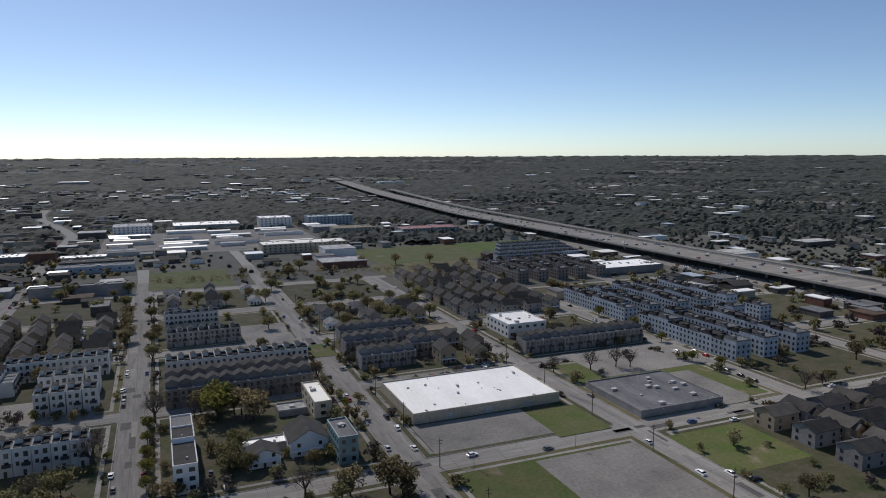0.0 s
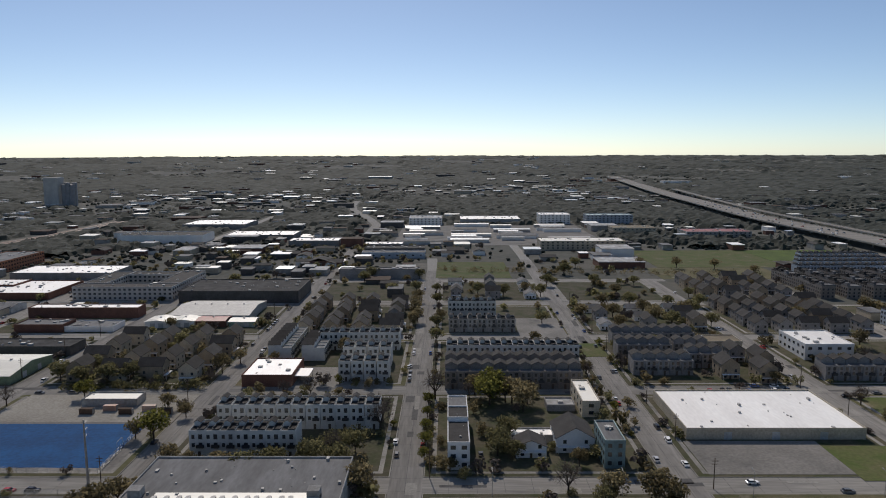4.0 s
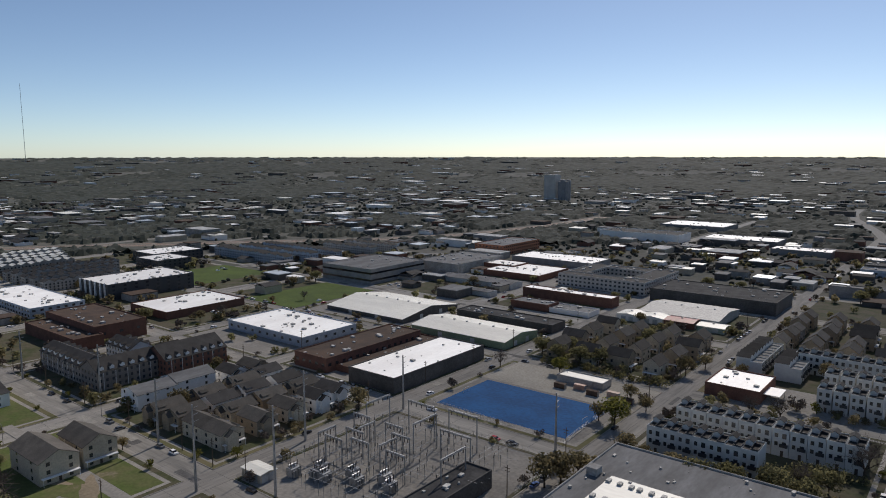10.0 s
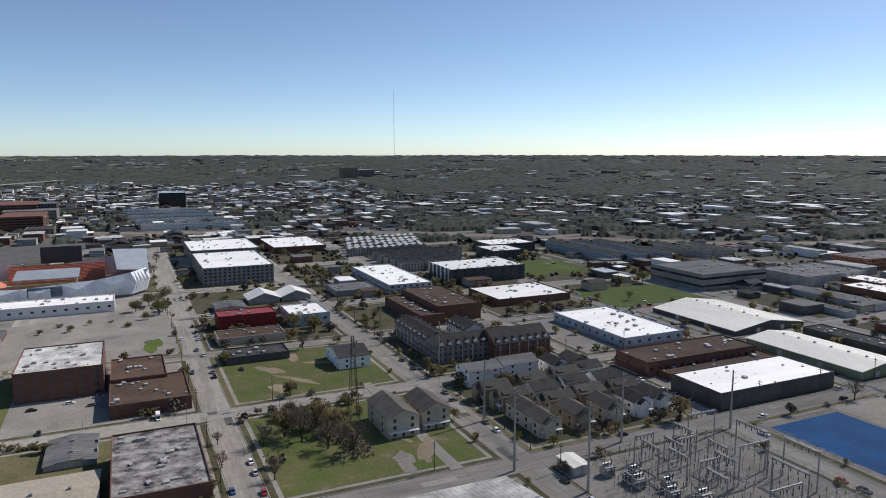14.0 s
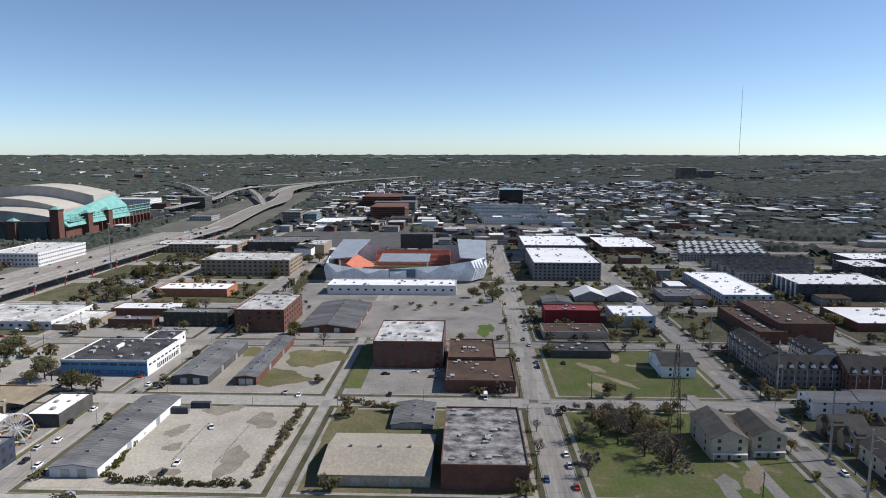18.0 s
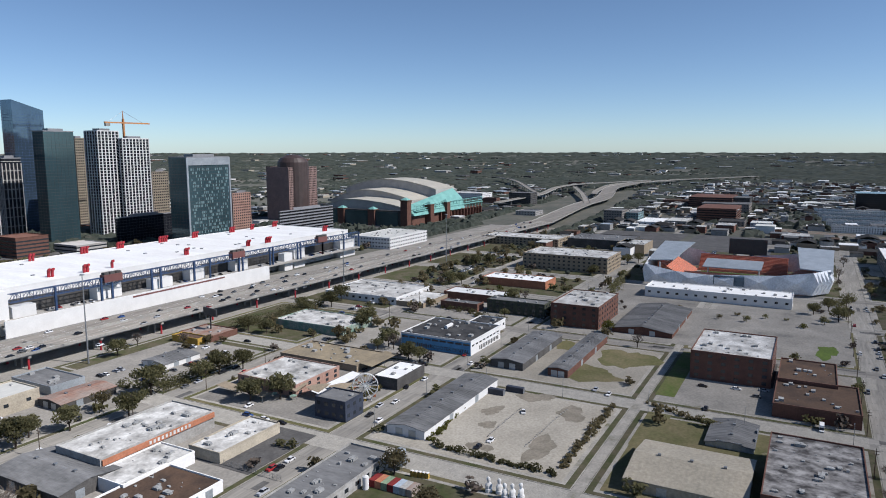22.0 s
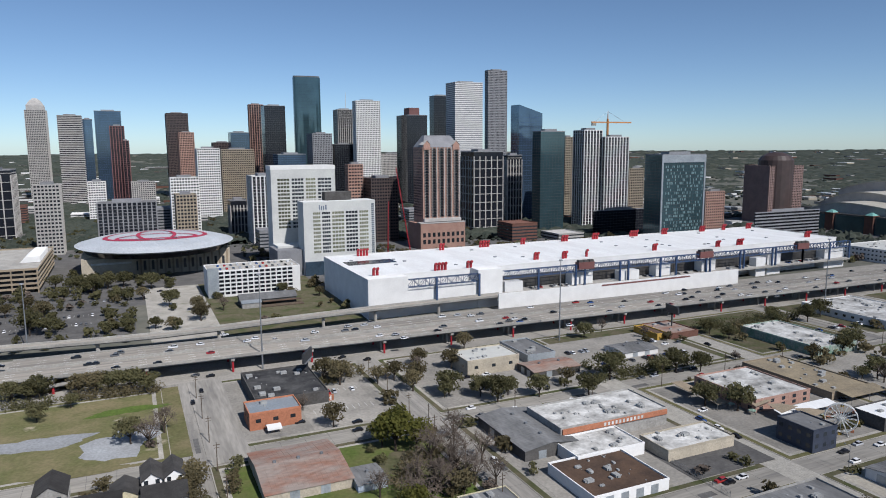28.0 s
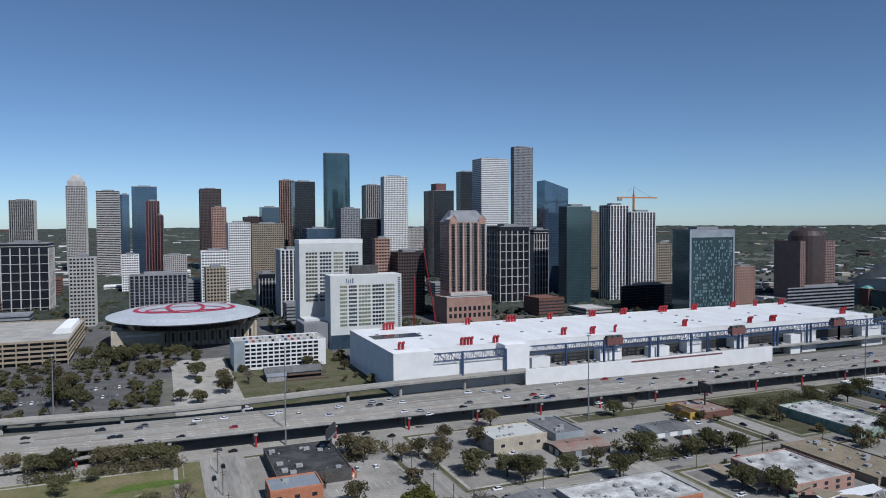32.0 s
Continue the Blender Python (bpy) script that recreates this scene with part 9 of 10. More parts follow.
def bust(x, y, rz, s):
    """A large white bust on a plinth, as one plain shape."""
    prof = [(1.25, 0), (1.2, 1.2), (0.95, 1.25), (1.25, 1.9), (1.3, 2.6), (0.95, 3.2), (0.42, 3.5), (0.42, 3.8), (0.62, 4.1), (0.7, 4.6), (0.6, 5.1), (0.25, 5.4)]
    rings = []
    for k, (r_, z) in enumerate(prof):
        d_ = 0.62 if 2 < k < 6 else 1.0
        rings.append([(r_ * s * math.cos(2 * math.pi * q / 12), r_ * s * d_ * math.sin(2 * math.pi * q / 12) + (0.12 * s if k > 7 else 0), z * s) for q in range(12)])
    ob = tagged(new("statue", Geo().loft(rings).mesh("statue", M["whitew"])), "large weathered white bust standing in a yard", "statue", "white busts")
    ob.matrix_basis = pose(x, y, 0.2, 0, 0, rz)


bust(-207.9, -93.2, 140, 1.0)
bust(-208.5, -89.4, 148, 1.0)
bust(-207.2, -84.0, 156, 1.0)
bust(-209.0, -81.6, 164, 1.0)
bust(-206.3, -86.4, 172, 1.0)

# graffiti wall beside the orange building
gw = thing("painted_wall", -82, -309.5, 0.2, "orange wall with white and blue painted shapes", "wall")
part("wall", Geo().box(-1, -0.2, 0, 18.5, 0.2, 3.0), M["orange"], gw)
g = Geo()
for k in range(9):
    x = 0.2 + 2.0 * k
    g.box(x, 0.2, 0.4 + 0.2 * (k % 3), x + 0.5, 0.26, 2.6).box(x + 0.5, 0.2, 1.2 + 0.5 * (k % 2), x + 1.4, 0.26, 1.7 + 0.5 * (k % 2))
part("painted_shapes", g, M["paint_white"], gw, "white painted shapes")
cp = thing("carport", -50, -284, 0.2, "small white arched carport", "carport")
part("canopy", Geo().loft([[(x, 3.0 * math.cos(math.pi * k / 8), 1.9 + 1.2 * math.sin(math.pi * k / 8)) for k in range(9)] + [(x, 2.8 * math.cos(math.pi * k / 8), 1.8 + 1.1 * math.sin(math.pi * k / 8)) for k in range(8, -1, -1)] for x in (-3, 3)]), M["whitew"], cp)
for x in (-2.8, 2.8):
    for y in (-2.9, 2.9):
        part("post", Geo().tube((x, y, 0), (x, y, 1.95), 0.06, None, 5), M["steel"], cp)
# restaurant beside the ramp
rs = thing("restaurant", -95, -537, 0.1, "low restaurant with dark pitched roof and brown terrace", "building")
TAKEN.append((-122, -552, -66, -518))
part("wall", Geo().pent(-20, -8, 22, 6, 0, 5, 3.2, "x"), M["darkgrey"], rs)
part("roof", Geo().gable(-20, -8, 22, 6, 5, 3.2, "x", 0.8, 0.3), M["greyroof"], rs)
part("side_roof", Geo().gable(8, 6.5, 22, 13, 4, 1.5, "x", 0.5, 0.25), M["metal"], rs)
part("side_wall", Geo().pent(8, 6.1, 22, 13, 0, 4, 1.5, "x"), M["greyw"], rs)
part("terrace", Geo().box(-24, 6.5, 0, 7.5, 15, 0.8), M["wood"], rs)
part("porch_roof", Geo().box(-23, 6.6, 3.2, 6, 11, 3.45), M["brown"], rs)
# fascia and lettering bars of the long white-roofed shop
fs_ = thing("shop_fascia", -177, -219.6, 5.1, "orange-red fascia band with pale letter bars", "sign")
part("band", Geo().box(-27, -0.2, 0, 26, 0.3, 2.2), M["orange"], fs_)
g = Geo()
for k in range(11):
    g.box(-14 + 1.9 * k, 0.3, 0.4, -13 + 1.9 * k, 0.36, 1.8)
part("letter_bars", g, M["paint_white"], fs_, "pale letter bars")
# raised pale deck, stacks and condenser rows on the long brick building
lb = thing("roof_deck", -69, 185, 9.42, "pale raised roof deck with rows of condensers and stacks", "roof equipment")
part("deck", Geo().box(-25, -30, 0, 28, 25, 0.5), M["palewhite"], lb)
for k in range(26):
    part("condenser", ROOF_UNIT, None, lb).matrix_basis = pose(-24 + (k % 13) * 3.6 + (k % 3) * 0.4, 20.5 - 42 * (k // 13) * 0.3, 0.5, 0, 0, 90) @ Matrix.Scale(1.5, 4)
for x, y in ((-31, 24), (26, 24), (28, -10), (-31, -16)):
    part("stair_box", Geo().box(x - 2, y - 2, -0.2, x + 2, y + 2, 2.6), M["greyw"], lb)
part("stack", Geo().box(-5, 8, 0.5, -4.2, 8.8, 2.8), M["brick"], lb)


# white fins on the charcoal apartment block
fin = thing("facade_fins", -578.6, 300.7, 0, "white vertical fins along a charcoal apartment block", "facade")
for k in range(9):
    part("fin", Geo().box(21.7, -38.3 + 9.58 * k - 0.9, 0.2, 22.9, -38.3 + 9.58 * k + 0.9, 14.1), M["whitew"], fin)
for k in range(5):
    part("fin", Geo().box(-21.7 + 8.67 * k + 1, -39.3, 0.2, -21.7 + 8.67 * k + 2.6, -38.3, 14.1), M["whitew"], fin)

# lines of stones and dark containers on the gravel lot
sl = thing("stone_line", -250.3, -113.0, 0.2, "line of small pale stones on the gravel lot", "stones")
for k in range(22):
    block("stone", sl, M["conc"], -36.1 * k / 21 + yr.uniform(-0.2, 0.2), 0.5 * k / 21 + yr.uniform(-0.2, 0.2), 0.12, yr.uniform(0.5, 0.9), yr.uniform(0.4, 0.8), 0.3)
sl = thing("stone_line", -248.5, -95.7, 0.2, "line of small pale stones on the gravel lot", "stones")
for k in range(22):
    block("stone", sl, M["conc"], -45.9 * k / 21 + yr.uniform(-0.2, 0.2), 2.1 * k / 21 + yr.uniform(-0.2, 0.2), 0.12, yr.uniform(0.5, 0.9), yr.uniform(0.4, 0.8), 0.3)
c = thing("shipping_container", -298.3, -130.6, 0.2, "dark painted shipping container beside the gravel lot", "container")
part("box", Geo().box(-1.2, -4.5, 0, 1.2, 4.5, 2.7), M["navy"], c)
part("doors", Geo().box(-1.1, 4.5, 0.1, 1.1, 4.58, 2.6), M["steel"], c)
c = thing("shipping_container", -305.4, -123.1, 0.2, "dark painted shipping container beside the gravel lot", "container")
part("box", Geo().box(-1.2, -4.5, 0, 1.2, 4.5, 2.7), M["navy"], c)
part("doors", Geo().box(-1.1, 4.5, 0.1, 1.1, 4.58, 2.6), M["steel"], c)

# ---- parked cars and traffic far off, joined ----
def fleet(label, places):
    """Many cars a long way off: bodies by colour, and their dark glass."""
    bodies, glass = [Geo() for _ in CAR], Geo()
    for k, (x, y, z, rz) in enumerate(places):
        c, s = math.cos(radians(rz)), math.sin(radians(rz))

        def bar(g, u0, u1, t0, t1, v, z0, z1):
            low = [(u0, -v), (u1, -v), (u1, v), (u0, v)]
            top = [(t0, -v * 0.86), (t1, -v * 0.86), (t1, v * 0.86), (t0, v * 0.86)]
            g.loft([[(x + a * c - b2 * s, y + a * s + b2 * c, z + h) for a, b2 in q] for q, h in ((low, z0), (top, z1))])
        big = 1.15 if k % 4 == 0 else 1.0
        paint = bodies[(0, 1, 2, 3, 0, 1, 3, 2, 4, 1, 0, 5, 3)[(k * 5 + k // 3) % 13]]
        bar(paint, -2.25 * big, 2.25 * big, -2.2 * big, 2.15 * big, 0.92, 0.25, 0.9 * big)
        bar(glass, -1.9 * big, 1.2, -1.4 * big, 0.5, 0.82, 0.9 * big, 1.42 * big)
        bar(paint, -1.4 * big, 0.5, -1.35 * big, 0.45, 0.72, 1.42 * big, 1.5 * big)
    fl = tagged(new("parked_cars" if "parked" in label else "traffic"), label, "cars", kind="stuff")
    for g, p in zip(bodies, CAR):
        if g.v:
            part("car_bodies", g, p, fl, kind="stuff")
    part("car_glass", glass, M["glassdark"], fl, kind="stuff")


fr = random.Random(21)
spots = []
for k in range(-6, 4):
    for s in (-4.9, 4.9):
        y = -310
        while y < 560:
            y += fr.choice((6, 6.5, 20, 36, 60, 90)) * (1 if k in (-1, 0, 1, -3) else 1.5)
            if min(abs(y - q) for q in SY.values()) > 13 and abs(y) > 150:
                spots.append((SX[k] + s, y, 0.05, 90))
for k in (-3, -2, 0, 1, 2, 3):
    for s in (-4.9, 4.9):
        x = -600
        while x < 330:
            x += fr.choice((6, 7, 12, 30, 52, 80)) * 1.4
            if min(abs(x - q) for q in SX.values()) > 13 and abs(x) > 130:
                spots.append((x, SY[k] + s, 0.03, 0))
fleet("cars parked along the kerbs of the streets", spots)
lots = []
for x0, y0, n, s, rz, z in ((28, -552, 22, 3.0, 90, 0.1), (28, -525, 22, 3.0, 90, 0.1), (100, -600, 26, 3.2, 90, 0.1), (100, -575, 26, 3.2, 90, 0.1), (-20, -600, 20, 3.2, 90, 0.1), (-98, -322, 10, 3.0, 90, 0.27), (-411, -43, 12, 3.2, 90, 0.26), (-290, -300, 36, 3.1, 90, 0.26), (-290, -326, 36, 3.1, 90, 0.26), (-480, -300, 40, 3.2, 90, 0.1), (-560, -310, 26, 3.2, 90, 0.1), (-700, -300, 50, 3.2, 90, 0.1), (-850, -100, 30, 3.4, 90, 0.12), (-850, -60, 30, 3.4, 90, 0.12), (-850, -20, 30, 3.4, 90, 0.12), (-500, 290, 24, 3.2, 90, 0.2), (-420, 330, 18, 3.2, 90, 0.2), (120, 330, 16, 3.2, 90, 0.2), (190, 345, 20, 3.2, 90, 0.2), (-640, 180, 30, 3.2, 90, 0.2)):
    for k in range(n):
        if fr.random() < 0.5:
            x = x0 + s * k
            if not any(a - 2 < x < c + 2 and b_ - 2.5 < y0 + 2.5 < e + 2.5 for a, b_, c, e in TAKEN):
                lots.append((x, y0 + 2.5 + fr.uniform(-0.4, 0.4), z, rz + fr.choice((0, 180))))
fleet("cars parked in rows on the parking lots", lots)
flow = []
for k in range(90):
    x = fr.uniform(-990, 50)
    d_ = fr.randint(0, 1)
    flow.append((x, (-384 if d_ else -404) + (60 - x) * 32 / 1060 + fr.choice((-6, -2, 2, 6)), 9.02, -1.7))
for k in range(26):
    flow.append((fr.uniform(100, 320), -393 + fr.choice((-11, -7, -3, 3, 7, 11)), 0.66, 0))
for k in range(110):
    y = fr.uniform(360, 1500)
    flow.append((526 - max(0, min(y, 1160) - 700) * 0.015 + max(0, y - 1160) * 0.076 + fr.choice((-18, -14, -10, -6, 6, 10, 14, 18)), y, 9.0, 88))
for k in range(70):
    y = fr.uniform(360, 1300)
    flow.append((505 + fr.choice((-9, -5, 5, 9)), 340 + (y - 360) * 0.25, 0.1, 90))
fleet("traffic on the motorway", flow)
dock = []
for a, c in ((-316, -275), (-402, -386), (-453, -423), (-516, -474), (-608, -555)):
    for k in range(int((c - a) / 4.5)):
        if fr.random() < 0.6:
            dock.append((a + 3 + 4.5 * k, -510 + fr.uniform(53, 57), 9.42, 90))
fleet("vans and cars parked on the loading dock", dock)

# ---- lower downtown blocks between the towers ----
dr = random.Random(11)
for k in range(130):
    x, y = dr.uniform(-900, 520), dr.uniform(-1700, -690)
    w, d, h = dr.uniform(10, 24), dr.uniform(10, 24), dr.choice((8, 12, 16, 22, 30, 38))
    if any(a - 26 < x < c + 26 and b_ - 26 < y < e + 26 for a, b_, c, e in TAKEN) or abs(x + 24) < 130 and y > -880:
        continue
    TAKEN.append((x - w, y - d, x + w, y + d))
    bl = thing("office_block", x, y, 0, "low downtown block with rows of windows", "building", "low downtown blocks")
    m_ = dr.choice(("lightstone", "tanstone", "brick", "whitew", "greystone"))
    part("wall", Geo().box(-w, -d, 0, w, d, h), M[m_], bl)
    part("parapet", Geo().ring(-w - 0.2, -d - 0.2, h, w + 0.2, d + 0.2, h + 1, 0.5), M[m_], bl)
    g = Geo()
    for q in range(int(h / 4)):
        g.box(-w - 0.15, -d - 0.15, 4 * q + 1.4, w + 0.15, d + 0.15, 4 * q + 3)
    part("window_banding", g, M["glass"], bl, kind="stuff")

# ---- grain silo and far towers ----
silo = thing("grain_elevator", -889, 1567, 0, "tall pale concrete grain elevator", "building")
TAKEN.append((-915, 1540, -820, 1650))
part("headhouse", Geo().box(-16, -14, 0, 16, 14, 64), M["lightstone"], silo)
for k in range(6):
    part("silo", Geo().tube((26 + 9 * (k % 3), -6 + 11 * (k // 3), 0), (26 + 9 * (k % 3), -6 + 11 * (k // 3), 48 + 4 * (k % 2)), 5.5, None, 16), M["greystone"], silo)
for x, y, w, d, h, m_ in ((-1590, 96, 34, 26, 33, "glassdark"), (-2780, 921, 40, 30, 30, "greystone"), (-2700, 830, 30, 30, 45, "tanstone"), (-1500, -180, 55, 40, 24, "brick"), (-1250, -140, 45, 30, 22, "brick")):
    b = thing("office_block", x, y, land(math.hypot(x, y)), "dark office block standing alone in the distance", "building")
    TAKEN.append((x - w, y - d, x + w, y + d))
    part("wall", Geo().box(-w, -d, 0, w, d, h), M[m_], b)
    g = Geo()
    for k in range(int(h / 4)):
        g.box(-w - 0.2, -d - 0.2, 4 * k + 1.2, w + 0.2, d + 0.2, 4 * k + 3)
    part("window_banding", g, M["glassdark"], b, kind="stuff")
r_m = 4300
ma = thing("radio_mast", -r_m * math.sin(radians(69.2)), r_m * math.cos(radians(69.2)), land(r_m), "very tall thin radio mast on the horizon", "mast")
part("mast", Geo().tube((0, 0, 0), (0, 0, 420), 1.3, 0.8, 6), M["steel"], ma)

TAKEN += [(-205, 240, -125, 330), (-210, 140, -122, 230), (-330, -150, -225, -72), (-545, -135, -430, 28), (-310, 50, -222, 130), (-410, 45, -330, 130), (100, 145, 180, 262), (-420, -60, -330, -10), (-865, -140, -740, 25), (-15, 645, 62, 748), (200, 640, 320, 830), (320, 706, 460, 830), (46, 432, 78, 486), (231, 240, 262, 289), (-80, 338, -32, 372), (0, -345, 80, -275), (-640, 345, -560, 430), (-478, 338, -416, 428), (20, -565, 100, -495), (-56, -640, -4, -452)]
# ---- distance: woods and roofs ----
nr = np.random.RandomState(3)


def free(x, y, m=4.0):
    """True where no building, street or motorway stands."""
    ok = np.ones(len(x), bool)
    for a, b_, c, d in TAKEN:
        ok &= ~((x > a - m) & (x < c + m) & (y > b_ - m) & (y < d + m))
    grid = (x > -940) & (x < 400) & (y > -366) & (y < 690)
    for k, sx in SX.items():
        ok &= ~(grid & (np.abs(x - sx) < 8 + m * 0.4))
    for k, sy in SY.items():
        if k < 7:
            ok &= ~(grid & (np.abs(y - sy) < 8 + m * 0.4))
    ok &= ~((y < -325) & (y > -460) & (x < 350) & (x > -1020))
    ok &= ~((np.abs(x - (538 + 0.078 * np.maximum(y - 1200, 0))) < 52) & (y > 50) & (y < 2600))
    ok &= ~((np.abs(y + 400 + 0.10 * (-1000 - x)) < 80) & (x < -1000) & (x > -2000))
    return ok


def ico(sub):
    bm = bmesh.new()
    bmesh.ops.create_icosphere(bm, subdivisions=sub, radius=1)
    v = np.array([q.co[:] for q in bm.verts])
    f = np.array([[q.index for q in p.verts] for p in bm.faces])
    bm.free()
    return v, f


def woods(name, x, y, size, tall, sub, material, label):
    """Crowns of a wood as uneven clumps, one object."""
    v, f = ico(sub)
    n = len(x)
    z0 = np.array([land(q) for q in np.hypot(x, y)])
    jit = nr.uniform(0.62, 1.3, (n, len(v), 1))
    p = v[None] * jit * np.stack([size, size, tall], 1)[:, None]
    p += np.stack([x, y, z0 + tall * 0.75], 1)[:, None]
    faces = (f[None] + (np.arange(n) * len(v))[:, None, None]).reshape(-1, 3)
    me = bpy.data.meshes.new(name)
    me.from_pydata(p.reshape(-1, 3).tolist(), [], faces.tolist())
    me.materials.append(material)
    me.polygons.foreach_set("use_smooth", [True] * len(me.polygons))
    return tagged(new(name, me), label, "trees", kind="stuff")


def scatter(n, r0, r1, lump=0.0, cell=180.0):
    a = nr.uniform(0, 2 * math.pi, n * 3)
    r = r0 + (r1 - r0) * nr.uniform(0, 1, n * 3) ** 0.8
    x, y = r * np.cos(a), r * np.sin(a)
    w = np.sin(x / cell + 1.3) * np.cos(y / cell * 0.8 + 0.4) + 0.6 * np.sin((x + y) / cell * 2.1) + nr.uniform(-0.7, 0.7, n * 3)
    k = (w > lump) & free(x, y)
    return x[k][:n], y[k][:n]


def far_trees(name, n, r0, r1, lo, hi, sub, lump, material, low=1.0):
    x, y = scatter(n, r0, r1, lump)
    s = nr.uniform(lo, hi, len(x))
    woods(name, x, y, s, low * s * nr.uniform(0.7, 1.0, len(x)), sub, M[material], "woods and garden trees spreading to the horizon")


BUILT = np.zeros((520, 520), bool)


def far_roofs(n, r0, r1, lo, hi, sizes, tag):
    x, y = scatter(n, r0, r1, -0.25, 150.0 if r0 < 1000 else 330.0)
    r_ = np.hypot(x, y)
    k = (r0 > 1000) | ((y > 60) & (r_ > 560)) | ((y > -300) & (r_ > 860)) | (x < -1000)
    k &= (x < 640) | (nr.uniform(0, 1, len(x)) < 0.3)
    x, y = x[k], y[k]
    mats = ["white", "greyroof", "greyroof", "dark", "whiteroof", "brown", "dark", "metal", "dark", "palewhite"]
    walls, tops = {m_: Geo() for m_ in ("whitew", "beige", "greyw", "brick", "darkgrey")}, {m_: Geo() for m_ in set(mats)}
    BUILT[(x // 20 + 260).astype(int), (y // 20 + 260).astype(int)] = True
    for k in range(len(x)):
        w, d, h = nr.uniform(*sizes), nr.uniform(*sizes), nr.uniform(lo, hi)
        if nr.uniform() < 0.08:
            w, d, h = w * 2.2, d * 1.6, h * 1.5
        z = land(math.hypot(x[k], y[k])) - 0.5
        wl = ["greyw", "beige", "greyw", "brick", "darkgrey", "darkgrey", "whitew"][nr.randint(7)]
        walls[wl].box(x[k] - w, y[k] - d, z, x[k] + w, y[k] + d, z + h)
        mt = mats[nr.randint(len(mats))] if max(w, d) < 16 or r0 > 1000 else "whiteroof"
        if mt == "dark" and r0 < 1000:
            tops[mt].gable(x[k] - w, y[k] - d, x[k] + w, y[k] + d, z + h + 0.05, min(w, d) * 0.3, "x" if w > d else "y")
        else:
            tops[mt].box(x[k] - w - 0.3, y[k] - d - 0.3, z + h + 0.02, x[k] + w + 0.3, y[k] + d + 0.3, z + h + 0.7)
    for m_, g in walls.items():
        if g.v:
            part("wall_mass", g, M[m_], tag, kind="stuff")
    for m_, g in tops.items():
        if g.v:
            part("roof_mass", g, M[m_], tag, kind="stuff")


for nm, args in (("near_district", (1300, 400, 1150, 4, 7, (4, 11))), ("far_district", (2900, 1150, 2400, 3.5, 6, (5, 14))), ("horizon_district", (1500, 2400, 4850, 4.5, 8, (8, 24)))):
    dist = tagged(new(nm), "mixed low sheds, shops and houses of the outer city", "buildings", kind="stuff")
    far_roofs(*args, dist)
for m_, n_ in (("leaf", 750), ("leafolive", 800), ("twig", 450)):
    x, y = scatter(n_, 430, 860, -0.7)
    grove("garden_trees", [(p_, q_, s_) for p_, q_, s_ in zip(x, y, nr.uniform(0.7, 1.35, len(x)))], m_, 70, 1.1, "garden trees of the outer streets")
# paler western districts: sheds, lots and rows of small roofs
west = tagged(new("west_district"), "pale sheds, flats and yards west of the stadium", "buildings", kind="stuff")
wx, wy = nr.uniform(-2500, -760, 1150), nr.uniform(-300, 760, 1150)
wk = free(wx, wy, 10.0) & (np.abs(wy) < 0.32 * -wx + 60)
wr = random.Random(31)
BUILT[(wx[wk] // 20 + 260).astype(int), (wy[wk] // 20 + 260).astype(int)] = True
wg = {m_: Geo() for m_ in ("lightstone", "whitew", "tan", "brick", "greyw", "white", "whiteroof", "greyroof", "palewhite", "dark")}
for x, y in zip(wx[wk], wy[wk]):
    w, d_, h_ = wr.uniform(5, 17), wr.uniform(4, 11), wr.choice((3.5, 4, 6, 6, 9))
    z = land(math.hypot(x, y))
    wg[wr.choice(("lightstone", "whitew", "tan", "brick", "greyw"))].box(x - w, y - d_, z - 0.3, x + w, y + d_, z + h_)
    m_ = wr.choice(("white", "whiteroof", "greyroof", "palewhite", "dark", "dark"))
    if m_ == "dark":
        wg[m_].gable(x - w, y - d_, x + w, y + d_, z + h_ + 0.05, min(w, d_) * 0.35, "x" if w > d_ else "y")
    else:
        wg[m_].box(x - w - 0.3, y - d_ - 0.3, z + h_ + 0.02, x + w + 0.3, y + d_ + 0.3, z + h_ + 0.7)
for m_, g in wg.items():
    part("building_mass", g, M[m_], west, kind="stuff")
for k in range(70):
    x, y = wr.uniform(-1900, -760), wr.uniform(-290, 420)
    if abs(y) < 0.32 * -x + 60 and bool(free(np.array([x]), np.array([y]), 2.0)[0]):
        patch("open_lot", x, y, wr.uniform(18, 60), wr.uniform(9, 22), wr.choice(("lot", "lot", "drygrass", "gravel", "asphalt")), "open lot among the western districts", 0.3 + 0.004 * k)
far_trees("outer_trees", 5500, 640, 1000, 1.8, 3.4, 1, -0.7, "farleaf", 0.8)
far_trees("outer_trees", 6500, 950, 2000, 2.4, 4.6, 1, -0.8, "farleaf", 0.8)
far_trees("woods", 4500, 1200, 3300, 3.6, 7.0, 1, -0.9, "farleaf", 0.6)


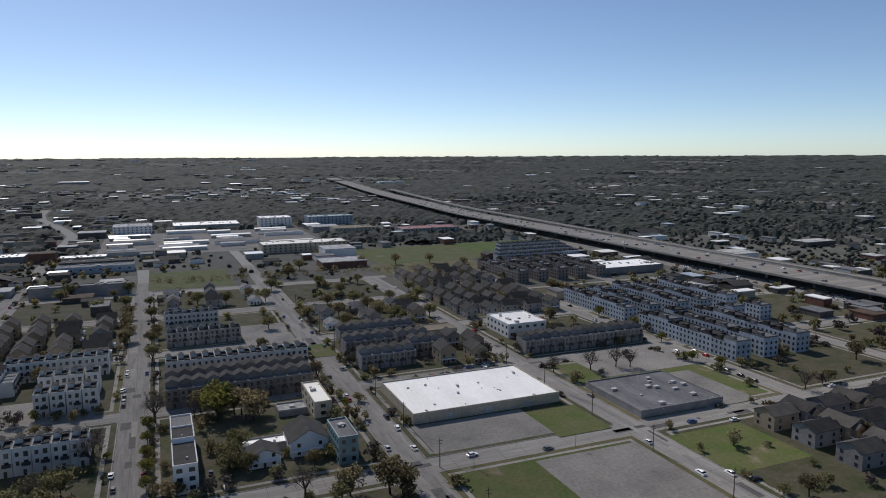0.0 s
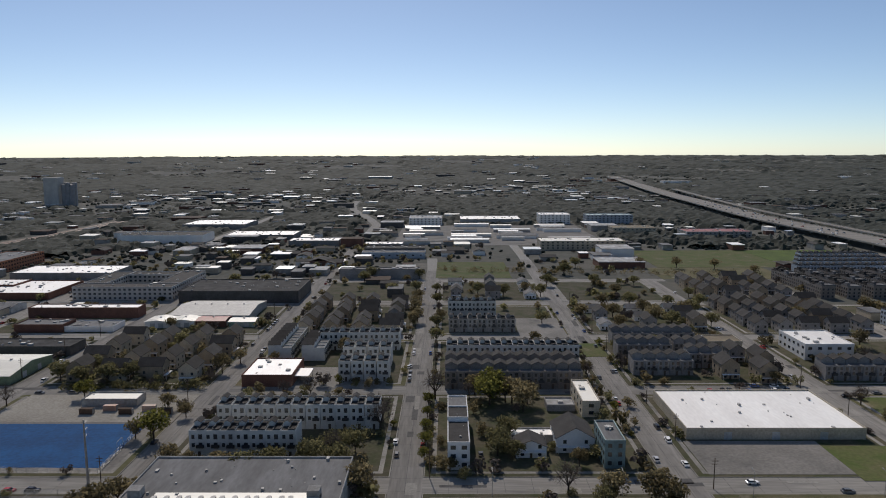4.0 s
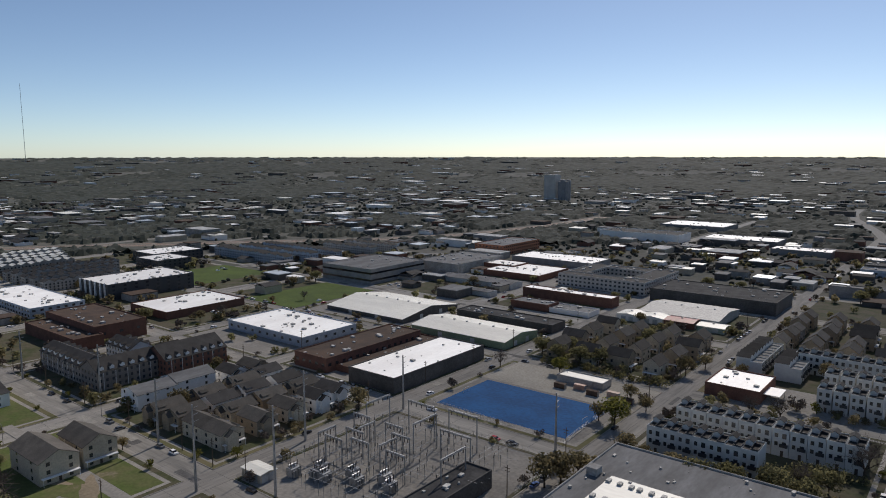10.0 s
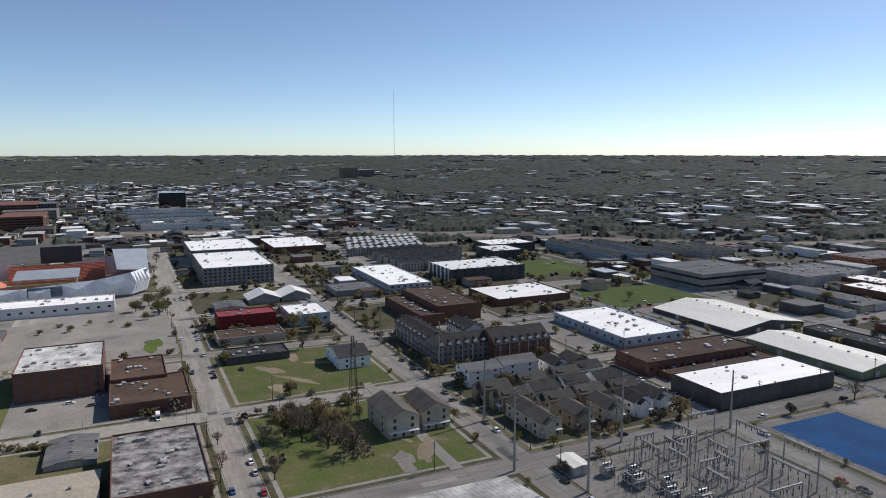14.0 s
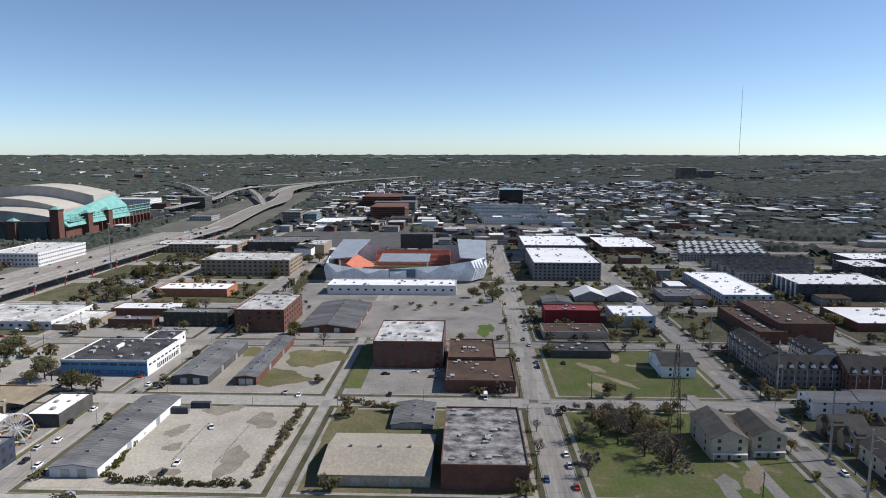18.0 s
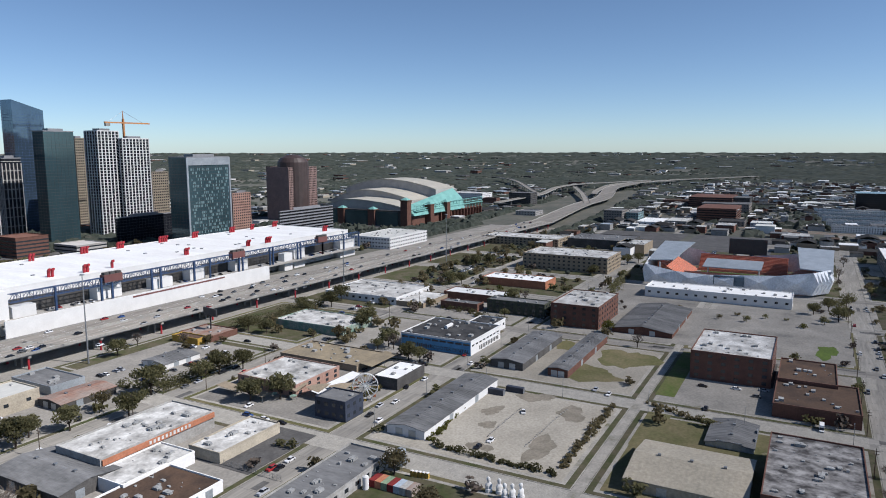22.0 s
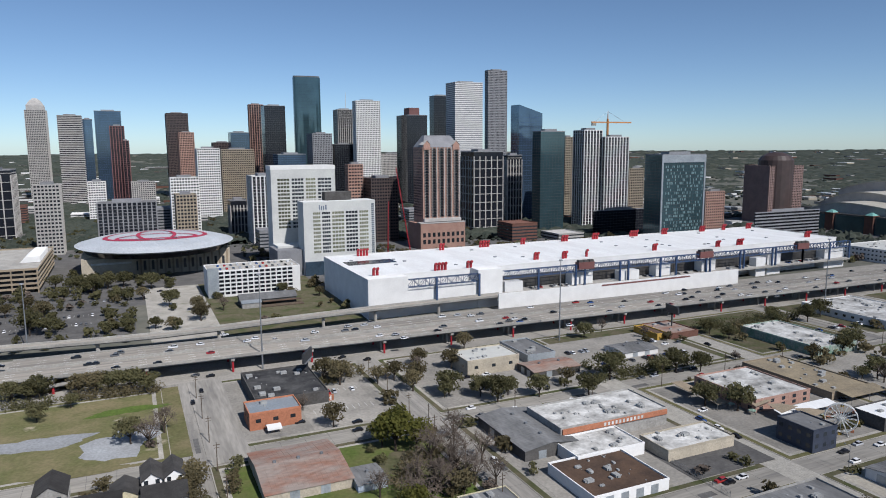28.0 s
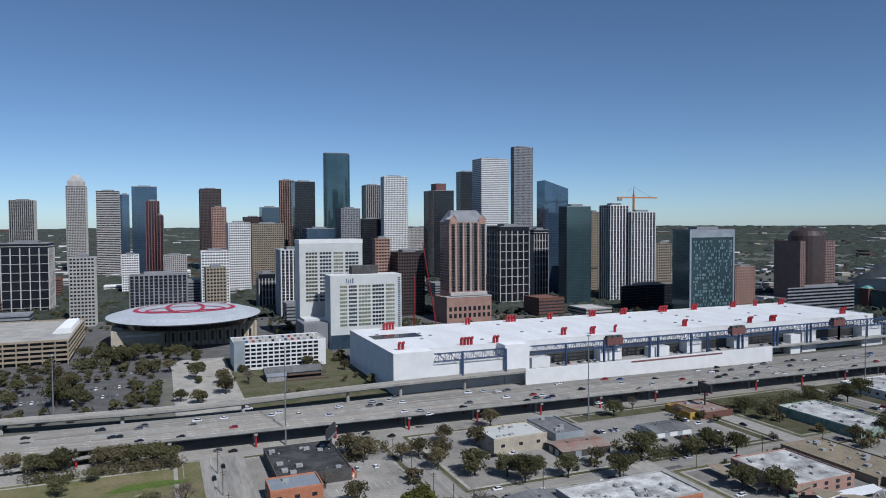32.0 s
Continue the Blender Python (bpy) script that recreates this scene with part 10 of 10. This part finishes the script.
def canopy():
    """The joined crowns of the far woods: a bumpy sheet with clearings, from the last streets to the horizon."""
    a = np.radians(np.arange(-192, 57, 0.3))
    r = 900 * 1.009 ** np.arange(190)
    rr, aa = np.meshgrid(r[r < 4920], a, indexing="ij")
    rr = rr + nr.uniform(-0.003, 0.003, rr.shape) * rr
    x, y = rr * np.sin(aa), rr * np.cos(aa)
    lie = np.sin(x / 210 + 1.0) * np.cos(y / 170) + 0.7 * np.sin((x - y) / 330 + 2.0) + 0.5 * np.sin(x / 60 + y / 75) + nr.uniform(-0.8, 0.8, x.shape)
    tall = nr.uniform(1.8, 7.0, x.shape) * np.where(rr > 3000, 1.3, 1.0)
    tall = np.where(lie > 0.72, -1.0, tall)
    ok = free(x.ravel(), y.ravel(), 8.0).reshape(x.shape)
    for dx, dy in ((0, 0), (14, 0), (-14, 0), (0, 14), (0, -14), (16, 16), (-16, -16)):
        ok &= ~BUILT[((x + dx) // 20 + 260).astype(int).clip(0, 519), ((y + dy) // 20 + 260).astype(int).clip(0, 519)]
    tall = np.where(ok, tall, -2.0)
    z = np.where(rr < 2000, 0.0, 91.0 * (np.maximum(rr - 2000, 0) / 2960) ** 1.6) + tall
    n, m = x.shape
    k = np.arange(n * m).reshape(n, m)
    f = np.stack([k[:-1, :-1], k[:-1, 1:], k[1:, 1:], k[1:, :-1]], -1)
    up = np.maximum.reduce([tall[:-1, :-1], tall[:-1, 1:], tall[1:, 1:], tall[1:, :-1]]) > -0.5
    me = bpy.data.meshes.new("far_canopy")
    me.from_pydata(np.stack([x, y, z], -1).reshape(-1, 3).tolist(), [], f[up].tolist())
    me.materials.append(M["farleaf"])
    tagged(new("far_canopy", me), "grey-green winter canopy of the far woods", "trees", kind="stuff")


canopy()
# street trees in the verges of the grid
ex, ey = nr.uniform(-700, 450, 9000), nr.uniform(-310, 640, 9000)
ed = np.minimum(np.abs((ex - SX[0] + PITCH / 2) % PITCH - PITCH / 2), np.abs((ey - SY[0] + PITCH / 2) % PITCH - PITCH / 2))
ek = free(ex, ey, 1.2) & (ed > 9.2) & (ed < 13) & (np.hypot(ex, ey) > 170)
ex, ey = ex[ek], ey[ek]
for i_, (m_, n_) in enumerate((("leafolive", 100), ("leaf", 90), ("twig", 80))):
    grove("street_trees", [(p_, q_, s_) for p_, q_, s_ in zip(ex[i_::3][:130], ey[i_::3][:130], nr.uniform(0.7, 1.25, 130))], m_, n_, 0.9, "trees in the verges of the streets")
for q0, q1, q2, q3, n in ((0, -660, 200, -460, 150), (-52, -760, 70, -600, 60), (200, -700, 420, -440, 120), (-60, -1500, 600, -850, 500), (-1000, -1500, -100, -850, 300), (70, -960, 330, -660, 60), (-1000, -345, -430, -270, 90), (-640, -330, -330, -230, 50), (-300, -335, -140, -290, 16)):
    x, y = nr.uniform(q0, q2, n), nr.uniform(q1, q3, n)
    k = free(x, y, 1.0)
    grove("city_trees", [(p_, q_, s_) for p_, q_, s_ in zip(x[k], y[k], nr.uniform(0.8, 1.5, k.sum()))], "leaf" if q0 > -200 else "leafolive", 84, 0.95, "dark green trees along streets and car parks")
x, y = nr.uniform(-640, -120, 200), nr.uniform(-735, -572, 200)
k = free(x, y)
grove("park_trees", [(p_, q_, s_) for p_, q_, s_ in zip(x[k], y[k], nr.uniform(0.9, 1.5, k.sum()))], "leafolive", 110, 0.92, "olive-green park trees behind the exhibition hall")

grove("plaza_trees", [(x, y, 1.25 + 0.25 * math.sin(x)) for x, y in [(51.6, -727.2), (43.4, -704.4), (38.7, -727.6), (31.7, -705.1), (24.1, -683.4), (17.3, -698.3), (11.1, -683.2), (3.0, -691.6), (-4.9, -675.7), (-13.7, -683.7), (-21.0, -674.1), (50.6, -673.0), (-29.5, -635.4), (-29.6, -584.5), (-25.8, -542.7), (-45.4, -554.6), (-43.2, -515.0), (53.0, -541.3), (56.8, -525.9), (62.9, -520.5), (46.0, -517.6), (17.9, -488.7), (4.4, -488.7), (-24.8, -479.9), (-60.6, -570.0), (-69.1, -603.4), (-119.7, -593.0), (-82.2, -597.2)]], "leaf", 220, 0.7, "green trees before the arena and along the parking lots")
